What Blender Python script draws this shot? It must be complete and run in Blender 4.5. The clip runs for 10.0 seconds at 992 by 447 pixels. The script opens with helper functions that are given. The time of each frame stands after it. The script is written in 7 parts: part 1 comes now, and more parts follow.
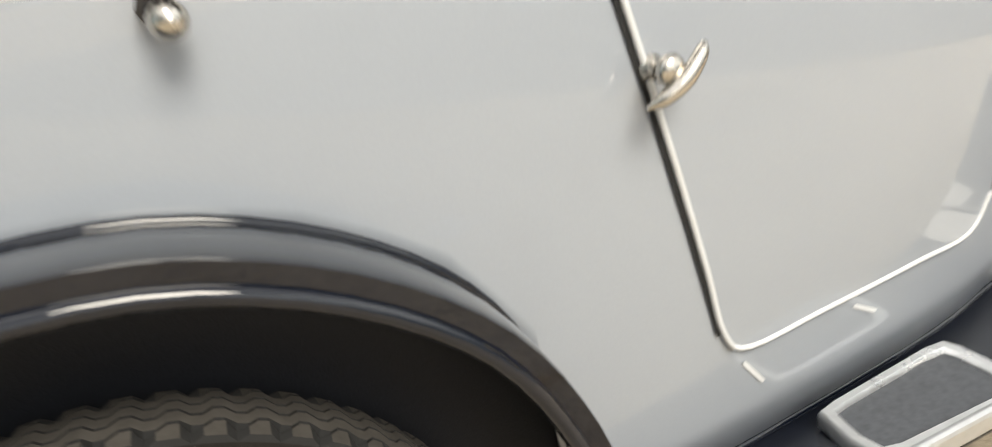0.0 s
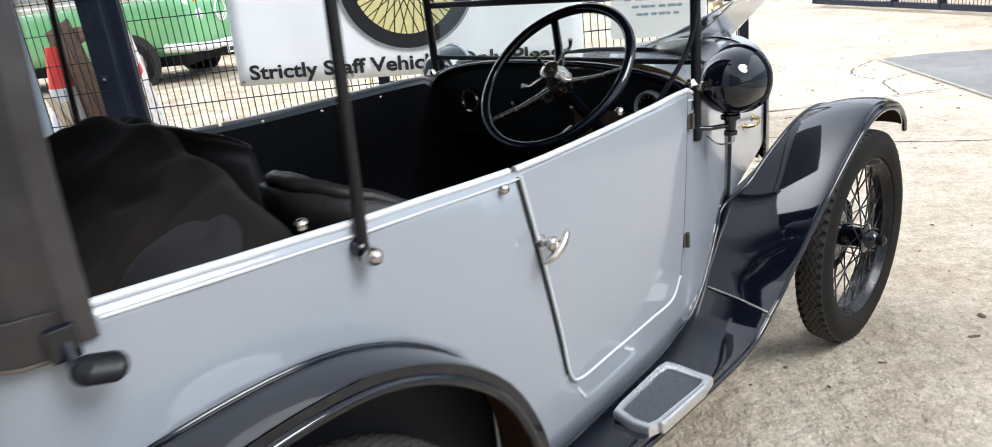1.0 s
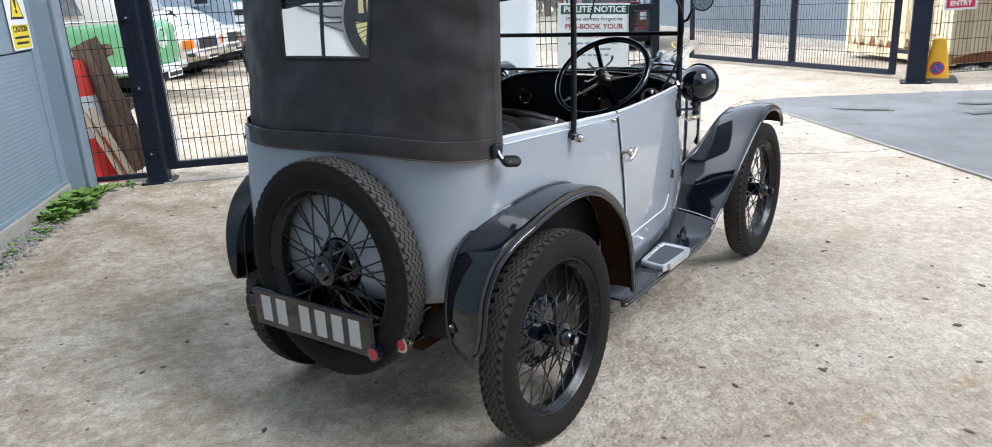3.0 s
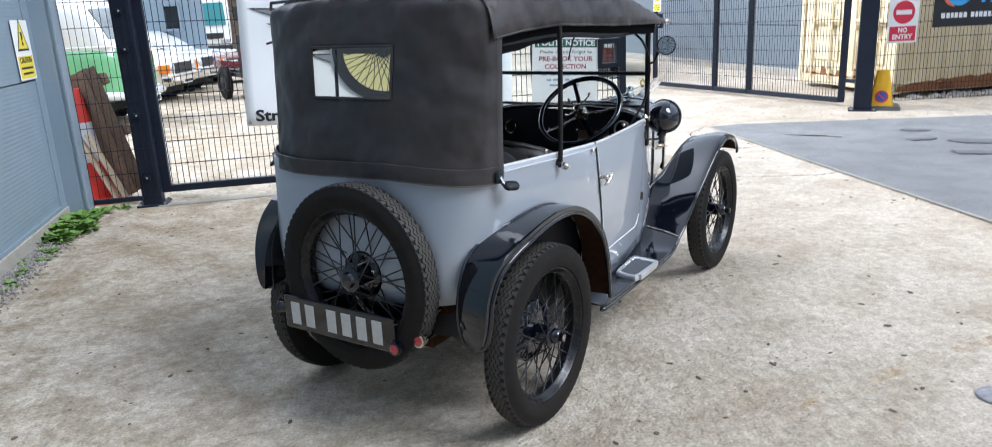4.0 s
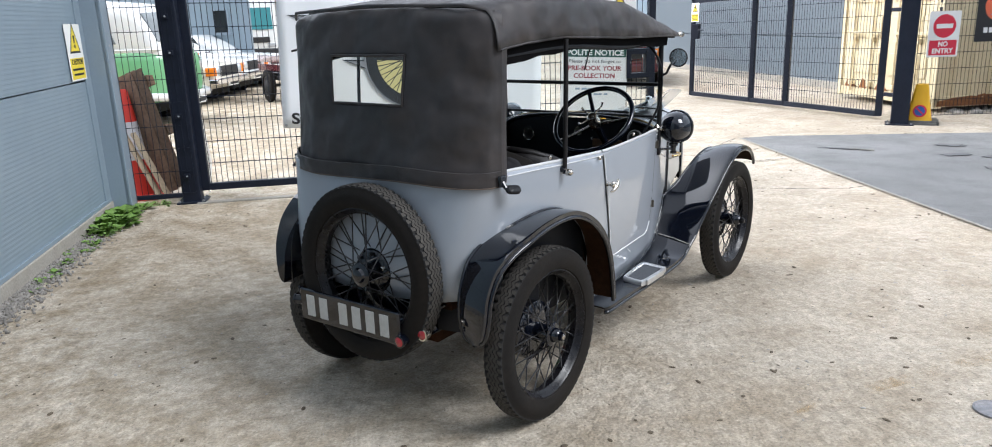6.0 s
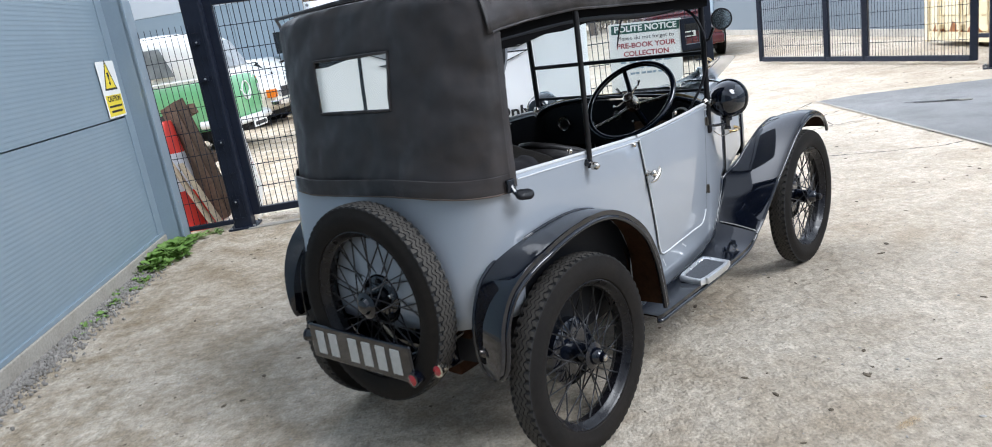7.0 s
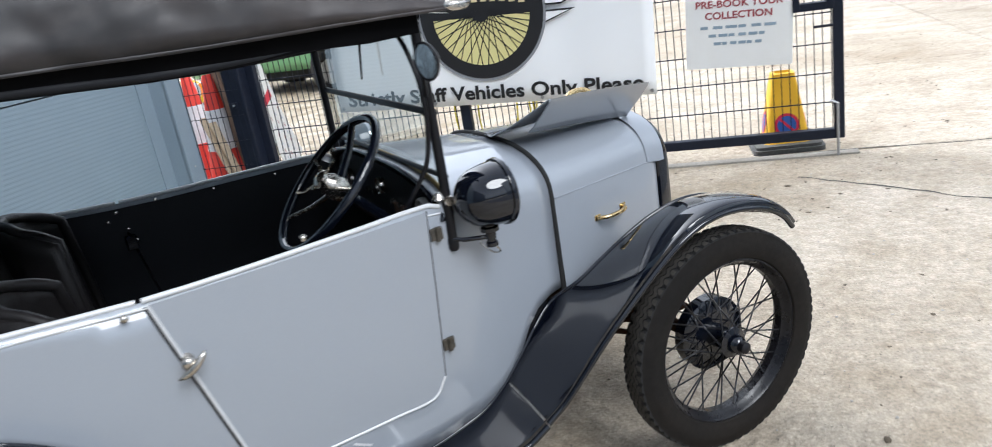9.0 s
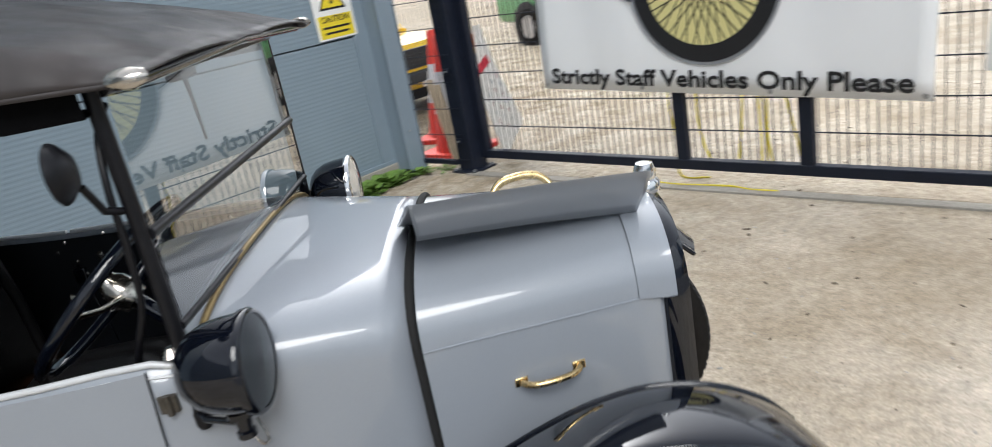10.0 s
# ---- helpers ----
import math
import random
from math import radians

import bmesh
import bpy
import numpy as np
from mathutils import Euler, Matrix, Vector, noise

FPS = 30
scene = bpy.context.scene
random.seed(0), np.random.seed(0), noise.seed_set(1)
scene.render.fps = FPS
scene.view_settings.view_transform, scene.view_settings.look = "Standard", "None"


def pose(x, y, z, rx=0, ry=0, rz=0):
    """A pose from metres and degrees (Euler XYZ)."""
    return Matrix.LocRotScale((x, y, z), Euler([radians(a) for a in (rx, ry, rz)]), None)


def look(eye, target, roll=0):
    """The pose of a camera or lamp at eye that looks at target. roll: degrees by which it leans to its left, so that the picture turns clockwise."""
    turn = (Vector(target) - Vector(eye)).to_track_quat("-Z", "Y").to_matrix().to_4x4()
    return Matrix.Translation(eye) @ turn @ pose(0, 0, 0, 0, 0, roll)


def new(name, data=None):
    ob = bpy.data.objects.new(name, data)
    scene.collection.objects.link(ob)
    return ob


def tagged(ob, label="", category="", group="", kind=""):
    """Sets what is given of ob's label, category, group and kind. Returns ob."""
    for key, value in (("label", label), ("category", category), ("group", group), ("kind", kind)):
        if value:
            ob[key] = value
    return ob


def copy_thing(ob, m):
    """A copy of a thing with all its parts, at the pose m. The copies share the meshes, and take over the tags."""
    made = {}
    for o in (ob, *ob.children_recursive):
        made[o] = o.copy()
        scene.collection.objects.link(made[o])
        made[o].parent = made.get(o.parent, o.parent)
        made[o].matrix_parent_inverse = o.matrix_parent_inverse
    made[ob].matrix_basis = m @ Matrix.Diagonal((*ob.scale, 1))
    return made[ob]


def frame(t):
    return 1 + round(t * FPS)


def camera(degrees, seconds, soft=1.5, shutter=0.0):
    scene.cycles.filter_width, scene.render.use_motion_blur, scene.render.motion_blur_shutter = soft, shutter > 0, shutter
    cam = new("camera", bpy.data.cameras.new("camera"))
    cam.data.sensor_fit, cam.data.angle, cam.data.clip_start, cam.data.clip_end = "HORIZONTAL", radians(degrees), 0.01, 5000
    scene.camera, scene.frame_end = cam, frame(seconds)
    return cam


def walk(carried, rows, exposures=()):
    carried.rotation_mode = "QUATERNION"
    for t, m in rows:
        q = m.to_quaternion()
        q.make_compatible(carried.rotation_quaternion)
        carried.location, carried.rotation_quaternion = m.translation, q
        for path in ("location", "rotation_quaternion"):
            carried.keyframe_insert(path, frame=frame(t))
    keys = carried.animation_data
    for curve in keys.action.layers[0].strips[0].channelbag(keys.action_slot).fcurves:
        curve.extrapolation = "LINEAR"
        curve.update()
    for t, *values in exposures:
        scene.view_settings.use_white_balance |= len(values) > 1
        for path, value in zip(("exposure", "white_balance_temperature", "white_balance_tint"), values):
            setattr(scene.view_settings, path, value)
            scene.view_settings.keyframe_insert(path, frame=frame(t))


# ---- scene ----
cam = camera(66.12, 10.0, 0.9, 0.3)
PATH = [
    (0, (1.121, 0.171, 0.946), (-0.637, 0.817, 0.244), -10.78),
    (0.2, (1.210, 0.121, 1.068), (-0.505, 0.830, 0.323), -8.08),
    (0.4, (1.284, 0.044, 1.183), (-0.351, 0.853, 0.363), -6.60),
    (0.5, (1.320, -0.009, 1.227), (-0.281, 0.864, 0.407), -4.77),
    (1, (1.404, -0.377, 1.311), (0.043, 0.924, 0.637), -6.71),
    (1.5, (1.513, -0.790, 1.339), (0.098, 0.478, 0.714), -7.22),
    (2, (1.519, -1.173, 1.371), (0.242, 0.286, 0.878), -5.24),
    (2.5, (1.582, -1.523, 1.372), (0.410, -0.003, 0.808), -3.69),
    (2.7, (1.657, -1.662, 1.370), (0.498, -0.139, 0.789), -3.35),
    (3.8, (1.810, -2.219, 1.485), (0.766, -0.613, 0.911), -3.55),
    (4, (1.863, -2.251, 1.491), (0.800, -0.644, 0.952), -2.67),
    (4.5, (1.981, -2.308, 1.522), (0.872, -0.693, 1.118), -2.44),
    (5, (2.032, -2.322, 1.523), (0.921, -0.708, 1.120), -1.94),
    (5.5, (2.036, -2.306, 1.514), (0.934, -0.697, 1.070), -1.99),
    (6, (2.042, -2.287, 1.505), (0.892, -0.735, 0.987), -1.98),
    (6.2, (2.045, -2.261, 1.496), (0.875, -0.728, 0.967), -2.51),
    (7.3, (1.967, -1.548, 1.434), (0.623, -0.162, 0.912), -10.26),
    (7.5, (2.009, -1.308, 1.455), (0.640, 0.044, 0.914), -9.41),
    (8, (2.089, -0.717, 1.462), (0.633, 0.526, 0.885), -9.21),
    (8.3, (2.115, -0.368, 1.492), (0.575, 0.760, 0.896), -10.24),
    (8.5, (2.149, -0.112, 1.470), (0.571, 0.985, 0.917), -9.73),
    (9, (2.127, 0.563, 1.466), (0.408, 1.371, 0.837), -9.53),
    (9.5, (1.938, 1.210, 1.455), (0.103, 1.718, 0.842), -11.39),
    (10, (1.575, 1.797, 1.463), (-0.320, 1.733, 0.826), -10.55),
]
walk(cam, [(t, look(eye, aim, roll)) for t, eye, aim, roll in PATH], [(0.0, 1.81, 7050, 8), (0.5, 1.70, 6700, 9), (1.0, 1.55, 5980, 9), (2.0, 1.66, 5800, 9), (2.5, 1.5, 5780, 10), (4.0, 1.39, 5560, 10), (4.5, 1.3, 5680, 10), (5.5, 1.24, 5920, 10), (6.0, 1.32, 5880, 10), (7.5, 1.38, 5600, 9), (8.0, 1.22, 5580, 9), (8.5, 1.08, 5680, 9), (9.0, 1.24, 5780, 9), (9.5, 1.08, 5850, 9), (10.0, 0.95, 6120, 9)])


# ---- world, sun ----
world = bpy.data.worlds.new("overcast_sky")
scene.world = world
world.use_nodes = True
wn, wl = world.node_tree.nodes, world.node_tree.links
wn.clear()
sky = wn.new("ShaderNodeTexSky")
sky.sky_type = "NISHITA"
sky.sun_disc = False
sky.sun_elevation, sky.sun_rotation = radians(46), radians(-111)
sky.air_density, sky.dust_density, sky.ozone_density = 1.0, 6.0, 1.0
grey = wn.new("ShaderNodeHueSaturation")
grey.inputs["Saturation"].default_value = 0.22
wl.new(sky.outputs[0], grey.inputs["Color"])
back = wn.new("ShaderNodeBackground")
back.inputs["Strength"].default_value = 0.15
wl.new(grey.outputs[0], back.inputs["Color"])
wout = wn.new("ShaderNodeOutputWorld")
wl.new(back.outputs[0], wout.inputs["Surface"])
sun = new("sun", bpy.data.lights.new("sun", "SUN"))
sun.data.energy, sun.data.angle, sun.data.color = 1.3, radians(30), (1.0, 0.96, 0.9)
sun.matrix_world = look((9.3, 2.0, 9.7), (0, 0, 0))

# ---- materials ----
def material(name, colour, rough=0.5, metal=0.0, grain=0.0, grain_size=60.0, stain=0.0, stain_size=1.5, bump=0.0, bump_size=80.0,
             coat=0.0, rough_var=0.0, dark=(0.5, 0.45, 0.4), random=0.0, sheen=0.0, stretch=None, light=0.0, blotch=0.0, speck=0.0, spec=0.5,
             mottle=0.0, mottle_size=12.0, wrinkle=0.0, wrinkle_size=14.0, wrinkle_detail=5.0, film=None, coat_rough=0.06):
    """A procedural surface: base colour, fine grain, broad stains and relief at real size (object coordinates in metres)."""
    m = bpy.data.materials.new(name)
    m.use_nodes = True
    n, l = m.node_tree.nodes, m.node_tree.links
    b = n["Principled BSDF"]
    b.inputs["Roughness"].default_value = rough
    b.inputs["Metallic"].default_value = metal
    b.inputs["Specular IOR Level"].default_value = spec
    b.inputs["Coat Weight"].default_value = coat
    b.inputs["Coat Roughness"].default_value = coat_rough
    b.inputs["Sheen Weight"].default_value = sheen
    co = n.new("ShaderNodeTexCoord")
    src = co.outputs["Object"]
    if stretch:
        mp = n.new("ShaderNodeMapping")
        mp.inputs["Scale"].default_value = stretch
        l.new(src, mp.inputs["Vector"])
        src = mp.outputs[0]

    def noise_at(scale, detail=5.0, rough_=0.6):
        t = n.new("ShaderNodeTexNoise")
        t.inputs["Scale"].default_value, t.inputs["Detail"].default_value, t.inputs["Roughness"].default_value = scale, detail, rough_
        l.new(src, t.inputs["Vector"])
        return t.outputs["Fac"]

    def ramp(fac, lo, hi, a, c):
        r = n.new("ShaderNodeMapRange")
        r.inputs[1].default_value, r.inputs[2].default_value, r.inputs[3].default_value, r.inputs[4].default_value = lo, hi, a, c
        l.new(fac, r.inputs[0])
        return r.outputs[0]

    def mixed(fac, a, c, kind="MIX"):
        x = n.new("ShaderNodeMix")
        x.data_type, x.blend_type = "RGBA", kind
        for sock, v in ((x.inputs[0], fac), (x.inputs[6], a), (x.inputs[7], c)):
            if isinstance(v, (float, int)):
                sock.default_value = v
            elif isinstance(v, tuple):
                sock.default_value = (*v[:3], 1)
            else:
                l.new(v, sock)
        return x.outputs[2]
    out = tuple(colour)
    if stain:
        out = mixed(ramp(noise_at(stain_size, 6), 0.42, 0.72, 0, stain), out, tuple(c * d for c, d in zip(colour, dark)))
    if light:
        out = mixed(ramp(noise_at(stain_size * 2.3, 4), 0.5, 0.75, 0, light), out, tuple(min(1, c * 1.45) for c in colour))
    if blotch:
        out = mixed(ramp(noise_at(stain_size * 6.5, 7, 0.7), 0.46, 0.62, 0, blotch), out, tuple(c * d * .9 for c, d in zip(colour, dark)))
    if speck:
        out = mixed(ramp(noise_at(75, 2, 0.5), 0.66, 0.72, 0, speck), out, tuple(c * .35 for c in colour))
    if film:
        # a brown film of algae and dirt that thins out with the distance from a wall (along the object's x)
        tint, x0, x1, most = film
        sep = n.new("ShaderNodeSeparateXYZ")
        l.new(co.outputs["Object"], sep.inputs[0])
        k = n.new("ShaderNodeMath")
        k.operation = "MULTIPLY"
        l.new(ramp(sep.outputs[0], x0, x1, most, 0.12), k.inputs[0])
        l.new(ramp(noise_at(3.1, 10, 0.80), 0.43, 0.58, 0.05, 1), k.inputs[1])
        out = mixed(k.outputs[0], out, tint)
    if mottle:
        k = n.new("ShaderNodeVectorMath")
        k.operation = "SCALE"
        if isinstance(out, tuple):
            k.inputs[0].default_value = out
        else:
            l.new(out, k.inputs[0])
        l.new(ramp(noise_at(mottle_size, 7, 0.72), 0.36, 0.64, 1 - mottle, 1 + mottle), k.inputs["Scale"])
        out = k.outputs[0]
    if grain:
        g = noise_at(grain_size, 4)
        v = ramp(g, 0.25, 0.75, 1 - grain, 1 + grain)
        k = n.new("ShaderNodeVectorMath")
        k.operation = "SCALE"
        if isinstance(out, tuple):
            k.inputs[0].default_value = out
        else:
            l.new(out, k.inputs[0])
        l.new(v, k.inputs["Scale"])
        out = k.outputs[0]
    if random:
        oi = n.new("ShaderNodeObjectInfo")
        k = n.new("ShaderNodeVectorMath")
        k.operation = "SCALE"
        if isinstance(out, tuple):
            k.inputs[0].default_value = out
        else:
            l.new(out, k.inputs[0])
        l.new(ramp(oi.outputs["Random"], 0, 1, 1 - random, 1 + random), k.inputs["Scale"])
        out = k.outputs[0]
    if isinstance(out, tuple):
        b.inputs["Base Color"].default_value = (*out, 1)
    else:
        l.new(out, b.inputs["Base Color"])
    if rough_var:
        l.new(ramp(noise_at(stain_size * 3), 0.3, 0.7, max(0.02, rough - rough_var), min(1, rough + rough_var)), b.inputs["Roughness"])
    if bump:
        bp = n.new("ShaderNodeBump")
        bp.inputs["Strength"].default_value = 1.0
        bp.inputs["Distance"].default_value = bump
        l.new(noise_at(bump_size, 4), bp.inputs["Height"])
        if wrinkle:
            wr = n.new("ShaderNodeBump")
            wr.inputs["Strength"].default_value, wr.inputs["Distance"].default_value = 1.0, wrinkle
            l.new(noise_at(wrinkle_size, wrinkle_detail, 0.5), wr.inputs["Height"])
            l.new(wr.outputs[0], bp.inputs["Normal"])
        l.new(bp.outputs[0], b.inputs["Normal"])
    return m


def glass_material(name, tint=(0.95, 0.97, 0.96), rough=0.0, least=0.05, most=0.95, power=3.0):
    """Thin pane: clear, with a mirror share that grows towards grazing views."""
    m = bpy.data.materials.new(name)
    m.use_nodes = True
    n, l = m.node_tree.nodes, m.node_tree.links
    n.clear()
    o = n.new("ShaderNodeOutputMaterial")
    tr = n.new("ShaderNodeBsdfTransparent")
    tr.inputs[0].default_value = (*tint, 1)
    gl = n.new("ShaderNodeBsdfGlossy")
    gl.inputs["Roughness"].default_value = rough
    gl.inputs["Color"].default_value = (1, 1, 1, 1)
    lw = n.new("ShaderNodeLayerWeight")
    lw.inputs[0].default_value = 0.5
    pw = n.new("ShaderNodeMath")
    pw.operation = "POWER"
    pw.inputs[1].default_value = power
    l.new(lw.outputs["Facing"], pw.inputs[0])
    mr = n.new("ShaderNodeMapRange")
    mr.inputs[3].default_value, mr.inputs[4].default_value = least, most
    l.new(pw.outputs[0], mr.inputs[0])
    mx = n.new("ShaderNodeMixShader")
    l.new(mr.outputs[0], mx.inputs[0])
    l.new(tr.outputs[0], mx.inputs[1])
    l.new(gl.outputs[0], mx.inputs[2])
    l.new(mx.outputs[0], o.inputs[0])
    return m


CONCRETE = material("weathered_concrete", (0.50, 0.445, 0.365), 0.9, grain=0.30, grain_size=85, stain=0.75, stain_size=0.42, bump=0.006, bump_size=75, dark=(0.62, 0.55, 0.46), light=0.35, blotch=0.45, speck=0.85, spec=0.2, rough_var=0.08,
                    mottle=0.20, mottle_size=21, wrinkle=0.022, wrinkle_size=19, film=((0.185, 0.140, 0.080), -0.8, 3.6, 0.80))
JOINT = material("joint_filler", (0.07, 0.065, 0.055), 0.95, grain=0.3)
ASPHALT = material("worn_asphalt", (0.20, 0.20, 0.198), 0.92, grain=0.35, grain_size=90, stain=0.75, stain_size=0.45, blotch=0.5, speck=0.5, light=0.3, bump=0.006, bump_size=120, dark=(0.6, 0.6, 0.6))
CLADDING = material("grey_cladding", (0.200, 0.258, 0.305), 0.42, grain=0.03, grain_size=200, stain=0.2, stain_size=0.9, dark=(0.82, 0.82, 0.80), rough_var=0.08, light=0.08)
CLADDING_PALE = material("pale_cladding", (0.44, 0.48, 0.52), 0.45, stain=0.15, stain_size=0.5, dark=(0.85, 0.85, 0.85))
# Darker copy of the cladding: the far hall's shade is in its colour.
CLADDING_SHADED = material("shaded_cladding", (0.125, 0.150, 0.172), 0.45, grain=0.03, grain_size=200, stain=0.2, stain_size=0.5, dark=(0.8, 0.8, 0.8))
FLASHING = material("grey_flashing", (0.21, 0.265, 0.315), 0.4, stain=0.3, stain_size=2.0, dark=(0.75, 0.75, 0.75), grain=0.04)
PLINTH = material("plinth_concrete", (0.33, 0.31, 0.27), 0.9, grain=0.2, stain=0.5, stain_size=3, bump=0.003)
GATE_PAINT = material("dark_navy_powder_coat", (0.008, 0.011, 0.021), 0.5, spec=0.25, grain=0.15, stain=0.3, stain_size=6, dark=(2.2, 2.2, 2.1), rough_var=0.1)
GALV = material("galvanised_steel", (0.42, 0.43, 0.44), 0.45, 0.8, grain=0.15)
BANNER = material("white_vinyl", (0.90, 0.91, 0.92), 0.5, stain=0.12, stain_size=2, dark=(0.85, 0.86, 0.88))
INK = material("black_ink", (0.012, 0.012, 0.014), 0.5)
SILVER_INK = material("silver_grey_ink", (0.26, 0.27, 0.29), 0.5, grain=0.1, grain_size=20)
CREAM_INK = material("pale_yellow_ink", (0.75, 0.68, 0.30), 0.55)
GOLD_INK = material("pale_gold_ink", (0.62, 0.55, 0.30), 0.5)
SIGN_WHITE = material("sign_white", (0.80, 0.80, 0.78), 0.4, stain=0.2, stain_size=8, dark=(0.85, 0.84, 0.8))
SIGN_YELLOW = material("sign_yellow", (0.78, 0.62, 0.03), 0.4, stain=0.15, stain_size=9)
SIGN_RED = material("sign_red", (0.60, 0.02, 0.05), 0.4)
SIGN_GREEN = material("sign_dark_green", (0.01, 0.07, 0.05), 0.4)
SIGN_BLUE = material("sign_blue", (0.03, 0.10, 0.35), 0.4)
LOGO_ORANGE = material("logo_orange_red", (0.70, 0.14, 0.06), 0.4)
LOGO_BLUE = material("logo_sky_blue", (0.06, 0.35, 0.70), 0.4)
CONE_RED = material("cone_red", (0.72, 0.05, 0.03), 0.5, stain=0.25, stain_size=8, dark=(0.6, 0.5, 0.5))
CONE_WHITE = material("cone_reflective_white", (0.72, 0.72, 0.74), 0.4, stain=0.3, stain_size=10)
CONE_YELLOW = material("cone_yellow", (0.80, 0.45, 0.01), 0.5, stain=0.2, stain_size=8, dark=(0.7, 0.6, 0.6))
RUBBER_GREY = material("grey_recycled_rubber", (0.10, 0.10, 0.095), 0.85, grain=0.25, bump=0.002)
OLD_WOOD = material("weathered_wood", (0.15, 0.095, 0.06), 0.85, grain=0.35, grain_size=30, stain=0.5, stain_size=4, bump=0.003, stretch=(1, 1, 0.15), random=0.25)
PALE_WOOD = material("cut_wood", (0.50, 0.40, 0.28), 0.8, grain=0.2, grain_size=40)
CONTAINER = material("cream_container_paint", (0.68, 0.585, 0.385), 0.55, grain=0.06, stain=0.35, stain_size=1.3, dark=(0.72, 0.62, 0.50))
RUST = material("rust", (0.24, 0.10, 0.035), 0.9, grain=0.4, grain_size=25, stain=0.5, stain_size=5)
LEAF = material("weed_leaf", (0.135, 0.235, 0.042), 0.55, grain=0.35, grain_size=15, random=0.2)
BARK = material("winter_bark", (0.14, 0.11, 0.085), 0.9, grain=0.3, grain_size=6)
TWIG = material("winter_twigs", (0.16, 0.125, 0.09), 0.9, grain=0.25, grain_size=3)
STONE = material("pale_gravel", (0.36, 0.34, 0.31), 0.85, grain=0.35, grain_size=25)
YELLOW_ROPE = material("yellow_rope", (0.75, 0.62, 0.03), 0.6, grain=0.2, grain_size=200)
# Opaque panes; pale reflections and the bright cab are put into the colour.
VAN_GLASS = material("car_glass_painted_reflection", (0.20, 0.22, 0.225), 0.08, grain=0.5, grain_size=3, coat=0.6)
DARK_GLASS = material("dark_car_glass", (0.02, 0.025, 0.028), 0.06)
VAN_GREEN = material("sage_green_car_paint", (0.17, 0.42, 0.20), 0.25, coat=0.6, stain=0.1, stain_size=2)
WHITE_PAINT = material("white_car_paint", (0.76, 0.77, 0.76), 0.25, coat=0.6, stain=0.08, stain_size=2)
CREAM_PAINT = material("cream_car_paint", (0.72, 0.68, 0.58), 0.28, coat=0.5)
YELLOW_PAINT = material("yellow_car_paint", (0.78, 0.50, 0.02), 0.25, coat=0.6)
RED_PAINT = material("deep_red_car_paint", (0.09, 0.010, 0.014), 0.22, coat=0.7)
BLUE_PAINT = material("navy_car_paint", (0.012, 0.025, 0.11), 0.22, coat=0.7)
PLASTIC = material("black_plastic", (0.02, 0.02, 0.021), 0.5, grain=0.15)
CHROME = material("chrome", (0.78, 0.78, 0.78), 0.1, 1.0, rough_var=0.05)
TYRE = material("tyre_rubber", (0.0115, 0.0103, 0.0095), 0.8, grain=0.2, grain_size=60, stain=0.55, stain_size=5, dark=(1.9, 1.7, 1.45), spec=0.16, bump=0.0006, bump_size=200)
ALLOY = material("silver_alloy", (0.5, 0.5, 0.52), 0.3, 0.8)
AMBER = material("amber_lens", (0.75, 0.20, 0.01), 0.2, coat=0.5)
RED_LENS = material("red_lens", (0.33, 0.01, 0.015), 0.12, coat=0.8)
LAMP_GLASS = material("lamp_glass", (0.75, 0.77, 0.78), 0.08, 0.6)
PLATE_MARK = material("pale_plate_marks", (0.52, 0.52, 0.5), 0.5, grain=0.1)


# ---- tools ----
def link(name, bm, mat, parent=None, label="", smooth=None):
    """One mesh object out of a bmesh."""
    me = bpy.data.meshes.new(name)
    bm.normal_update()
    bm.to_mesh(me)
    bm.free()
    for mm in (mat if isinstance(mat, (list, tuple)) else [mat]):
        me.materials.append(mm)
    if smooth is not None:
        me.shade_smooth()
        if smooth < 180:
            me.set_sharp_from_angle(angle=radians(smooth))
    ob = new(name, me)
    if parent is not None:
        ob.parent = parent
    if label:
        ob["label"] = label
    return ob


def part(name, bm, mat, parent, label="", smooth=None):
    return link(name, bm, mat, parent, label, smooth)


def thing(name, label, category, group="", kind="", m=None):
    """An Empty at a thing's base."""
    ob = tagged(new(name), label, category, group, kind)
    ob.empty_display_size = 0.05
    if m is not None:
        ob.matrix_world = m
    return ob


def box(bm, x0, x1, y0, y1, z0, z1, bevel=0.0, m=None, seg=2):
    """An upright box between two corners, its edges rounded."""
    r = bmesh.ops.create_cube(bm, size=1.0)["verts"]
    for v in r:
        v.co = Vector(((x0 + x1) / 2 + v.co.x * (x1 - x0), (y0 + y1) / 2 + v.co.y * (y1 - y0), (z0 + z1) / 2 + v.co.z * (z1 - z0)))
    if bevel:
        e = list({e for v in r for e in v.link_edges})
        r = list({v for f in bmesh.ops.bevel(bm, geom=e, offset=bevel, segments=seg, profile=0.5, affect="EDGES")["faces"] for v in f.verts} | {v for v in r if v.is_valid})
    if m is not None:
        bmesh.ops.transform(bm, matrix=m, verts=[v for v in r if v.is_valid])
    return r


def grid(bm, rows, close_u=False, close_v=False, mat=0):
    """Faces over rows of points (all of one length)."""
    vs = [[bm.verts.new(p) for p in row] for row in rows]
    nu, nv = len(vs), len(vs[0])
    for a in range(nu if close_u else nu - 1):
        for b in range(nv if close_v else nv - 1):
            q = [vs[a][b], vs[(a + 1) % nu][b], vs[(a + 1) % nu][(b + 1) % nv], vs[a][(b + 1) % nv]]
            if len(set(q)) == 4:
                bm.faces.new(q).material_index = mat
    return vs


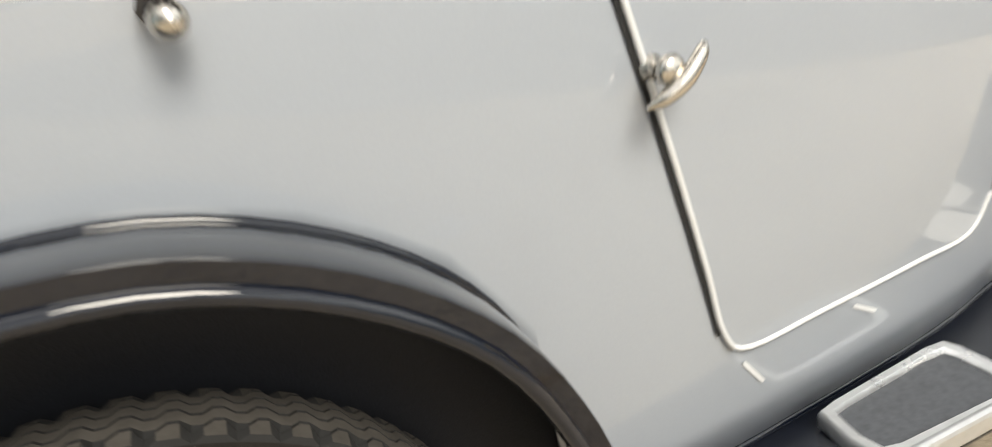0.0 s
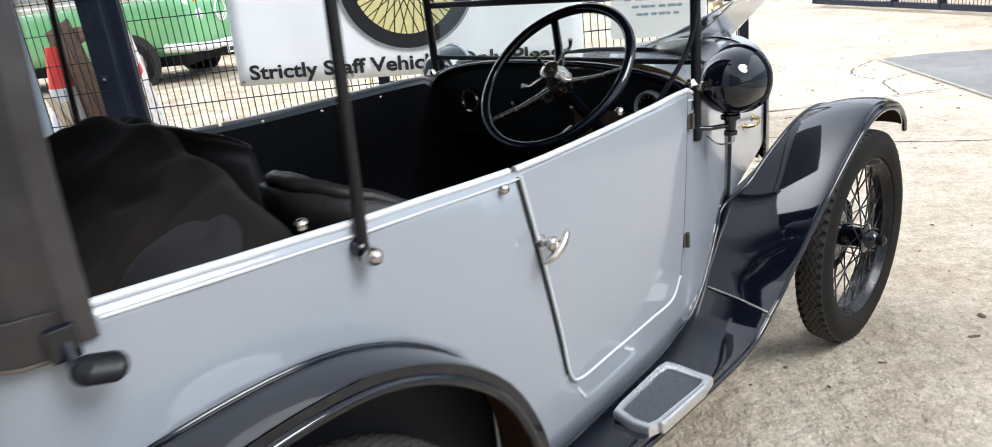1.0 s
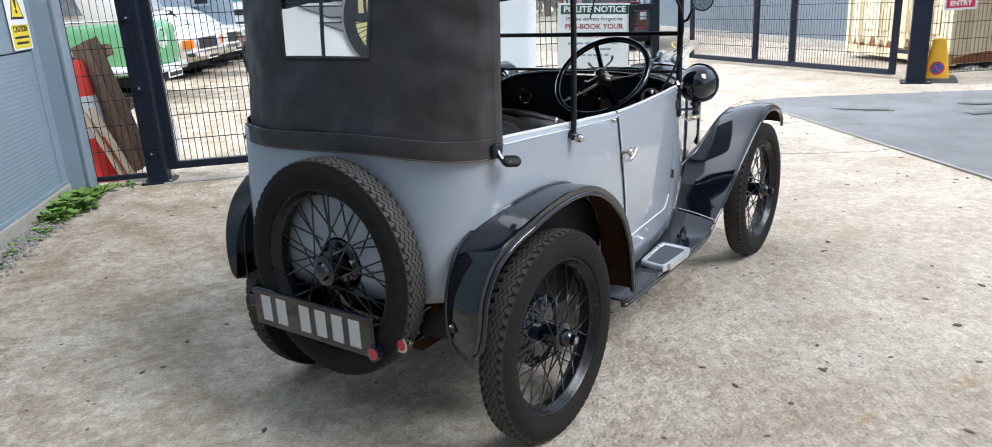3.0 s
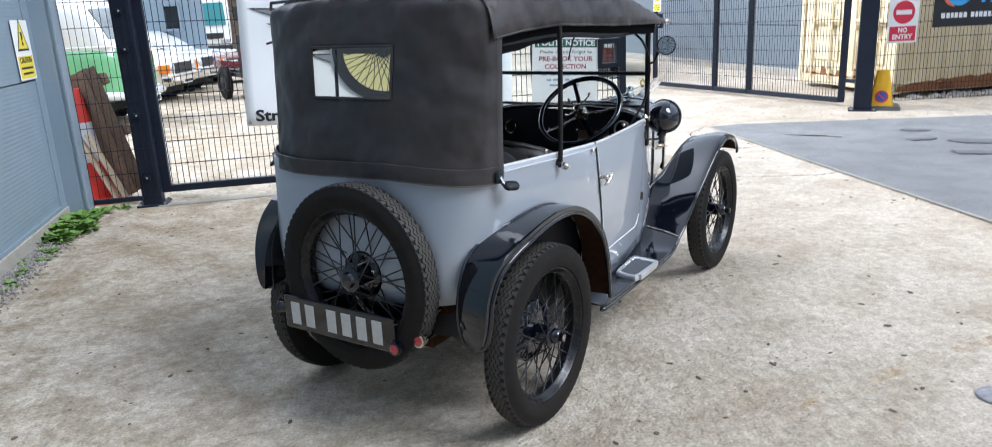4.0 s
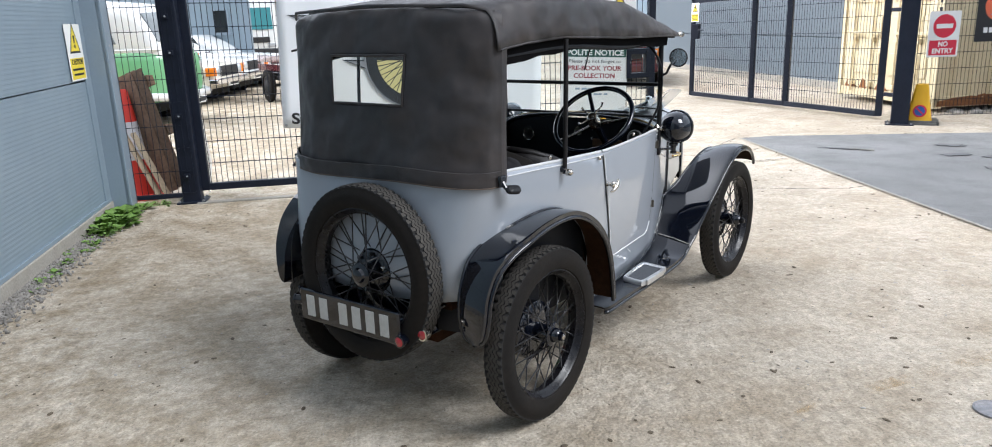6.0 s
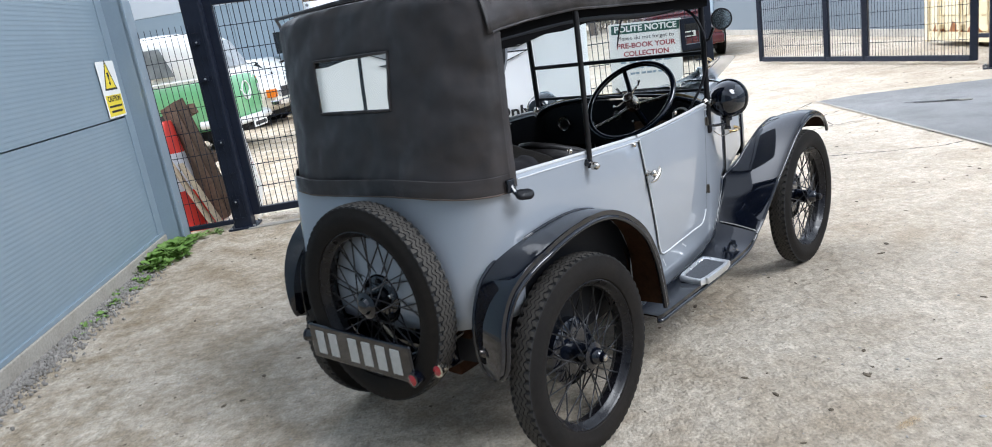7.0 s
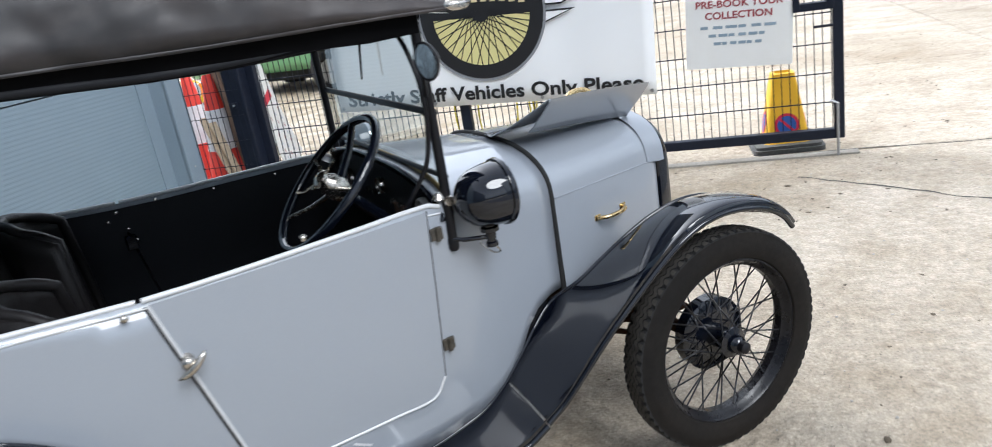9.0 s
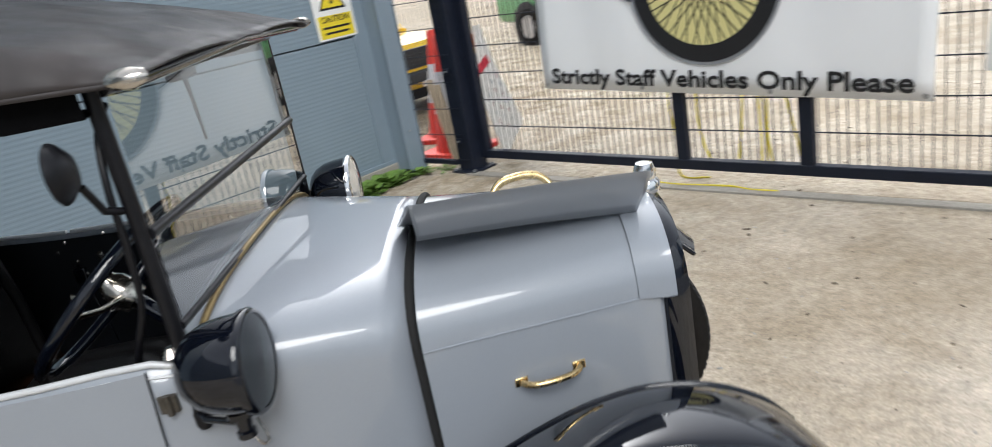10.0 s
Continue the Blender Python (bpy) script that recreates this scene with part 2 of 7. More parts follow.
def tube(bm, pts, r, seg=8, caps=True, close=False):
    """A round bar along points; r: one radius, or one per point."""
    pts = [Vector(p) for p in pts]
    rs = r if isinstance(r, (list, tuple)) else [r] * len(pts)
    rows, side = [], None
    for k, p in enumerate(pts):
        a, b = pts[k - 1] if (k or close) else p, pts[(k + 1) % len(pts)] if (k < len(pts) - 1 or close) else p
        d = (b - a).normalized()
        if side is None:
            side = d.orthogonal().normalized()
        side = (side - d * side.dot(d)).normalized()
        up = d.cross(side)
        rows.append([p + rs[k] * (math.cos(t) * side + math.sin(t) * up) for t in (2 * math.pi * j / seg for j in range(seg))])
    vs = grid(bm, rows, close_u=close, close_v=True)
    if caps and not close:
        bm.faces.new(list(reversed(vs[0])))
        bm.faces.new(vs[-1])
    return vs


def smooth_path(pts, n=6):
    """A Catmull-Rom line through points."""
    p = [Vector(q) for q in pts]
    p = [2 * p[0] - p[1]] + p + [2 * p[-1] - p[-2]]
    out = []
    for k in range(1, len(p) - 2):
        for j in range(n):
            t = j / n
            out.append(0.5 * ((2 * p[k]) + (p[k + 1] - p[k - 1]) * t + (2 * p[k - 1] - 5 * p[k] + 4 * p[k + 1] - p[k + 2]) * t * t + (3 * p[k] - p[k - 1] - 3 * p[k + 1] + p[k + 2]) * t ** 3))
    return out + [p[-2]]


def lathe(bm, prof, seg=32, m=None, mat=0, caps=True):
    """A turned shape: (radius, height) pairs round z."""
    rows = [[Vector((r * math.cos(t), r * math.sin(t), h)) for t in (2 * math.pi * j / seg for j in range(seg))] for r, h in prof]
    vs = grid(bm, rows, close_v=True, mat=mat)
    for k in (0, -1):
        if caps and prof[k][0] > 1e-4:
            f = bm.faces.new(vs[k] if k else list(reversed(vs[k])))
            f.material_index = mat
    if m is not None:
        bmesh.ops.transform(bm, matrix=m, verts=[v for row in vs for v in row])
    return vs


def slab(bm, outline, depth, m=None, mat=0):
    """A flat outline (x, y) of some thickness, front face at z = 0 and the back at -depth."""
    top = [bm.verts.new((x, y, 0)) for x, y in outline]
    low = [bm.verts.new((x, y, -depth)) for x, y in outline]
    fs = [bm.faces.new(top), bm.faces.new(list(reversed(low)))]
    for k in range(len(top)):
        j = (k + 1) % len(top)
        fs.append(bm.faces.new((top[j], top[k], low[k], low[j])))
    for f in fs:
        f.material_index = mat
    if m is not None:
        bmesh.ops.transform(bm, matrix=m, verts=top + low)
    return top + low


def rect(x0, y0, x1, y1):
    return [(x0, y0), (x1, y0), (x1, y1), (x0, y1)]


def round_rect(w, h, r, n=4):
    out = []
    for cx, cy, a in ((w / 2 - r, h / 2 - r, 0), (-w / 2 + r, h / 2 - r, 90), (-w / 2 + r, -h / 2 + r, 180), (w / 2 - r, -h / 2 + r, 270)):
        out += [(cx + r * math.cos(radians(a + 90 * k / n)), cy + r * math.sin(radians(a + 90 * k / n))) for k in range(n + 1)]
    return out


def disc(r, n=40, cx=0, cy=0, a0=0, a1=360):
    full = a1 - a0 >= 360
    return [(cx + r * math.cos(radians(a0 + (a1 - a0) * k / n)), cy + r * math.sin(radians(a0 + (a1 - a0) * k / n))) for k in range(n if full else n + 1)]


def words(name, text, size, mat, parent, m, width=None, depth=0.0008, bold=0.0, spacing=1.0):
    """Raised lettering in the built-in font, as a mesh; m places its centre."""
    cu = bpy.data.curves.new(name, "FONT")
    cu.body, cu.size, cu.align_x, cu.align_y, cu.extrude, cu.offset, cu.space_character = text, size, "CENTER", "CENTER", depth, bold, spacing
    cu.resolution_u = 3
    tmp = bpy.data.objects.new(name, cu)
    scene.collection.objects.link(tmp)
    bpy.context.view_layer.update()
    me = bpy.data.meshes.new_from_object(tmp.evaluated_get(bpy.context.evaluated_depsgraph_get()))
    bpy.data.objects.remove(tmp)
    bpy.data.curves.remove(cu)
    if width:
        xs = [v.co.x for v in me.vertices]
        k = width / max(1e-6, max(xs) - min(xs))
        for v in me.vertices:
            v.co.x *= k
    me.materials.clear()
    me.materials.append(mat)
    ob = new(name, me)
    ob.parent = parent
    ob.matrix_basis = m
    return ob


def Z90(deg):
    return pose(0, 0, 0, 0, 0, deg)


# The yard's own axes: s along the near gate, r through it into the yard.
SITE = pose(-4.139, 1.388, 0, 0, 0, 46.92)


# ---- ground ----
def flat_piece(name, outline, z, mat, parent, thick=0.03, bevel=0.006):
    bm = bmesh.new()
    slab(bm, outline, thick)
    bmesh.ops.bevel(bm, geom=[e for e in bm.edges if all(abs(v.co.z) < 1e-6 for v in e.verts)], offset=bevel, segments=1, affect="EDGES")
    ob = link(name, bm, mat, parent)
    ob.location.z = z
    return ob


bm = bmesh.new()
slab(bm, rect(-900, -900, 900, 900), 0.5)
ground = tagged(link("ground", bm, JOINT), "weathered concrete yard with dark joints", "ground", kind="structure")
ground.location.z = -0.014
slabs = tagged(new("pavement"), "large pale concrete slabs with stains and dark joints", "pavement", kind="structure")
slabs.matrix_world = SITE
RS = [-60, 0.07, 3.1, 6.3, 9.5, 12.7, 16, 60]
SS = [-60, 6.31, 60]
for a in range(len(RS) - 1):
    for b in range(len(SS) - 1):
        flat_piece("concrete_slab", rect(SS[b] + 0.010, RS[a] + 0.010, SS[b + 1] - 0.010, RS[a + 1] - 0.010), 0.0, CONCRETE, slabs)
asphalt = tagged(flat_piece("asphalt_patch", [(6.16, 1.5), (5.95, -0.6), (5.72, -3.1), (5.4, -7.0), (4.9, -14), (30, -14), (30, -3.2), (9.4, 0.62), (6.6, 1.5)], 0.006, ASPHALT, None, 0.004, 0.002),
                 "dark grey worn asphalt patch beside concrete slabs", "road", kind="structure")
asphalt.matrix_world = SITE @ pose(0, 0, 0.006)


def crack(pts, w=0.011):
    """A ragged dark crack across a slab."""
    bm = bmesh.new()
    rng = random.Random(str(pts[0]))
    line = smooth_path([(x, y, 0) for x, y in pts], 7)
    line = [p + Vector((rng.uniform(-.012, .012), rng.uniform(-.012, .012), 0)) for p in line]
    rows = []
    for k, p in enumerate(line):
        d = (line[min(k + 1, len(line) - 1)] - line[max(k - 1, 0)]).normalized()
        nrm = Vector((-d.y, d.x, 0)) * w * rng.uniform(0.3, 1)
        rows.append([p - nrm + Vector((0, 0, .0015)), p + nrm + Vector((0, 0, .0015))])
    grid(bm, rows)
    return part("crack", bm, JOINT, slabs)


for c in ([(4.1, -0.45), (4.58, -0.78), (4.88, -1.01), (5.3, -1.18), (5.65, -1.29), (5.84, -1.28)], [(6.11, 1.51), (5.8, 1.25), (5.66, 0.97), (5.72, 0.73)],
          [(5.99, 0.76), (5.78, 0.66), (5.67, 0.5), (5.57, 0.12)], [(3.0, 0.06), (3.57, 0.03), (4.37, 0.08), (5.25, 0.05), (5.52, 0.11), (5.98, 0.12)], [(2.2, -2.6), (2.9, -2.2), (3.5, -2.35)]):
    crack(c)

# Darker repairs, a pale scuff and a worn white line on the asphalt.
TAR = material("tar_repair", (0.085, 0.085, 0.088), 0.8, grain=0.4, grain_size=80, stain=0.5, stain_size=6, dark=(1.7, 1.7, 1.7), bump=0.004, bump_size=90)
rng = random.Random(12)
for name, s, r, a, b, turn, mat in (("tar_patch", 7.95, -.72, .34, .15, -35, TAR), ("tar_patch", 7.90, .14, .16, .08, -40, TAR), ("tar_patch", 7.56, -.35, .18, .07, -10, TAR), ("tar_patch", 7.45, -1.12, .24, .10, -35, TAR),
                                    ("tar_patch", 6.78, .36, .26, .03, -40, TAR), ("scuff", 6.90, .26, .14, .03, -50, PLINTH), ("painted_line", 7.62, -1.95, .62, .045, -48, PLINTH)):
    o = []
    for k in range(22):
        t = 2 * math.pi * k / 22
        q = rng.uniform(.62, 1.1)
        o.append((a * q * math.copysign(abs(math.cos(t)) ** .7, math.cos(t)), b * q * math.copysign(abs(math.sin(t)) ** .7, math.sin(t))))
    bm = bmesh.new()
    slab(bm, o, .003, pose(s, r, .0105, 0, 0, turn))
    part(name, bm, mat, asphalt)

# Steel strip along the asphalt's edge.
bm = bmesh.new()
grid(bm, [[Vector((x - .018, y, .012)), Vector((x + .014, y, .012))] for x, y in ((6.15, 1.5), (5.94, -0.6), (5.71, -3.1), (5.39, -7.0))])
strip = tagged(link("edge_strip", bm, PLINTH), "pale concrete edge strip beside the asphalt", "kerb", kind="structure")
strip.matrix_world = SITE

bm = bmesh.new()
lathe(bm, [(0.075, 0.0), (0.075, 0.008), (0.066, 0.011), (0.064, 0.008), (0.0, 0.008)], 32)
drain = tagged(link("drain_cover", bm, material("cast_iron", (0.24, 0.24, 0.255), 0.6, 0.2, grain=0.3, stain=0.5, stain_size=20, dark=(1.8, 1.6, 1.4)), smooth=30), "small round cast iron drain cover set in concrete", "drain cover")
drain.location = (2.0, 0.92, 0.0)


def litter():
    """Small grit and scraps over the concrete near the car."""
    rng = random.Random(5)
    bm = bmesh.new()
    for _ in range(900):
        x, y = rng.uniform(-3.5, 5), rng.uniform(-3, 7)
        r = rng.uniform(0.002, 0.006)
        m = Matrix.Translation((x, y, r * .5)) @ Matrix.Rotation(rng.uniform(0, 6), 4, "Z") @ Matrix.Diagonal((r, r * rng.uniform(.5, 1), r * .6, 1))
        bmesh.ops.create_icosphere(bm, subdivisions=0 + 1, radius=1, matrix=m)
    return tagged(link("grit", bm, STONE), "scattered grit on concrete", "grit", kind="stuff")


litter()


def worn_mark(pts, w):
    """A thin film of old ochre paint, mostly worn away."""
    m = bpy.data.materials.new("worn_ochre_paint")
    m.use_nodes = True
    n, l = m.node_tree.nodes, m.node_tree.links
    b = n["Principled BSDF"]
    b.inputs["Base Color"].default_value, b.inputs["Roughness"].default_value = (0.52, 0.34, 0.13, 1), 0.9
    co, t, r = n.new("ShaderNodeTexCoord"), n.new("ShaderNodeTexNoise"), n.new("ShaderNodeMapRange")
    t.inputs["Scale"].default_value, t.inputs["Detail"].default_value, t.inputs["Roughness"].default_value = 7, 8, 0.72
    r.inputs[1].default_value, r.inputs[2].default_value, r.inputs[4].default_value = 0.47, 0.66, 0.42
    l.new(co.outputs["Object"], t.inputs["Vector"])
    l.new(t.outputs["Fac"], r.inputs[0])
    l.new(r.outputs[0], b.inputs["Alpha"])
    bm = bmesh.new()
    line = smooth_path([(x, y, .0035) for x, y in pts], 6)
    rows = []
    for k, p in enumerate(line):
        d = (line[min(k + 1, len(line) - 1)] - line[max(k - 1, 0)]).normalized()
        q = Vector((-d.y, d.x, 0)) * w * math.sin(math.pi * (k + .6) / (len(line) + .2)) ** .5
        rows.append([p - q, p + q])
    grid(bm, rows)
    return tagged(link("paint_mark", bm, m), "faint worn ochre paint mark on the concrete", "paint mark", kind="structure")


worn_mark([(1.38, .50), (1.50, .74), (1.68, 1.03), (1.97, 1.48), (2.05, 1.62)], .035)

# ---- left building ----
wall = tagged(new("wall_building"), "blue-grey ribbed metal cladding wall on a concrete plinth", "wall", kind="structure")
wall.matrix_world = SITE


def ribbed_panel(r0, r1, z0, z1, s, mat, parent, pitch=0.030, depth=0.0007, name="panel"):
    """A cladding panel with fine horizontal ribs; it faces +s."""
    bm = bmesh.new()
    zs, k = [], z0
    rows = []
    while k < z1 - 1e-6:
        e = min(k + pitch, z1)
        rows += [(k + .002, s), (k + pitch * .45, s), (k + pitch * .55, s + depth), (e - .003, s + depth)]
        k += pitch
    rows = [(min(z, z1), q) for z, q in rows]
    grid(bm, [[Vector((q, r0, z)), Vector((q, r1, z))] for z, q in rows])
    grid(bm, [[Vector((s - .06, r0, z0)), Vector((s - .06, r1, z0))], [Vector((s, r0, z0)), Vector((s, r1, z0))]])
    grid(bm, [[Vector((s, r0, z1)), Vector((s, r1, z1))], [Vector((s - .06, r0, z1)), Vector((s - .06, r1, z1))]])
    return part(name, bm, mat, parent)


# Rows above 6.2 are out of view, added to darken the wings' reflections.
for z0, z1 in ((0.13, 1.128), (1.136, 2.134), (2.142, 3.14), (3.148, 4.15), (4.158, 5.2), (5.208, 6.2), (6.208, 7.2), (7.208, 8.2), (8.208, 9.2)):
    ribbed_panel(-30, -0.02, z0, z1, -0.56, CLADDING, wall)
bm = bmesh.new()
box(bm, -3.0, -0.63, -30, 0.02, 0.0, 9.25)
part("core", bm, FLASHING, wall)
bm = bmesh.new()
box(bm, -0.60, -0.545, -30, 0.02, 0.105, 0.135, .003)
part("drip_flashing", bm, FLASHING, wall)
bm = bmesh.new()
box(bm, -0.62, -0.535, -30, 0.04, -0.05, 0.105, .008)
part("plinth", bm, PLINTH, wall)
# corner column: folded steel trim with two flanges
bm = bmesh.new()
box(bm, -0.56, -0.40, -0.13, -0.09, 0.02, 9.3, .004)
box(bm, -0.43, -0.39, -0.13, 0.05, 0.02, 9.3, .004)
box(bm, -3.0, -0.43, -0.02, 0.05, 0.02, 9.3, .004)
box(bm, -0.56, -0.548, -0.26, -0.13, 0.1, 9.3, .002)
column = part("corner_trim", bm, FLASHING, wall)
for z in (0.35, 1.4, 2.5, 3.6):
    bm = bmesh.new()
    lathe(bm, [(0.008, 0), (0.008, .004), (0, .006)], 8, SITE.inverted() @ SITE @ pose(-0.39, -0.06, z, 0, 90, 0))
    part("bolt", bm, GALV, column)


def caution_sign(w, h, m, name="caution_sign", lines=2):
    sg = thing(name, "white and yellow caution sign with a black warning triangle", "sign", m=m)
    bm = bmesh.new()
    slab(bm, round_rect(w, h, .012), .002)
    plate = part("plate", bm, SIGN_WHITE, sg)
    bm = bmesh.new()
    slab(bm, rect(-w * .44, -h * .47, w * .44, -h * .10), .001, pose(0, 0, .0012))
    part("yellow_field", bm, SIGN_YELLOW, sg)
    t = w * .40
    for k, (sc, mt, zz) in enumerate(((1.0, INK, .0012), (.80, SIGN_YELLOW, .002))):
        bm = bmesh.new()
        cx, cy = 0, h * .17
        slab(bm, [(cx + sc * t * math.cos(radians(a)) * 1.0, cy - .0 + sc * t * 1.12 * math.sin(radians(a))) for a in (90, 210, 330)], .001, pose(0, 0, zz))
        part("triangle", bm, mt, sg)
    bm = bmesh.new()
    slab(bm, [(-.06 * w, h * .30), (.06 * w, h * .30), (.025 * w, h * .16), (-.025 * w, h * .16)], .001, pose(0, 0, .003))
    slab(bm, disc(.045 * w, 12, 0, h * .11), .001, pose(0, 0, .003))
    part("exclamation_mark", bm, INK, sg)
    words("lettering", "CAUTION", w * .17, INK, sg, pose(0, -h * .17, .0025), width=w * .7, bold=.0008)
    for k in range(lines):
        bm = bmesh.new()
        slab(bm, rect(-w * (.36 - .05 * k), -h * (.30 + .09 * k) - h * .018, w * (.36 - .05 * k), -h * (.30 + .09 * k) + h * .018), .0008, pose(0, 0, .0025))
        part("text_bar", bm, INK, sg)
    return sg


# facing +s: x of the sign runs along +r
FACE_S = Matrix(((0, 0, 1, 0), (1, 0, 0, 0), (0, 1, 0, 0), (0, 0, 0, 1)))
FACE_R = Matrix(((1, 0, 0, 0), (0, 0, -1, 0), (0, 1, 0, 0), (0, 0, 0, 1)))
caution_sign(0.35, 0.43, SITE @ Matrix.Translation((-0.547, -0.40, 1.362)) @ FACE_S @ Z90(0))

# Gravel margin and weeds at the wall's foot.
rng = random.Random(11)
bm = bmesh.new()
for _ in range(4200):
    s, r = -0.54 + abs(rng.gauss(0, .085)), rng.uniform(-4.2, -0.1)
    q = rng.uniform(.006, .017)
    m = Matrix.Translation((s, r, q * .4)) @ Euler((rng.uniform(0, 3), rng.uniform(0, 3), rng.uniform(0, 3))).to_matrix().to_4x4() @ Matrix.Diagonal((q, q * rng.uniform(.6, 1), q * .6, 1))
    bmesh.ops.create_icosphere(bm, subdivisions=1, radius=1, matrix=m)
gravel = tagged(link("gravel", bm, material("wall_foot_gravel", (0.24, 0.225, 0.205), 0.85, grain=0.5, grain_size=22, stain=0.6, stain_size=30, dark=(0.4, 0.38, 0.36))), "pale gravel strip along the wall", "gravel", kind="stuff")
gravel.matrix_world = SITE


def weed(bm, x, y, rng, size):
    """A rosette of serrated leaves on thin stalks."""
    for _ in range(rng.randint(7, 12)):
        a, up, ln = rng.uniform(0, 6.28), rng.uniform(.25, 1.2), size * rng.uniform(.5, 1.1)
        d = Vector((math.cos(a), math.sin(a), 0))
        side = Vector((-d.y, d.x, 0))
        pts = [Vector((x, y, 0)) + d * ln * t * math.cos(up) + Vector((0, 0, ln * (t * math.sin(up) - .45 * t * t * math.sin(up)))) for t in (0, .3, .5, .7, .85, 1)]
        ws = [.004, .02, .16, .20, .13, .01]
        rows = [[p - side * w * ln, p + Vector((0, 0, -.03 * ln)), p + side * w * ln] for p, w in zip(pts, ws)]
        grid(bm, rows)


bm = bmesh.new()
for _ in range(120):
    weed(bm, -0.42 + rng.gauss(0, .06), -0.50 + rng.gauss(0, .22), rng, rng.uniform(.06, .19))
for _ in range(35):
    weed(bm, -0.45 + rng.gauss(0, .04), rng.uniform(-2.4, -1.0), rng, rng.uniform(.03, .07))
for _ in range(14):
    weed(bm, -0.2 + rng.gauss(0, .06), 0.05 + rng.gauss(0, .05), rng, rng.uniform(.03, .06))
weeds = tagged(link("weeds", bm, LEAF), "green weeds growing at the foot of the wall", "plant", kind="stuff")
weeds.matrix_world = SITE


# ---- gates and fences ----
GSITE = SITE @ pose(4.408, 0, 0) @ Z90(-2.36) @ pose(-4.408, 0, 0)

def wire_mesh(name, parent, a, b, z0a, z1a, z0b, z1b, step=0.05, row=0.2, r=0.0037, tips=0.03):
    """Welded wire between two uprights; heights at both ends."""
    a, b = Vector(a), Vector(b)
    n = max(2, round((b - a).length / step))
    bm = bmesh.new()
    for k in range(n + 1):
        t = k / n
        p = a.lerp(b, t)
        tube(bm, [p + Vector((0, 0, z0a + (z0b - z0a) * t)), p + Vector((0, 0, z1a + (z1b - z1a) * t + tips))], r, 4, caps=False)
    for k in range(int((z1a - z0a) / row) + 1):
        q = k * row / (z1a - z0a)
        off = (b - a).normalized().cross(Vector((0, 0, 1))) * r * 2
        tube(bm, [a + Vector((0, 0, z0a + q * (z1a - z0a))) + off, b + Vector((0, 0, z0b + q * (z1b - z0b))) + off], r * 1.3, 4, caps=False)
    return tagged(part(name, bm, GATE_PAINT, parent), kind="stuff")


def bar(name, parent, p, q, w, d, mat=None, bevel=.004):
    """A square tube from p to q; w across, d deep."""
    p, q = Vector(p), Vector(q)
    ln = (q - p).length
    bm = bmesh.new()
    box(bm, -w / 2, w / 2, -d / 2, d / 2, 0, ln, bevel, seg=1)
    ax = (q - p).normalized()
    if abs(ax.z) > .9:
        m = Matrix.Translation(p) @ ax.to_track_quat("Z", "Y").to_matrix().to_4x4() if abs(ax.z) < .9999 else Matrix.Translation(p)
    else:
        y = Vector((0, 0, 1)).cross(ax).normalized()
        x = y.cross(ax)
        m = Matrix.Translation(p) @ Matrix((x, y, ax)).transposed().to_4x4()
    bmesh.ops.transform(bm, matrix=m, verts=bm.verts)
    return part(name, bm, mat or GATE_PAINT, parent)


def post(name, label, m, w=0.2, h=2.08):
    ob = thing(name, label, "post", m=m)
    bm = bmesh.new()
    box(bm, -w / 2, w / 2, -w / 2, w / 2, 0, h, .008)
    part("upright", bm, GATE_PAINT, ob)
    bm = bmesh.new()
    box(bm, -w * .8, w * .8, -w * .8, w * .8, 0, .015, .003)
    part("base_plate", bm, GATE_PAINT, ob)
    for x in (-.65, .65):
        for y in (-.65, .65):
            bm = bmesh.new()
            lathe(bm, [(.012, .015), (.012, .03), (0, .03)], 6, pose(x * w, y * w, 0))
            part("bolt", bm, GALV, ob)
    return ob


post("gate_post", "dark navy square steel gate post on a bolted base plate", SITE @ pose(0.068, 0.118, 0), 0.155, 2.08)
near_gate = thing("yard_gate", "dark navy steel gate leaf with welded wire mesh, closed", "gate", m=GSITE)
TOP = lambda s: 1.985 - 0.026 * s
BOT = lambda s: 0.085 + 0.006 * s
bar("stile", near_gate, (.17, 0, BOT(.17)), (.17, 0, TOP(.17)), .085, .06)
bar("stile", near_gate, (4.385, 0, BOT(4.4)), (4.385, 0, TOP(4.4)), .06, .06)
for s in (1.90, 2.66):
    bar("stile", near_gate, (s, 0, BOT(s) + .03), (s, 0, TOP(s) - .03), .075, .05)
bar("rail", near_gate, (.21, 0, BOT(.2) + .03), (4.36, 0, BOT(4.36) + .03), .06, .06)
bar("rail", near_gate, (.21, 0, TOP(.2) - .04), (4.36, 0, TOP(4.36) - .04), .075, .06)
wire_mesh("wire_mesh", near_gate, (.22, .028, 0), (4.35, .028, 0), BOT(.2) + .04, TOP(.2) - .02, BOT(4.35) + .04, TOP(4.35) - .02)
for z in (0.35, 1.0, 1.6):
    bm = bmesh.new()
    box(bm, .05, .16, -.02, .02, z, z + .05, .004)
    part("hinge", bm, GALV, near_gate)
bm = bmesh.new()
for x0, x1, z0, z1 in ((4.13, 4.17, .92, 1.19), (4.32, 4.36, .92, 1.19), (4.17, 4.32, 1.14, 1.19), (4.17, 4.32, .92, .965)):
    box(bm, x0, x1, -.05, .05, z0, z1, .003)
part("lock_box", bm, GATE_PAINT, near_gate)
bm = bmesh.new()
tube(bm, [(4.25, -.03, .82), (4.36, -.03, .82)], .008, 8)
part("bolt_bar", bm, GATE_PAINT, near_gate)
bm = bmesh.new()
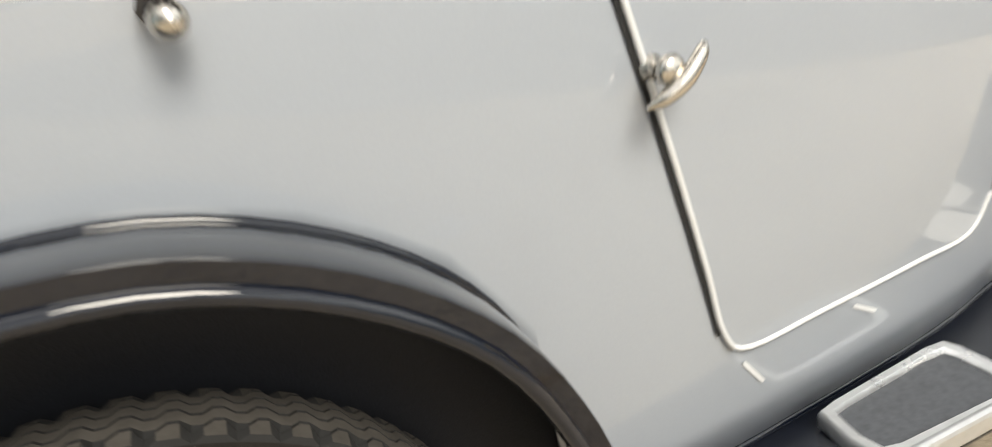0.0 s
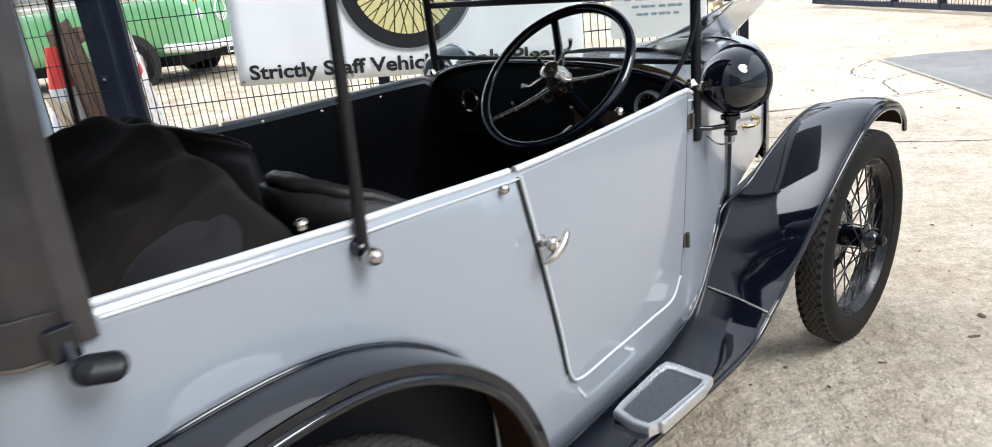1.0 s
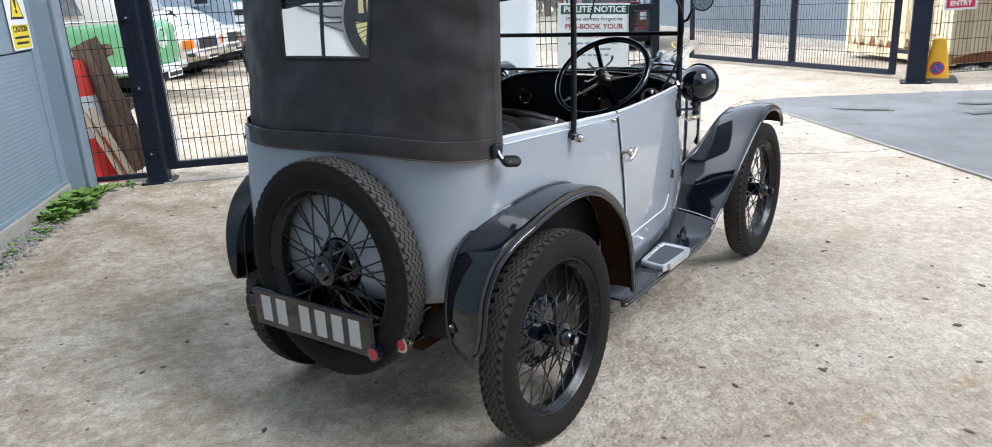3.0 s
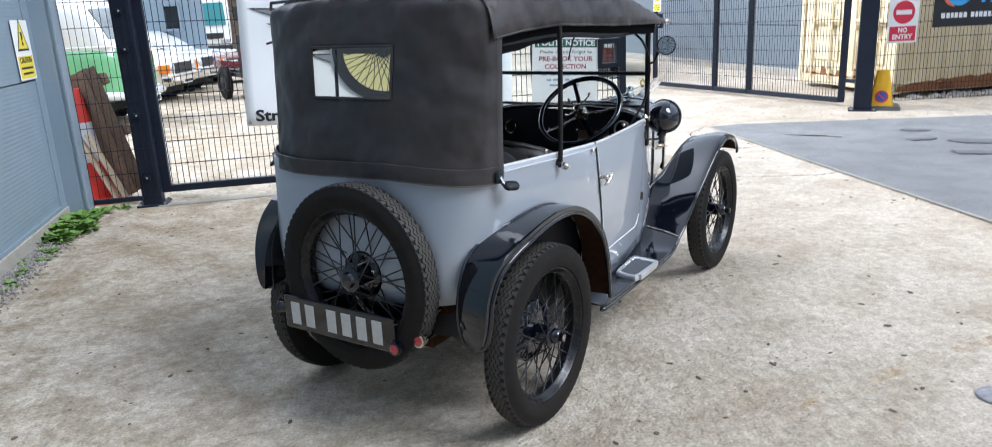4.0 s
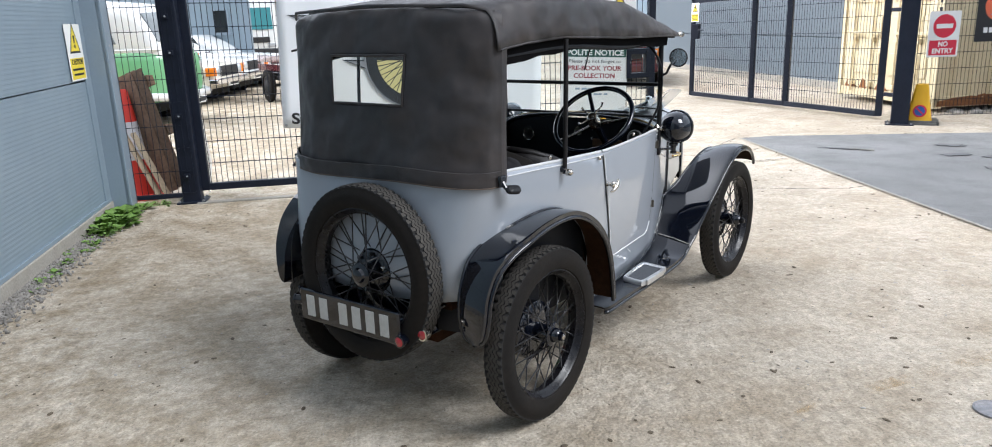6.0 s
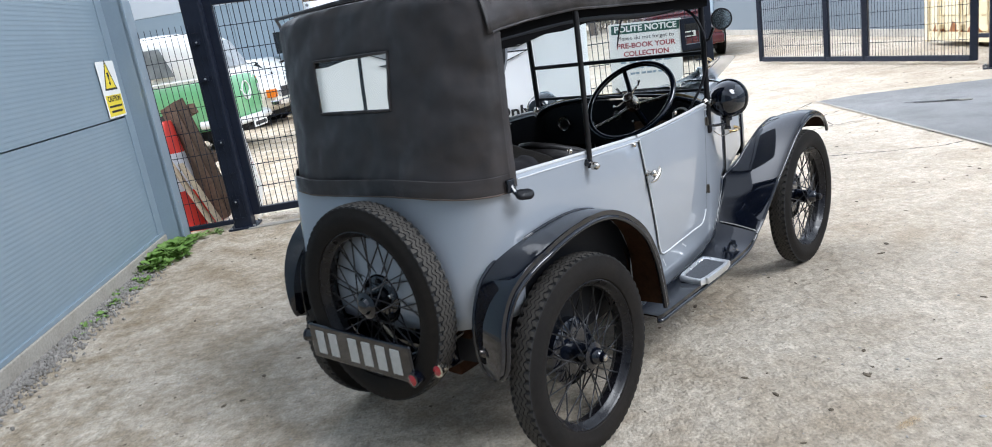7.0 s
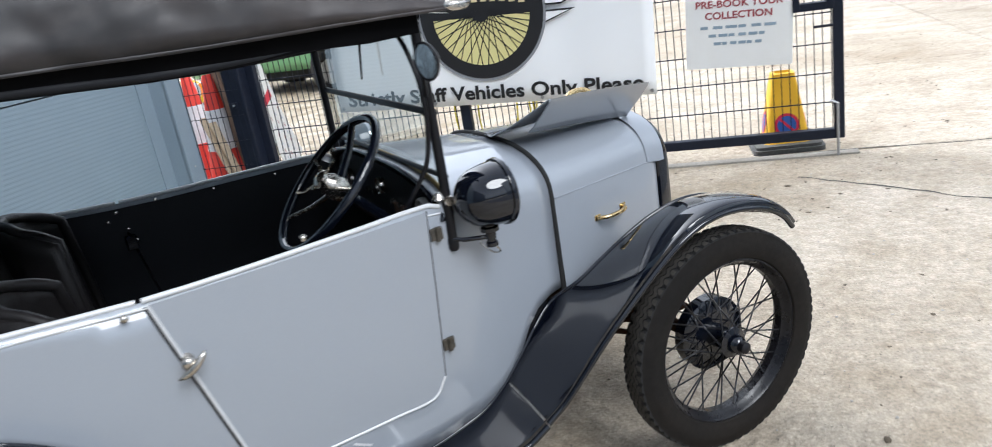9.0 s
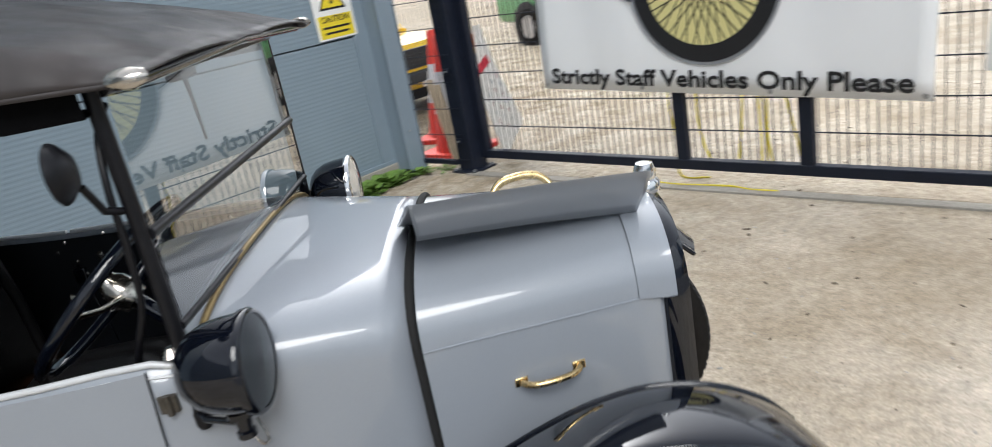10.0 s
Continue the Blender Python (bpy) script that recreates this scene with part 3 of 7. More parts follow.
tube(bm, [(4.375, -.035, .005), (4.375, -.035, .34), (4.33, -.035, .36)], .009, 8)
part("drop_bolt", bm, GALV, near_gate)
bm = bmesh.new()
box(bm, 0.12, 4.5, -.035, .045, -.01, .012, .003)
sill = tagged(link("threshold", bm, PLINTH), "pale concrete threshold strip under the gate", "threshold", kind="structure")
sill.matrix_world = SITE

infill = thing("fence", "dark welded wire fence panel beside the gate post", "fence", m=SITE)
wire_mesh("wire_mesh", infill, (-.385, .03, 0), (.115, .03, 0), .10, 1.74, .10, 1.74, r=.003)
bar("rail", infill, (-.385, .03, .08), (.0, .03, .08), .04, .03)
for z in (.25, .78, 1.32, 1.62):
    bm = bmesh.new()
    box(bm, .035, .085, .012, .036, z - .02, z + .02, .003)
    part("clamp", bm, GATE_PAINT, infill)
    bm = bmesh.new()
    lathe(bm, [(.009, 0), (.009, .006), (0, .008)], 6, pose(.06, .012, z, 90, 0, 0))
    part("clamp_bolt", bm, GALV, infill)

# Banner on the gate.
BAN = GSITE @ Matrix.Translation((2.125, -.055, 1.163)) @ FACE_R @ Z90(-2.5)
banner = thing("banner", "white vinyl banner with winged wheel, tied to the gate", "banner", m=BAN)
bm = bmesh.new()
rows = []
for j in range(13):
    y = -.597 + 1.194 * j / 12
    rows.append([Vector((-1.18 + 2.36 * k / 28, y, .006 * math.sin(k * .9 + j * .3) * math.sin(k * .25) + .004 * math.sin(j * .8))) for k in range(29)])
grid(bm, rows)
sheet = part("sheet", bm, BANNER, banner, smooth=180)
sol = sheet.modifiers.new("thickness", "SOLIDIFY")
sol.thickness = .002
CX, CY, RW = 0.02, 0.03, 0.462


def flat_part(name, outline, z, mat, parent=banner, depth=.001):
    bm = bmesh.new()
    slab(bm, outline, depth, pose(0, 0, z))
    return part(name, bm, mat, parent)


flat_part("wheel_disc", disc(RW, 64, CX, CY), .014, SILVER_INK)
flat_part("wheel_tyre", disc(RW - .018, 64, CX, CY), .0155, INK)
flat_part("wheel_field", [(CX + .35 * math.cos(radians(a)), CY + .35 * math.sin(radians(a))) for a in range(184, 357, 4)], .017, CREAM_INK)
flat_part("wheel_field", [(CX + .35 * math.cos(radians(a)), CY + .35 * math.sin(radians(a))) for a in range(30, 151, 4)], .017, CREAM_INK)
bm = bmesh.new()
for k in range(26):
    a = radians(186 + 168 * k / 25)
    e = Vector((CX + .35 * math.cos(a), CY + .35 * math.sin(a), .0185))
    o = Vector((CX + (.07 if k % 2 else -.07), CY + .012, .0185))
    d = (e - o).normalized()
    w = Vector((-d.y, d.x, 0)) * .0035
    bm.faces.new([bm.verts.new(v) for v in (o - w, e - w, e + w, o + w)])
part("wheel_spokes", bm, INK, banner)
bm = bmesh.new()
slab(bm, disc(.07, 24, CX, CY + .01, 180, 360), .001, pose(0, 0, .0195))
part("wheel_hub", bm, INK, banner)
for k in range(10):
    a = (k - 4.5) / 4.5
    flat_part("name_bar", rect(CX + a * .30 - .021, CY + .075 - .03 * a * a, CX + a * .30 + .021, CY + .185 - .03 * a * a - .012 * (k % 3)), .018, GOLD_INK)
for sgn in (-1, 1):
    for k, (tip, root, y0, h) in enumerate(((1.12, .40, .36, .085), (.98, .43, .235, .095), (.82, .44, .11, .10), (.66, .40, -.02, .10))):
        o = [(CX + sgn * tip, CY + y0), (CX + sgn * root, CY + y0), (CX + sgn * (root - .01), CY + y0 - h), (CX + sgn * (tip - .26), CY + y0 - h)]
        i = [(CX + sgn * (tip - .045), CY + y0 - .012), (CX + sgn * root, CY + y0 - .012), (CX + sgn * (root - .01), CY + y0 - h + .012), (CX + sgn * (tip - .255), CY + y0 - h + .012)]
        flat_part("wing_feather", o if sgn > 0 else list(reversed(o)), .012, INK)
        flat_part("wing_feather", i if sgn > 0 else list(reversed(i)), .0135, SILVER_INK if sgn < 0 else BANNER)
words("lettering", "Strictly Staff Vehicles Only Please", .135, INK, banner, pose(.0, -.515, .013), width=2.2, bold=.0035)
for x in (-1.15, -.4, .4, 1.15):
    for y in (-.57, .57):
        bm = bmesh.new()
        lathe(bm, [(.011, .012), (.013, .015), (.006, .016), (.005, .012)], 12, pose(x, y, 0))
        part("eyelet", bm, GALV, banner)

PN = GSITE @ Matrix.Translation((3.815, -.04, .955)) @ FACE_R @ Z90(-3.0)
notice = thing("notice_sign", "white notice sign with a dark green heading, fixed to the gate", "sign", m=PN)
bm = bmesh.new()
slab(bm, [(x, y - .03) for x, y in round_rect(.64, .59, .01)], .003)
part("plate", bm, SIGN_WHITE, notice)
flat_part("heading", rect(-.30, .175, .30, .25), .0012, SIGN_GREEN, notice)
words("lettering", "POLITE NOTICE", .07, SIGN_WHITE, notice, pose(0, .213, .002), width=.55, bold=.002)
words("lettering", "Please do not forget to", .045, INK, notice, pose(0, .135, .001), width=.50)
PRE = material("maroon_ink", (0.30, 0.05, 0.06), 0.5)
words("lettering", "PRE-BOOK YOUR", .06, PRE, notice, pose(0, .070, .001), width=.52, bold=.0015)
words("lettering", "COLLECTION", .06, PRE, notice, pose(0, .0, .001), width=.40, bold=.0015)
BLUEGREY = material("faded_blue_ink", (0.25, 0.33, 0.40), 0.5)
for k, w in enumerate((.46, .36, .30)):
    y = -.07 - .05 * k
    for j in range(6):
        x = -w / 2 + w * j / 6
        flat_part("text_bar", rect(x, y - .009, x + w / 6 * (.6 + .3 * ((j * 7 + k) % 3) / 2), y + .009), .0015, BLUEGREY, notice)

tri = thing("warning_sign", "small white warning sign with a yellow triangle on the gate", "sign", m=GSITE @ Matrix.Translation((4.06, -.035, 1.57)) @ FACE_R)
bm = bmesh.new()
slab(bm, round_rect(.32, .28, .01), .003)
part("plate", bm, SIGN_WHITE, tri)
for sc, mt, z in ((1, INK, .0015), (.74, SIGN_YELLOW, .0025)):
    flat_part("triangle", [(sc * .09 * math.cos(radians(a)), .035 + sc * .09 * math.sin(radians(a))) for a in (90, 210, 330)], z, mt, tri)
flat_part("text_bar", rect(-.12, -.10, .12, -.06), .0015, INK, tri)

# Yellow rope tied to the gate.
rope = thing("rope", "yellow rope looped over the gate and trailing on the ground", "rope", m=GSITE)
for pts in ([(1.80, .05, .62), (1.79, .06, .45), (1.83, .06, .2), (1.82, .07, .02), (2.0, .10, .01)], [(1.98, .06, .62), (1.97, .07, .4), (2.02, .07, .17), (2.12, .05, .10)],
            [(2.28, .05, .62), (2.26, .06, .4), (2.22, .07, .15)], [(2.36, .06, .62), (2.37, .06, .3), (2.36, .07, .10)], [(2.39, .05, .62), (2.40, .06, .3), (2.39, .07, .10)], [(2.42, .06, .62), (2.41, .06, .3), (2.43, .07, .1)],
            [(2.50, .05, .62), (2.55, .06, .4), (2.60, .07, .12)], [(1.65, -.05, .012), (1.85, -.07, .012), (2.05, -.05, .012), (2.2, -.03, .012), (2.35, -.06, .012), (2.5, -.05, .012)]):
    bm = bmesh.new()
    tube(bm, smooth_path(pts, 5), .0065, 6)
    part("strand", bm, YELLOW_ROPE, rope)


# ---- cones and bits by the gate ----
def traffic_cone(m):
    c = thing("traffic_cone", "red traffic cone with a white reflective sleeve, standing by the fence", "cone", group="traffic cones", m=m)
    bm = bmesh.new()
    slab(bm, round_rect(.40, .40, .06), .03, pose(0, 0, .03))
    part("base", bm, CONE_RED, c)
    for name, prof, mt in (("body", [(.155, .03), (.150, .06), (.113, .27)], CONE_RED), ("sleeve", [(.1145, .27), (.068, .53)], CONE_WHITE), ("tip", [(.066, .53), (.035, .73), (.028, .75), (.02, .74), (.03, .6)], CONE_RED)):
        bm = bmesh.new()
        lathe(bm, prof, 28)
        part(name, bm, mt, c, smooth=40)
    return c


cone = traffic_cone(SITE @ pose(-.51, .55, 0) @ Matrix.Diagonal((1.3, 1.3, 1.33, 1)))
copy_thing(cone, SITE @ pose(-1.05, .98, 0, 0, 0, 20))


def parking_cone(m):
    """Four-sided yellow cone with a round no-waiting badge on a rubber foot."""
    c = thing("parking_cone", "yellow four-sided no-waiting cone on a grey rubber base", "cone", group="no-waiting cones", m=m)
    bm = bmesh.new()
    slab(bm, round_rect(.46, .46, .05), .05, pose(0, 0, .05))
    bmesh.ops.bevel(bm, geom=[e for e in bm.edges if all(v.co.z > .04 for v in e.verts)], offset=.02, segments=2, affect="EDGES")
    part("base", bm, RUBBER_GREY, c)
    bm = bmesh.new()
    rows = []
    for z, w in ((.05, .30), (.07, .285), (.475, .155), (.505, .145), (.51, .10), (.47, .09)):
        rows.append([Vector((x, y, z)) for x, y in round_rect(w, w, w * .14, 3)])
    grid(bm, rows, close_v=True)
    part("body", bm, CONE_YELLOW, c, smooth=40)
    for a in (0, 90, 180, 270):
        face = Z90(a) @ pose(0, -.1265, .17, 90 - 9.0, 0, 0)
        for r, mt, z in ((.080, SIGN_RED, .004), (.061, SIGN_BLUE, .006)):
            bm = bmesh.new()
            slab(bm, disc(r, 28), .001, face @ pose(0, 0, z))
            part("badge", bm, mt, c)
        bm = bmesh.new()
        slab(bm, rect(-.060, -.008, .060, .008), .001, face @ pose(0, 0, .0075, 0, 0, -45))
        part("badge_stripe", bm, SIGN_RED, c)
    return c


pc = parking_cone(SITE @ pose(4.08, .33, 0, 0, 0, 4))
copy_thing(pc, pose(.60, 9.06, 0, 0, 0, 8))


def pallet(m, label):
    """A broken-off strip of pallet: two long boards on cross bearers."""
    p = thing("pallet", label, "pallet", group="broken pallets", m=m)
    rg = random.Random(4)
    for x in (-.115, -.005):
        bm = bmesh.new()
        box(bm, x, x + .10, -.58 + rg.uniform(-.03, .03), .55 + rg.uniform(-.02, .02), 0, .018, .003)
        part("slat", bm, OLD_WOOD, p)
    for y in (-.5, -.05, .42):
        bm = bmesh.new()
        box(bm, -.13, .11, y - .045, y + .045, -.09, -.001, .004)
        part("bearer", bm, OLD_WOOD, p)
    bm = bmesh.new()
    box(bm, -.12, -.03, -.56, .50, -.112, -.093, .003)
    part("slat", bm, OLD_WOOD, p)
    return p


def leaning(corner, up, along):
    """Matrix that puts a pallet's upper right corner at a point of the yard, its boards running up."""
    u = Vector(up).normalized()
    v = Vector(along)
    v = (v - u * v.dot(u)).normalized()
    n = v.cross(u)
    o = Vector(corner) - v * .11 - u * .55
    return SITE @ Matrix(((v.x, u.x, n.x, o.x), (v.y, u.y, n.y, o.y), (v.z, u.z, n.z, o.z), (0, 0, 0, 1)))


pal = pallet(leaning((-.30, .52, 1.20), (-.27, .20, .93), (.9, -.45, .05)), "broken brown wooden pallet leaning against the fence")
copy_thing(pal, leaning((-.38, .60, 1.18), (-.27, .20, .93), (.9, -.40, .05)))
for k, (a, b) in enumerate((((-.52, .36, .66), (-.24, .24, .03)), ((-.42, .34, .62), (-.16, .22, .03)))):
    bm = bmesh.new()
    d = Vector(b) - Vector(a)
    box(bm, -.03, .03, -.01, .01, 0, d.length, .003)
    bmesh.ops.transform(bm, matrix=Matrix.Translation(a) @ d.to_track_quat("Z", "Y").to_matrix().to_4x4(), verts=bm.verts)
    o = tagged(link("plank", bm, PALE_WOOD), "pale sawn wooden plank leaning on the pallets", "plank", group="planks")
    o.matrix_world = SITE

board = thing("leaning_board", "white printed board with a red stripe leaning behind the gate", "board", m=SITE @ Matrix.Translation((.168, 0, 0)) @ FACE_S)
flat_part("sheet", [(.39, .015), (.655, .25), (.47, .66), (.335, 1.06), (.275, 1.06), (.25, .80), (.225, .58)], .003, SIGN_WHITE, board, .006)
flat_part("red_stripe", [(.24, .69), (.385, .77), (.36, .84), (.25, .77)], .005, SIGN_RED, board)
for k in range(6):
    for j in range(3):
        q = Vector((.31 + .062 * j + .020 * k, .58 + .030 * j - .072 * k))
        flat_part("text_bar", [(q.x, q.y), (q.x + .007, q.y), (q.x - .005, q.y + .035), (q.x - .012, q.y + .035)], .005, BLUEGREY if (k + j) % 2 else PRE, board)

# ---- far gate, fence and signs ----
FA, FB = Vector((-3.405, 11.15, 0)), Vector((.118, 9.20, 0))
far_gate = thing("yard_gate", "dark navy steel gate leaf with wire mesh, swung open", "gate")
FT = lambda t: FA.lerp(FB, t)
for t, w in ((0.01, .07), (.385, .085), (.57, .085), (.99, .085)):
    bar("stile", far_gate, FT(t) + Vector((0, 0, .05)), FT(t) + Vector((0, 0, 1.72 + .1 * t)), w, .06)
for z0, z1 in ((.08, .08), (1.69, 1.79)):
    bar("rail", far_gate, FT(.02) + Vector((0, 0, z0)), FT(.98) + Vector((0, 0, z1)), .07, .06)
wire_mesh("wire_mesh", far_gate, FT(.02) + Vector((-.01, -.02, 0)), FT(.98) + Vector((-.01, -.02, 0)), .1, 1.69, .1, 1.79, tips=0)
for z in (.35, 1.45):
    bar("hinge", far_gate, FB + Vector((.02, 0, z)), FB + Vector((.17, -.12, z)), .05, .04)
bm = bmesh.new()
box(bm, -.06, .06, -.05, .05, 1.05, 1.30, .005)
lk = part("lock_box", bm, GATE_PAINT, far_gate)
lk.location = FT(.035) + Vector((0, -.03, 0))
bar("lever", far_gate, FT(.05) + Vector((0, -.09, 1.2)), FT(.085) + Vector((0, -.10, 1.2)), .02, .02)
AX = (FB - FA).normalized()
FACE_FG = Matrix.Translation(FT(.035) + Vector((-.02, -.06, 1.50))) @ Z90(math.degrees(math.atan2(AX.y, AX.x))) @ pose(0, 0, 0, 90, 0, 0)
caution_sign(.20, .32, FACE_FG, lines=2)
FP = Vector((.40, 8.88, 0))
post("gate_post", "tall dark navy steel gate post on a base plate", Matrix.Translation(FP) @ Z90(10), .21, 1.86)
FD = Vector((.80, .60, 0)).normalized()
fence = thing("fence", "dark welded wire fence in front of the container", "fence")
P0 = FP + FD * .14
for k in range(4):
    a, b = P0 + FD * 2.45 * k, P0 + FD * (2.45 * k + 2.4)
    wire_mesh("wire_panel", fence, a, b, .10, 1.80, .10, 1.80, .05, .2)
    bar("fence_post", fence, b + FD * .025, b + FD * .025 + Vector((0, 0, 1.82)), .06, .06)
FACE_F = lambda d, z, o=-.03: Matrix.Translation(P0 + FD * d + Vector((FD.y, -FD.x, 0)) * .03 + Vector((0, 0, z))) @ Z90(math.degrees(math.atan2(FD.y, FD.x))) @ pose(0, 0, 0, 90, 0, 0)
ne = thing("no_entry_sign", "white no entry sign with a red disc on the fence", "sign", m=FACE_F(.30, 1.13))
bm = bmesh.new()
slab(bm, round_rect(.40, .57, .015), .003)
part("plate", bm, SIGN_WHITE, ne)
flat_part("red_disc", disc(.145, 40, 0, .10), .0015, SIGN_RED, ne)
flat_part("white_bar", rect(-.105, .072, .105, .128), .003, SIGN_WHITE, ne)
flat_part("red_field", rect(-.175, -.26, .175, -.075), .0015, SIGN_RED, ne)
words("lettering", "NO", .085, SIGN_WHITE, ne, pose(0, -.125, .003), width=.12, bold=.003)
words("lettering", "ENTRY", .085, SIGN_WHITE, ne, pose(0, -.21, .003), width=.27, bold=.003)
ms = thing("company_sign", "black company sign with round orange and blue logo on fence", "sign", m=FACE_F(1.42, 1.36))
bm = bmesh.new()
slab(bm, round_rect(1.45, .68, .01), .004)
part("plate", bm, INK, ms)
flat_part("logo", [(-.44 + .19 * math.cos(radians(a)), .10 + .19 * math.sin(radians(a))) for a in range(80, 265, 8)] + [(-.44 + .07 * math.cos(radians(a)), .07 + .10 * math.sin(radians(a))) for a in range(260, 85, -12)], .002, LOGO_ORANGE, ms)
flat_part("logo", [(-.40 + .17 * math.cos(radians(a)), .08 + .16 * math.sin(radians(a))) for a in range(-150, 80, 8)] + [(-.40, .14), (-.47, .02)], .0035, LOGO_BLUE, ms)
for k, (x0, x1) in enumerate(((-.10, -.05), (.02, .07), (.14, .19), (.30, .35), (.42, .62))):
    flat_part("logo_stroke", [(x0, -.05), (x1, -.05), (x1 + .06, .24), (x0 + .06, .24)], .002, LOGO_BLUE, ms)
x = -.62
for k, w in enumerate((.07, .06, .05, .06, .06, .06, 0, .06, .05, .06, .06, .05, .04, .05, .06)):
    if w:
        flat_part("name_bar", rect(x, -.23, x + w * .75, -.165), .002, SIGN_WHITE, ms)
    x += w if w else .04


# ---- shipping container ----
def container(m):
    c = thing("shipping_container", "cream painted steel shipping container with rusty lower edges", "container", m=m)
    L, W, H = 6.06, 2.44, 2.59
    bm = bmesh.new()
    # side with trapezoid corrugation, at y = 0, facing -y
    rows, x = [], .1
    prof = []
    while x < L - .1:
        prof += [(x, 0), (x + .07, 0), (x + .105, .036), (x + .175, .036), (x + .21, 0)]
        x += .28
    grid(bm, [[Vector((px, py + .02, .16)) for px, py in prof], [Vector((px, py + .02, H - .1)) for px, py in prof]])
    part("side_wall", bm, CONTAINER, c)
    bm = bmesh.new()
    box(bm, .06, L, .09, W, .14, H)
    part("shell", bm, CONTAINER, c)
    for nm, a in (("bottom_rail", (0, L, 0, .07, .02, .17)), ("top_rail", (0, L, 0, .07, H - .1, H)), ("corner_post", (0, .13, 0, .1, 0, H)), ("corner_post", (-.02, .1, W - .1, W, 0, H)), ("corner_post", (L - .12, L, 0, .1, 0, H)), ("door_sill", (-.01, .08, .1, W - .1, .02, .16)), ("door_header", (-.01, .08, .1, W - .1, H - .12, H))):
        bm = bmesh.new()
        box(bm, *a, .008)
        part(nm, bm, CONTAINER, c)
    for k in range(2):
        y0 = .11 + k * 1.115
        bm = bmesh.new()
        box(bm, .0, .05, y0, y0 + 1.1, .17, H - .13, .01)
        for z in (.4, .95, 1.5, 2.05):
            box(bm, -.02, .0, y0 + .12, y0 + .98, z, z + .34, .015)
        d = part("door", bm, CONTAINER, c)
        for j in (.28, .78):
            bm = bmesh.new()
            tube(bm, [(-.055, y0 + j, .1), (-.055, y0 + j, H - .08)], .017, 10)
            part("lock_rod", bm, CONTAINER, d)
            for z in (.2, .9, 1.7, H - .2):
                bm = bmesh.new()
                box(bm, -.075, -.0, y0 + j - .04, y0 + j + .04, z, z + .07, .005)
                part("rod_bracket", bm, CONTAINER, d)
            bm = bmesh.new()
            box(bm, -.085, -.07, y0 + j - .25, y0 + j + .03, 1.02, 1.06, .004)
            part("lock_handle", bm, CONTAINER, d)
    for y0 in (1.42, 1.88):
        bm = bmesh.new()
        box(bm, -.068, -.062, y0, y0 + .40, 2.0, 2.26)
        pl = part("blue_plate", bm, SIGN_BLUE, c)
        for z in (2.05, 2.16):
            bm = bmesh.new()
            box(bm, -.071, -.068, y0 + .05, y0 + .35, z, z + .05)
            part("text_bar", bm, SIGN_WHITE, pl)
    for k in range(11):
        bm = bmesh.new()
        box(bm, -.004, 0, .02 + .004 * (k % 3), .075, .9 + .14 * k, .98 + .14 * k)
        part("text_bar", bm, INK, c)
    rg = random.Random(8)
    for k in range(14):
        bm = bmesh.new()
        x, w, h = rg.uniform(.2, L - 1), rg.uniform(.2, .9), rg.uniform(.02, .07)
        o = [(x + w * t + rg.uniform(-.02, .02), .17 + h * math.sin(math.pi * t) * rg.uniform(.4, 1)) for t in (0, .2, .4, .6, .8, 1)]
        slab(bm, [(x, .15)] + [(x + w, .15)] + list(reversed(o)), .001, Matrix.Translation((0, -.003, 0)) @ pose(0, 0, 0, 90, 0, 0))
        part("rust_patch", bm, RUST, c)
    for x, w, h in ((.05, .9, .10), (.75, 1.2, .17), (1.8, .7, .12)):
        bm = bmesh.new()
        o = [(x + w * t + rg.uniform(-.02, .02), .07 + h * math.sin(math.pi * (.15 + .7 * t)) * rg.uniform(.6, 1)) for t in (0, .12, .25, .4, .55, .7, .85, 1)]
        slab(bm, [(x, .03), (x + w, .03)] + list(reversed(o)), .001, Matrix.Translation((0, -.005, 0)) @ pose(0, 0, 0, 90, 0, 0))
        part("rust_patch", bm, RUST, c)
    for k in range(5):
        bm = bmesh.new()
        y = .2 + k * .42
        slab(bm, [(y, .16), (y + .36, .16), (y + .28, .27 + .05 * (k % 2)), (y + .1, .22)], .001, Matrix.Translation((-.013, 0, 0)) @ Matrix(((0, 0, -1, 0), (1, 0, 0, 0), (0, 1, 0, 0), (0, 0, 0, 1))))
        part("rust_patch", bm, RUST, c)
    return c


container(pose(.62, 10.15, .06, 0, 0, 43))
bm = bmesh.new()
rg = random.Random(21)
for _ in range(500):
    q = rg.uniform(.012, .05)
    p = Vector((.3, 9.75, 0)) + FD * rg.uniform(.7, 6) + Vector((-FD.y, FD.x, 0)) * rg.uniform(-.05, .35)
    bmesh.ops.create_icosphere(bm, subdivisions=1, radius=1, matrix=Matrix.Translation(p + Vector((0, 0, q * .3))) @ Euler((rg.uniform(0, 3), rg.uniform(0, 3), 0)).to_matrix().to_4x4() @ Matrix.Diagonal((q, q * .7, q * .6, 1)))
tagged(link("rubble", bm, STONE), "loose stones and rubble along the foot of the container", "rubble", kind="stuff")


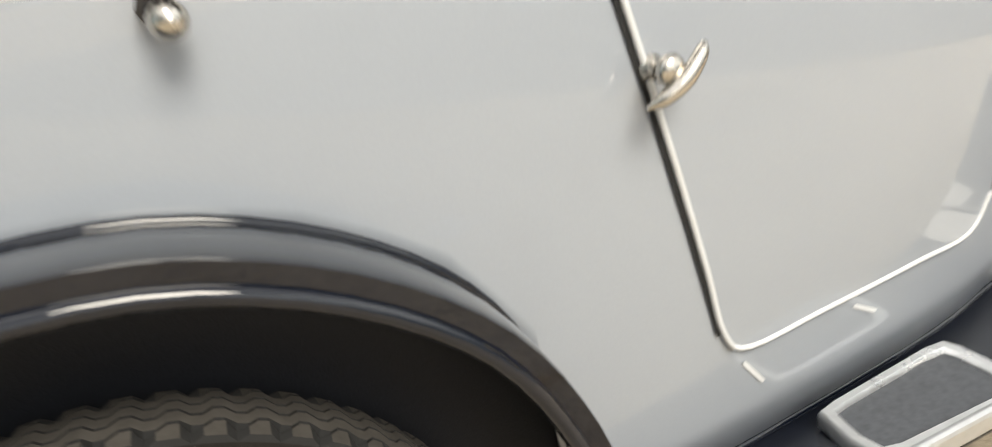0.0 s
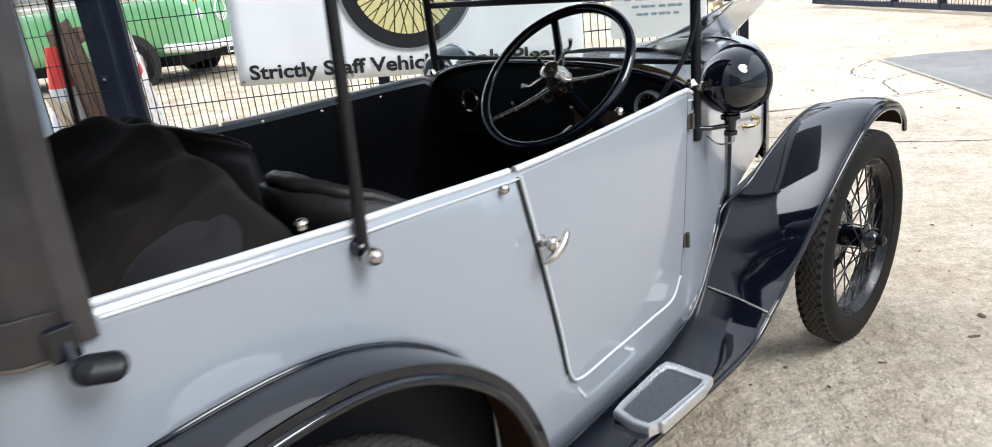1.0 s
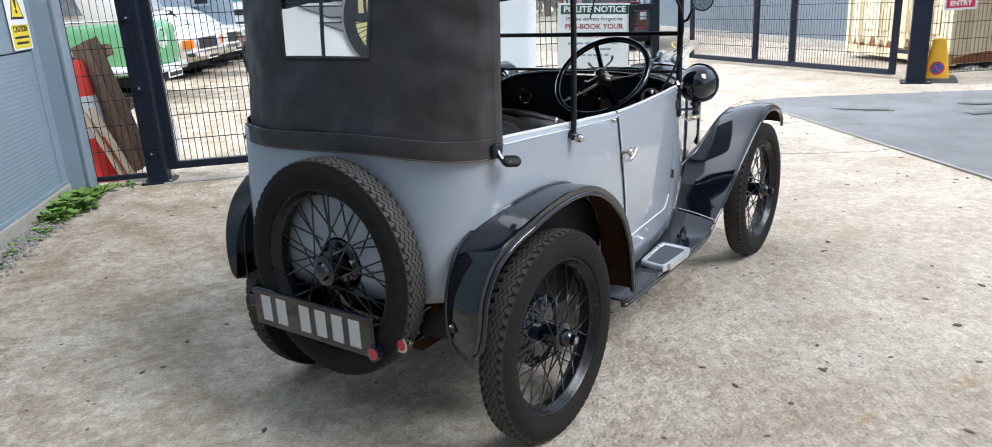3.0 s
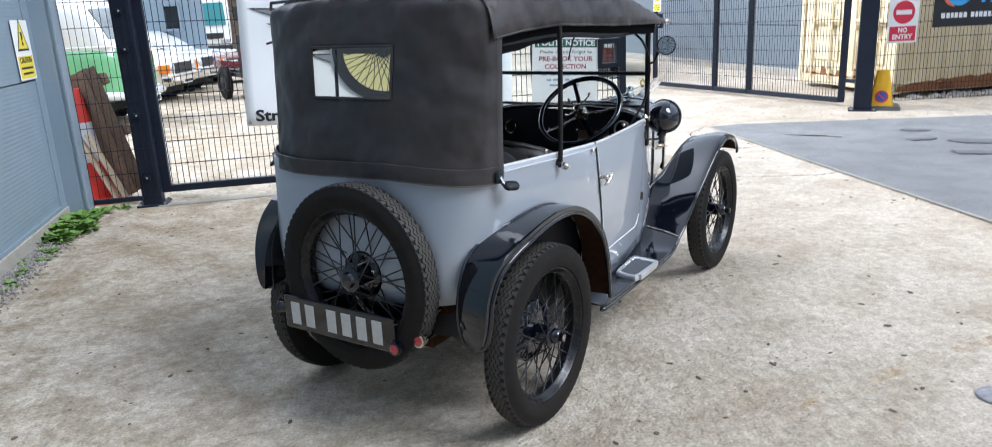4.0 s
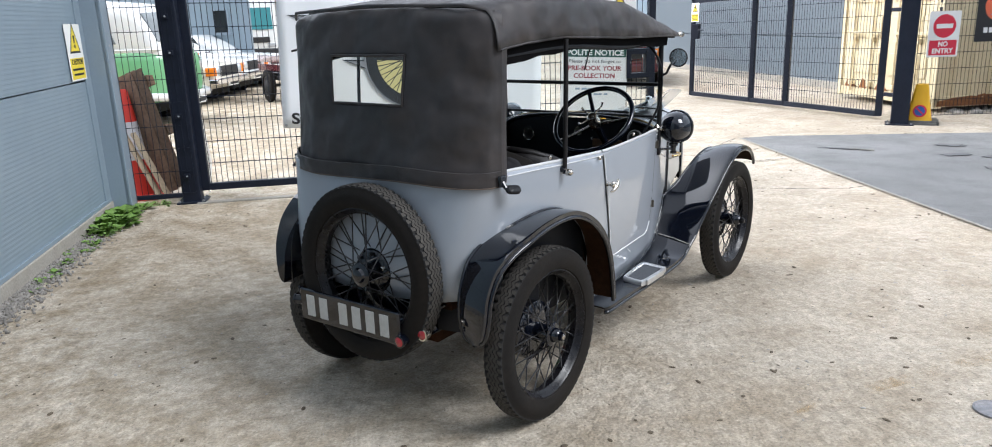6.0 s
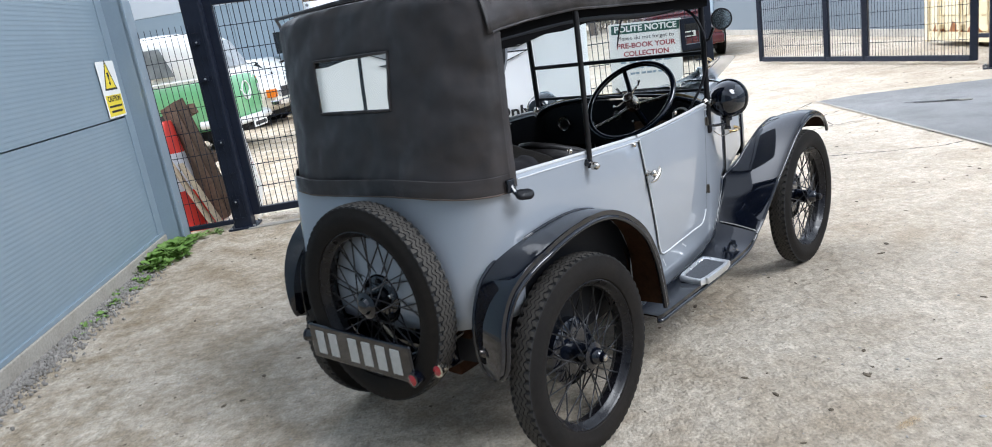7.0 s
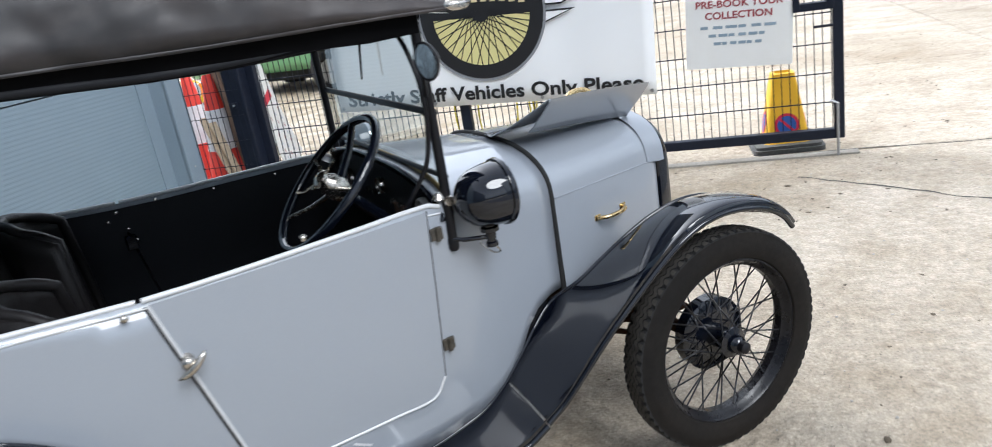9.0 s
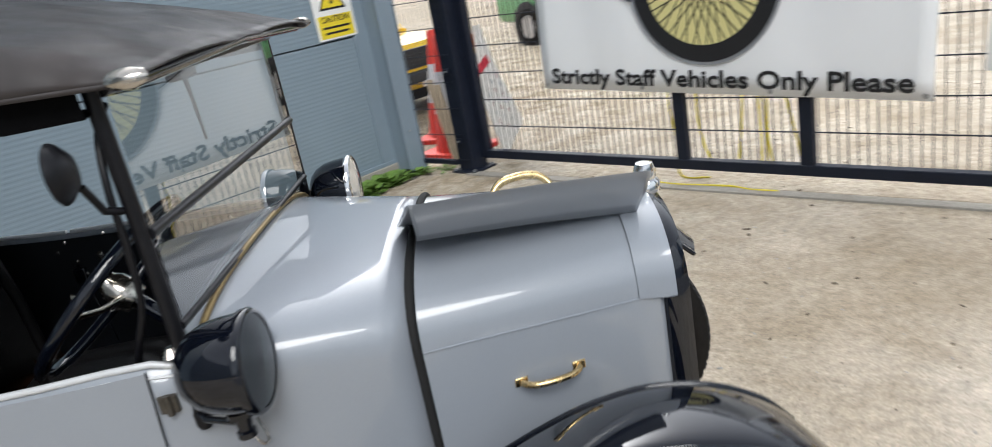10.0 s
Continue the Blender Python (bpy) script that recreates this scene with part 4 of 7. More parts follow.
# ---- far buildings ----
def plain_building(name, label, m, length, depth, bands, joints=6.0):
    """A clad box: bands of (z0, z1, material) on its front, at y = 0 facing -y, joints down its face."""
    b = thing(name, label, "building", kind="structure", m=m)
    h = bands[-1][1]
    bm = bmesh.new()
    box(bm, .02, length - .02, .06, depth, 0, h - .02)
    part("core", bm, CLADDING, b)
    for z0, z1, mt in bands:
        x = 0
        while x < length:
            e = min(x + joints, length)
            bm = bmesh.new()
            box(bm, x + .006, e - .006, -.02, .06, z0 + .006, z1 - .006, .004, seg=1)
            part("panel", bm, mt, b)
            x = e
    for x in (0, length):
        bm = bmesh.new()
        box(bm, x - .12, x + .12, -.05, .1, 0, h + .05, .01)
        part("corner_trim", bm, FLASHING, b)
    bm = bmesh.new()
    box(bm, -.15, length + .15, -.08, depth, h, h + .12, .01)
    part("roof", bm, FLASHING, b)
    bm = bmesh.new()
    box(bm, .1, length - .1, -.035, .05, 0, .14, .01)
    part("plinth", bm, PLINTH, b)
    return b


LOW = [(.1, .96, CLADDING_SHADED), (.96, 1.96, CLADDING_SHADED), (1.96, 2.96, CLADDING_SHADED), (2.96, 7.5, CLADDING_PALE)]
hall = plain_building("warehouse", "large grey clad warehouse with a paler upper wall", SITE @ pose(10.6, 15.6, 0, 0, 0, -90), 10.35, 30, LOW, 30)
# Unseen block, added to keep the low sky dark in the car's reflections.
plain_building("warehouse", "unseen grey clad block behind the container, added to hold back skylight", SITE @ pose(16.0, 5.1, 0, 0, 0, -90), 15, 24, [(.1, 3, CLADDING_SHADED), (3, 12.5, CLADDING_PALE)], 5)
plain_building("warehouse", "pale grey clad warehouse behind the yard", SITE @ pose(10.9, 24, 0, 0, 0, -90), 8.2, 12, [(.1, 3, CLADDING), (3, 7.2, CLADDING_PALE)], 2.7)
bm = bmesh.new()
tube(bm, [(10.72, 18.5, 0), (10.72, 18.5, 7)], .07, 10)
pipe = part("downpipe", bm, FLASHING, hall)
pipe.matrix_world = SITE
shed = plain_building("workshop", "grey metal clad workshop with a small window", SITE @ pose(-8.9, 17.3, 0, 0, 0, -16), 8.15, .35, [(.1, 2.9, CLADDING), (2.9, 6.5, CLADDING_PALE)], 3.1)
win = part("window", bmesh.new(), FLASHING, shed)
bm = bmesh.new()
for a in ((7.25, 7.30, -.06, .0, 1.38, 2.02), (7.66, 7.71, -.06, .0, 1.38, 2.02), (7.25, 7.71, -.06, .0, 1.97, 2.03), (7.2, 7.76, -.1, .0, 1.34, 1.40)):
    box(bm, *a, .004)
part("window_frame", bm, FLASHING, win)
bm = bmesh.new()
box(bm, 7.30, 7.66, -.03, -.022, 1.40, 1.97)
part("pane", bm, DARK_GLASS, win)
bm = bmesh.new()
tube(bm, [(3.0, -.1, 0), (3.0, -.1, 6.4)], .06, 10)
part("downpipe", bm, FLASHING, shed)


# ---- winter trees ----
def bare_tree(m, seed, height=9.0):
    t = thing("tree", "bare winter tree with fine twigs behind the yard", "tree", group="bare trees", m=m)
    rg = random.Random(seed)
    trunk, twigs = bmesh.new(), bmesh.new()

    def limb(p, d, ln, r, depth):
        pts = [p]
        for k in range(4):
            d = (d + Vector((rg.uniform(-.22, .22), rg.uniform(-.22, .22), rg.uniform(-.05, .2)))).normalized()
            pts.append(pts[-1] + d * ln / 4)
        tube(trunk if depth < 2 else twigs, pts, [r * (1 - .5 * k / 4) for k in range(5)], 7 if depth < 2 else 3, caps=False)
        if depth >= 4:
            return
        for _ in range((4, 4, 4, 5)[depth]):
            k = rg.randint(2, 4)
            a = rg.uniform(0, 6.28)
            nd = (d + Vector((math.cos(a), math.sin(a), rg.uniform(-.1, .5))) * rg.uniform(.6, 1.1)).normalized()
            limb(pts[k], nd, ln * rg.uniform(.5, .72), r * .42, depth + 1)
    limb(Vector((0, 0, 0)), Vector((0, 0, 1)), height * .42, height * .02, 0)
    part("trunk", trunk, BARK, t)
    part("crown", twigs, TWIG, t)
    return t


trees = [bare_tree(pose(-22, 24, 0), 3, 9.0), bare_tree(pose(-27, 21, 0), 9, 8.0), bare_tree(pose(-18, 28, 0), 14, 10.0)]
rg = random.Random(31)
for k in range(11):
    yaw, d = radians(29 + k * 2.6), rg.uniform(33, 44)
    copy_thing(trees[k % 3], pose(2 - d * math.sin(yaw), -2.3 + d * math.cos(yaw), -.2, 0, 0, rg.uniform(0, 360)))
bm = bmesh.new()
for _ in range(11000):
    yaw, d = radians(rg.uniform(27, 59)), rg.uniform(38, 44)
    p = Vector((2 - d * math.sin(yaw), -2.3 + d * math.cos(yaw), 0))
    z = rg.uniform(0, 4.2) * rg.uniform(.6, 1)
    q = p + Vector((rg.uniform(-.5, .5), rg.uniform(-.5, .5), z))
    tube(bm, [q, q + Vector((rg.uniform(-.5, .5), rg.uniform(-.5, .5), rg.uniform(.4, 1.3)))], [.022, .006], 3, caps=False)
tagged(link("hedge", bm, TWIG), "brown leafless hedge along the back of the yard", "hedge", kind="stuff")

# Grit, crumbs of earth and leaf scraps on the concrete.
bm = bmesh.new()
rg = random.Random(77)
for _ in range(1700):
    q = rg.uniform(.004, .011) if rg.random() < .85 else rg.uniform(.010, .016)
    p = Vector((rg.uniform(-4.5, 7), rg.uniform(-3, 9), q * .15))
    bmesh.ops.create_icosphere(bm, subdivisions=1, radius=1, matrix=Matrix.Translation(p) @ Z90(rg.uniform(0, 360)) @ Matrix.Diagonal((q * rg.uniform(.8, 1.8), q * rg.uniform(.5, 1), q * .3, 1)))
tagged(link("grit", bm, material("earth_crumbs", (0.12, 0.095, 0.065), 0.95, grain=0.4, grain_size=40, stain=0.6, stain_size=1.1, dark=(0.5, 0.45, 0.4))), "scattered brown grit and leaf scraps on the concrete", "debris", kind="stuff")

bm = bmesh.new()
for _ in range(800):
    q = rg.uniform(.003, .008)
    p = Vector((rg.uniform(-4, 5), rg.uniform(-3, 7), q * .2))
    bmesh.ops.create_icosphere(bm, subdivisions=1, radius=1, matrix=Matrix.Translation(p) @ Z90(rg.uniform(0, 360)) @ Matrix.Diagonal((q * rg.uniform(.8, 1.8), q * rg.uniform(.5, 1), q * .5, 1)))
tagged(link("stone_chips", bm, STONE), "scattered pale stone chips on the concrete", "debris", kind="stuff")

# ---- unseen wall behind the camera, guessed from reflections, sized to shade the car's rear ----
bm = bmesh.new()
box(bm, -14, 26, -8.6, -8.2, 0, 10.0, .02)
tagged(link("wall_south", bm, CLADDING_SHADED), "unseen plain clad wall behind the camera that darkens the car's rear", "wall", kind="structure")



# ---- vehicles in the yard and beyond ----
def box_loft(stations, n=24, power=4.0, lo=None, hi=None):
    """Rings of a rounded box along x: stations of (x, half width, z0, z1)."""
    rows = []
    for x, w, z0, z1 in stations:
        ring = []
        for k in range(n):
            a = 2 * math.pi * k / n
            c, s = math.cos(a), math.sin(a)
            ring.append(Vector((x, w * math.copysign(abs(c) ** (2 / power), c), (z0 + z1) / 2 + (z1 - z0) / 2 * math.copysign(abs(s) ** (2 / power), s))))
        rows.append(ring)
    return rows


def loft(name, stations, mat, parent, power=4.0, n=24, label=""):
    bm = bmesh.new()
    vs = grid(bm, box_loft(stations, n, power), close_v=True)
    bm.faces.new(list(reversed(vs[0])))
    bm.faces.new(vs[-1])
    bmesh.ops.recalc_face_normals(bm, faces=bm.faces)
    return part(name, bm, mat, parent, label, smooth=50)


def pane(name, pts, mat, parent, off=0.0):
    """A thin pane with some thickness through corner points."""
    bm = bmesh.new()
    p = [Vector(q) for q in pts]
    nrm = (p[1] - p[0]).cross(p[2] - p[0]).normalized()
    a = [bm.verts.new(q + nrm * .006) for q in p]
    b = [bm.verts.new(q - nrm * .02) for q in p]
    bm.faces.new(a)
    bm.faces.new(list(reversed(b)))
    for k in range(len(p)):
        j = (k + 1) % len(p)
        bm.faces.new((a[j], a[k], b[k], b[j]))
    return part(name, bm, mat, parent)


def road_wheel(parent, x, y, r, width, hub_mat, spokes=0):
    sg = 1 if y > 0 else -1
    bm = bmesh.new()
    m = Matrix.Translation((x, y, r)) @ pose(0, 0, 0, -90 * sg, 0, 0)
    h = width / 2
    lathe(bm, [(r * .62, -h), (r * .85, -h), (r * .97, -h * .75), (r, -h * .4), (r, h * .4), (r * .97, h * .75), (r * .85, h), (r * .64, h), (r * .60, h * .7)], 32, m)
    w = part("wheel", bm, TYRE, parent, smooth=45)
    bm = bmesh.new()
    if spokes:
        lathe(bm, [(r * .62, h * .8), (r * .58, h * .86), (r * .56, h * .5), (r * .3, h * .45), (r * .2, h * .75), (0, h * .78)], 32, m)
        for k in range(spokes):
            a = 2 * math.pi * k / spokes
            tube(bm, [m @ Vector((r * .15 * math.cos(a), r * .15 * math.sin(a), h * .72)), m @ Vector((r * .57 * math.cos(a), r * .57 * math.sin(a), h * .7))], r * .045, 5)
    else:
        lathe(bm, [(r * .62, h * .7), (r * .58, h * .8), (r * .45, h * .6), (r * .3, h * .95), (0, h)], 28, m)
    part("rim", bm, hub_mat, w, smooth=45)
    return w


def plate_at(parent, x, z, w=.52, h=.11, mat=None, turn=0, y=0.0):
    bm = bmesh.new()
    box(bm, x - .008, x + .008, y - w / 2, y + w / 2, z - h / 2, z + h / 2, .004)
    p = part("number_plate", bm, mat or SIGN_WHITE, parent)
    bm = bmesh.new()
    box(bm, x - .012, x + .012, y - w * .42, y + w * .42, z - h * .28, z + h * .28)
    part("text_bar", bm, INK, p)
    return p


def camper(m):
    c = thing("camper_van", "sage green and white classic camper van parked in the yard", "van", m=m)
    loft("lower_body", [(-2.18, .70, .42, 1.05), (-2.12, .80, .36, 1.18), (-1.6, .85, .34, 1.24), (0, .86, .34, 1.25), (1.5, .86, .34, 1.25), (1.92, .83, .36, 1.24), (2.10, .76, .40, 1.22), (2.19, .64, .46, 1.14), (2.22, .50, .54, 1.02)], VAN_GREEN, c, 5, 32)
    loft("upper_body", [(-2.08, .68, .98, 1.60), (-2.0, .76, .98, 1.82), (-1.5, .79, .98, 1.97), (0, .80, .98, 2.0), (1.2, .79, .98, 1.99), (1.60, .77, .98, 1.95), (1.80, .75, .98, 1.83), (1.95, .74, .98, 1.60), (2.07, .72, .98, 1.34), (2.13, .68, .98, 1.22)], WHITE_PAINT, c, 5, 32)
    bm = bmesh.new()
    tube(bm, [(x, -w, 1.22) for x, w in ((-2.0, .80), (0, .865), (1.5, .855), (1.95, .81), (2.10, .71))] + [(2.17, -.50, 1.18), (2.23, 0, .80), (2.17, .50, 1.18)] + [(x, w, 1.22) for x, w in ((2.10, .71), (1.95, .81), (0, .865), (-2.0, .80))], .016, 8)
    part("waist_trim", bm, WHITE_PAINT, c, smooth=60)
    for a, b in ((-1.85, -.75), (-.65, .35), (.46, .98), (1.02, 1.48)):
        for sg in (-1, 1):
            t = .0 if b < 1.2 else .16
            q = [(a, sg * .832, 1.32), (b, sg * (.832 if b < 1.2 else .82), 1.32), (b - t, sg * (.825 if b < 1.2 else .81), 1.77), (a, sg * .825, 1.77)]
            pane("window", q if sg < 0 else list(reversed(q)), VAN_GLASS, c)
    pane("windscreen", [(2.075, -.62, 1.34), (2.115, 0, 1.33), (1.875, 0, 1.80), (1.845, -.60, 1.78)], VAN_GLASS, c)
    pane("windscreen", [(2.115, 0, 1.33), (2.075, .62, 1.34), (1.845, .60, 1.78), (1.875, 0, 1.80)], VAN_GLASS, c)
    bm = bmesh.new()
    tube(bm, [(1.75, -.86, .50), (2.1, -.80, .48), (2.27, -.6, .46), (2.31, 0, .46), (2.27, .6, .46), (2.1, .80, .48), (1.75, .86, .50)], .065, 10)
    part("bumper", bm, WHITE_PAINT, c, smooth=60)
    for y in (-.52, .52):
        bm = bmesh.new()
        lathe(bm, [(.115, -.02), (.12, .02), (.10, .03), (.06, .045), (0, .05)], 24, Matrix.Translation((2.17, y, .92)) @ pose(0, 0, 0, 0, 86, 0))
        part("headlamp", bm, LAMP_GLASS, c, smooth=50)
        bm = bmesh.new()
        box(bm, 2.13, 2.19, y - .08, y + .08, 1.06, 1.11, .01)
        part("indicator", bm, AMBER, c)
    bm = bmesh.new()
    tube(bm, [(2.23, .15 * math.cos(a), .92 + .15 * math.sin(a)) for a in (2 * math.pi * k / 24 for k in range(24))], .014, 6, close=True)
    part("round_badge", bm, WHITE_PAINT, c)
    plate_at(c, 2.36, .36)
    for x in (-1.2, 1.2):
        for y in (-.80, .80):
            road_wheel(c, x, y, .325, .19, ALLOY, 10)
            bm = bmesh.new()
            sg = 1 if y > 0 else -1
            # Capped ring: its dark disc stands in for the shaded hollow.
            lathe(bm, [(.40, 0), (.42, .012), (.38, .02)], 32, Matrix.Translation((x, sg * .845, .335)) @ pose(0, 0, 0, -90 * sg, 0, 0))
            part("wheel_arch", bm, PLASTIC, c, smooth=50)
    bm = bmesh.new()
    box(bm, -1.8, 1.9, -.6, .6, .22, .42, .03)
    part("underbody", bm, UNDER_DARK, c)
    return c


UNDER_DARK = material("dark_underbody", (0.012, 0.012, 0.012), 0.9)


def saloon(name, label, m, paint, L=4.2, W=1.65, H=1.38, square=True, modern=False):
    c = thing(name, label, "car", m=m)
    h, w = L / 2, W / 2
    bz = .92 if modern else .90
    nose = bz * (.96 if modern else .93)
    loft("body", [(-h, w * .86, .40, bz * .9), (-h + .12, w * .96, .30, bz), (-h * .5, w, .26, bz), (h * .35, w, .26, bz), (h - .35, w * .98, .27, nose), (h - .06, w * .93, .32, nose * .97), (h, w * .84, .40, nose * .86)], paint, c, 6 if square else 4, 28)
    cab = [(-h * .72, w * .70, bz * .9, bz + .12), (-h * .55, w * .78, bz * .9, H - .05), (-h * .2, w * .80, bz * .9, H), (h * .12, w * .79, bz * .9, H - .02), (h * .30, w * .78, bz * .9, bz + .28), (h * .48, w * .76, bz * .9, bz + .02)]
    loft("cabin", cab, paint, c, 6, 24)
    pane("windscreen", [(h * .455, -w * .66, bz + .05), (h * .455, w * .66, bz + .05), (h * .15, w * .60, H - .07), (h * .15, -w * .60, H - .07)], DARK_GLASS, c)
    for sg in (-1, 1):
        for a, b in ((-h * .52, -h * .18), (-h * .15, h * .26)):
            q = [(a, sg * w * .80, bz + .05), (b, sg * w * .80, bz + .05), (b - h * .12, sg * w * .77, H - .09), (a + .04, sg * w * .77, H - .09)]
            pane("window", q if sg < 0 else list(reversed(q)), DARK_GLASS, c)
        if modern:
            bm = bmesh.new()
            box(bm, h - .10, h + .02, sg * w * .72 - .16, sg * w * .72 + .16, nose * .70, nose * .86, .015)
            part("headlamp", bm, LAMP_GLASS, c)
        else:
            bm = bmesh.new()
            lathe(bm, [(.095, -.05), (.10, .01), (.088, .022), (.05, .034), (0, .038)], 20, Matrix.Translation((h + .005, sg * w * .66, nose * .80)) @ pose(0, 0, 0, 0, 90, 0))
            part("headlamp", bm, LAMP_GLASS, c, smooth=50)
        bm = bmesh.new()
        box(bm, h - .16, h + .012, sg * w * .90 - .085, sg * w * .90 + .075, nose * .69, nose * .89, .012)
        part("indicator", bm, AMBER, c)
    bm = bmesh.new()
    box(bm, h - .02, h + .02, -w * .52, w * .52, nose * .66, nose * .91, .01)
    for k in range(4):
        box(bm, h + .02, h + .028, -w * .49, w * .49, nose * .70 + k * .035, nose * .70 + k * .035 + .012)
    part("grille", bm, PLASTIC, c)
    bm = bmesh.new()
    if modern:
        box(bm, h - .2, h + .06, -w * .93, w * .93, .28, .50, .06)
    else:
        box(bm, h - .12, h + .09, -w * .99, w * .99, .40, .52, .025)
    part("bumper", bm, paint if modern else PLASTIC if paint is YELLOW_PAINT else CHROME, c)
    plate_at(c, h + .075, .40 if not modern else .55)
    for x in (-L * .29, L * .31):
        for y in (-w + .055, w - .055):
            road_wheel(c, x, y, .31 if not modern else .35, .19, ALLOY)
            sg = 1 if y > 0 else -1
            bm = bmesh.new()
            # The dark cap paints in the wheel well's shade.
            lathe(bm, [(.36, 0), (.40, .012), (.345, .016)], 28, Matrix.Translation((x, sg * (w - .006), .31)) @ pose(0, 0, 0, -90 * sg, 0, 0))
            part("wheel_arch", bm, PLASTIC, c)
    bm = bmesh.new()
    box(bm, -h + .4, h - .3, -w * .8, w * .8, .16, .32, .02)
    part("underbody", bm, UNDER_DARK, c)
    return c


HEAD = 33
camper(pose(-11.62, 3.92, 0, 0, 0, 34.4))
saloon("saloon_car", "cream classic saloon with amber indicators parked in a row", pose(-14.05, 6.45, 0, 0, 0, HEAD), CREAM_PAINT, 4.4)
saloon("saloon_car", "white classic saloon parked between two others", pose(-15.35, 8.0, 0, 0, 0, HEAD), WHITE_PAINT, 4.5)
saloon("saloon_car", "white classic saloon with amber indicators at the row's end", pose(-16.65, 9.75, 0, 0, 0, HEAD), WHITE_PAINT, 4.4)
ycar = SITE @ pose(-4.15, 1.95, 0)
saloon("hatchback", "yellow hatchback parked beside the building", ycar, YELLOW_PAINT, 4.0)
saloon("sport_utility_car", "deep red modern car parked outside the warehouse", pose(-6.75, 14.4, 0, 0, 0, -57), RED_PAINT, 4.2, 1.78, 1.6, False, True)
saloon("hatchback", "dark blue modern car parked beyond the gate", pose(-14.6, 18.0, 0, 0, 0, -52), BLUE_PAINT, 4.2, 1.75, 1.5, False, True)


def lorry(m):
    c = thing("lorry", "white lorry with a wide windscreen and black mirrors", "lorry", m=m)
    loft("cab", [(-.9, 1.0, .5, 2.5), (.6, 1.02, .5, 2.55), (.95, 1.0, .5, 2.45), (1.12, .95, .55, 1.5), (1.15, .9, .6, 1.3)], WHITE_PAINT, c, 7, 28)
    loft("load_box", [(-5.5, 1.1, .8, 2.9), (-1.0, 1.1, .8, 2.9)], WHITE_PAINT, c, 14, 32)
    pane("windscreen", [(1.17, -.85, 1.42), (1.17, .85, 1.42), (1.04, .82, 2.2), (1.04, -.82, 2.2)], material("green_tinted_glass", (0.05, 0.22, 0.24), 0.08), c)
    bm = bmesh.new()
    box(bm, 1.10, 1.2, -.7, .7, .95, 1.15, .02)
    part("grille", bm, PLASTIC, c)
    bm = bmesh.new()
    box(bm, 1.0, 1.25, -1.0, 1.0, .45, .72, .05)
    part("bumper", bm, PLASTIC, c)
    for sg in (-1, 1):
        bm = bmesh.new()
        box(bm, .95, 1.05, sg * 1.25 - .12, sg * 1.25 + .12, 1.55, 2.05, .03)
        tube(bm, [(1.0, sg * 1.0, 1.9), (1.0, sg * 1.2, 1.9)], .02, 6)
        part("mirror", bm, PLASTIC, c)
        bm = bmesh.new()
        box(bm, 1.13, 1.18, sg * .75 - .16, sg * .75 + .16, .78, .92, .02)
        part("headlamp", bm, LAMP_GLASS, c)
        for x in (.3, -3.8):
            road_wheel(c, x, sg * .9, .42, .25, ALLOY)
    return c


lorry(pose(-23.2, 16.4, 0, 0, 0, -36))


def trailer(m):
    """A small two-wheeled farm trailer with a dark frame and red boards."""
    c = thing("trailer", "small dark trailer with red boards and a thin tyre", "trailer", m=m)
    for y in (-.6, .6):
        road_wheel(c, 0, y, .33, .12, PLASTIC)
    bm = bmesh.new()
    tube(bm, [(0, -.6, .33), (0, .6, .33)], .03, 8)
    box(bm, -.8, .8, -.5, -.42, .45, .53, .005)
    box(bm, -.8, .8, .42, .5, .45, .53, .005)
    box(bm, .6, .66, -.5, -.44, .5, 1.25, .005)
    box(bm, .6, .66, .44, .5, .5, 1.25, .005)
    part("frame", bm, PLASTIC, c)
    for z in (.62, .80):
        bm = bmesh.new()
        box(bm, -.8, .8, -.54, -.51, z, z + .14, .005)
        part("board", bm, RED_PAINT, c)
    bm = bmesh.new()
    box(bm, -.7, .55, -.45, .45, .53, .58, .005)
    part("deck", bm, PLASTIC, c)
    return c


trailer(pose(-10.94, 8.38, 0, 0, 0, -20))


# ---- the vintage car: y ahead, x to its right, rear axle over the origin ----
BODY = material("pale_grey_coachwork", (0.300, 0.325, 0.362), 0.36, coat=1.0, coat_rough=0.035, grain=0.02, grain_size=300, stain=0.12, stain_size=2.5, dark=(0.88, 0.88, 0.88), rough_var=0.02, bump=0.0004, bump_size=5)
BLACK = material("black_coach_enamel", (0.003, 0.0042, 0.0085), 0.05, spec=0.5, coat=0.4, coat_rough=0.03, grain=0.1, rough_var=0.02, stain=0.25, stain_size=6, dark=(2.0, 1.9, 1.7), bump=0.0003, bump_size=8)
SATIN = material("satin_black_enamel", (0.007, 0.007, 0.009), 0.4, spec=0.3, grain=0.2, grain_size=60, rough_var=0.08)
UNDER = material("dirty_underseal", (0.0240, 0.0115, 0.0055), 0.9, spec=0.15, grain=0.4, grain_size=30, stain=0.6, stain_size=6, dark=(2.2, 1.75, 1.35), bump=0.002)
CANVAS = material("black_hood_leathercloth", (0.0205, 0.0195, 0.0208), 0.5, grain=0.10, grain_size=420, stain=0.95, stain_size=2.3, dark=(2.7, 2.25, 1.95), light=0.35, blotch=0.3, bump=0.0003, bump_size=900, sheen=0.06, spec=0.42, wrinkle=0.055, wrinkle_size=5.5, wrinkle_detail=1.6, rough_var=0.12)
LINING = material("black_trim_board", (0.006, 0.007, 0.010), 0.55, spec=0.3, grain=0.2, grain_size=200, bump=0.0005, bump_size=400)
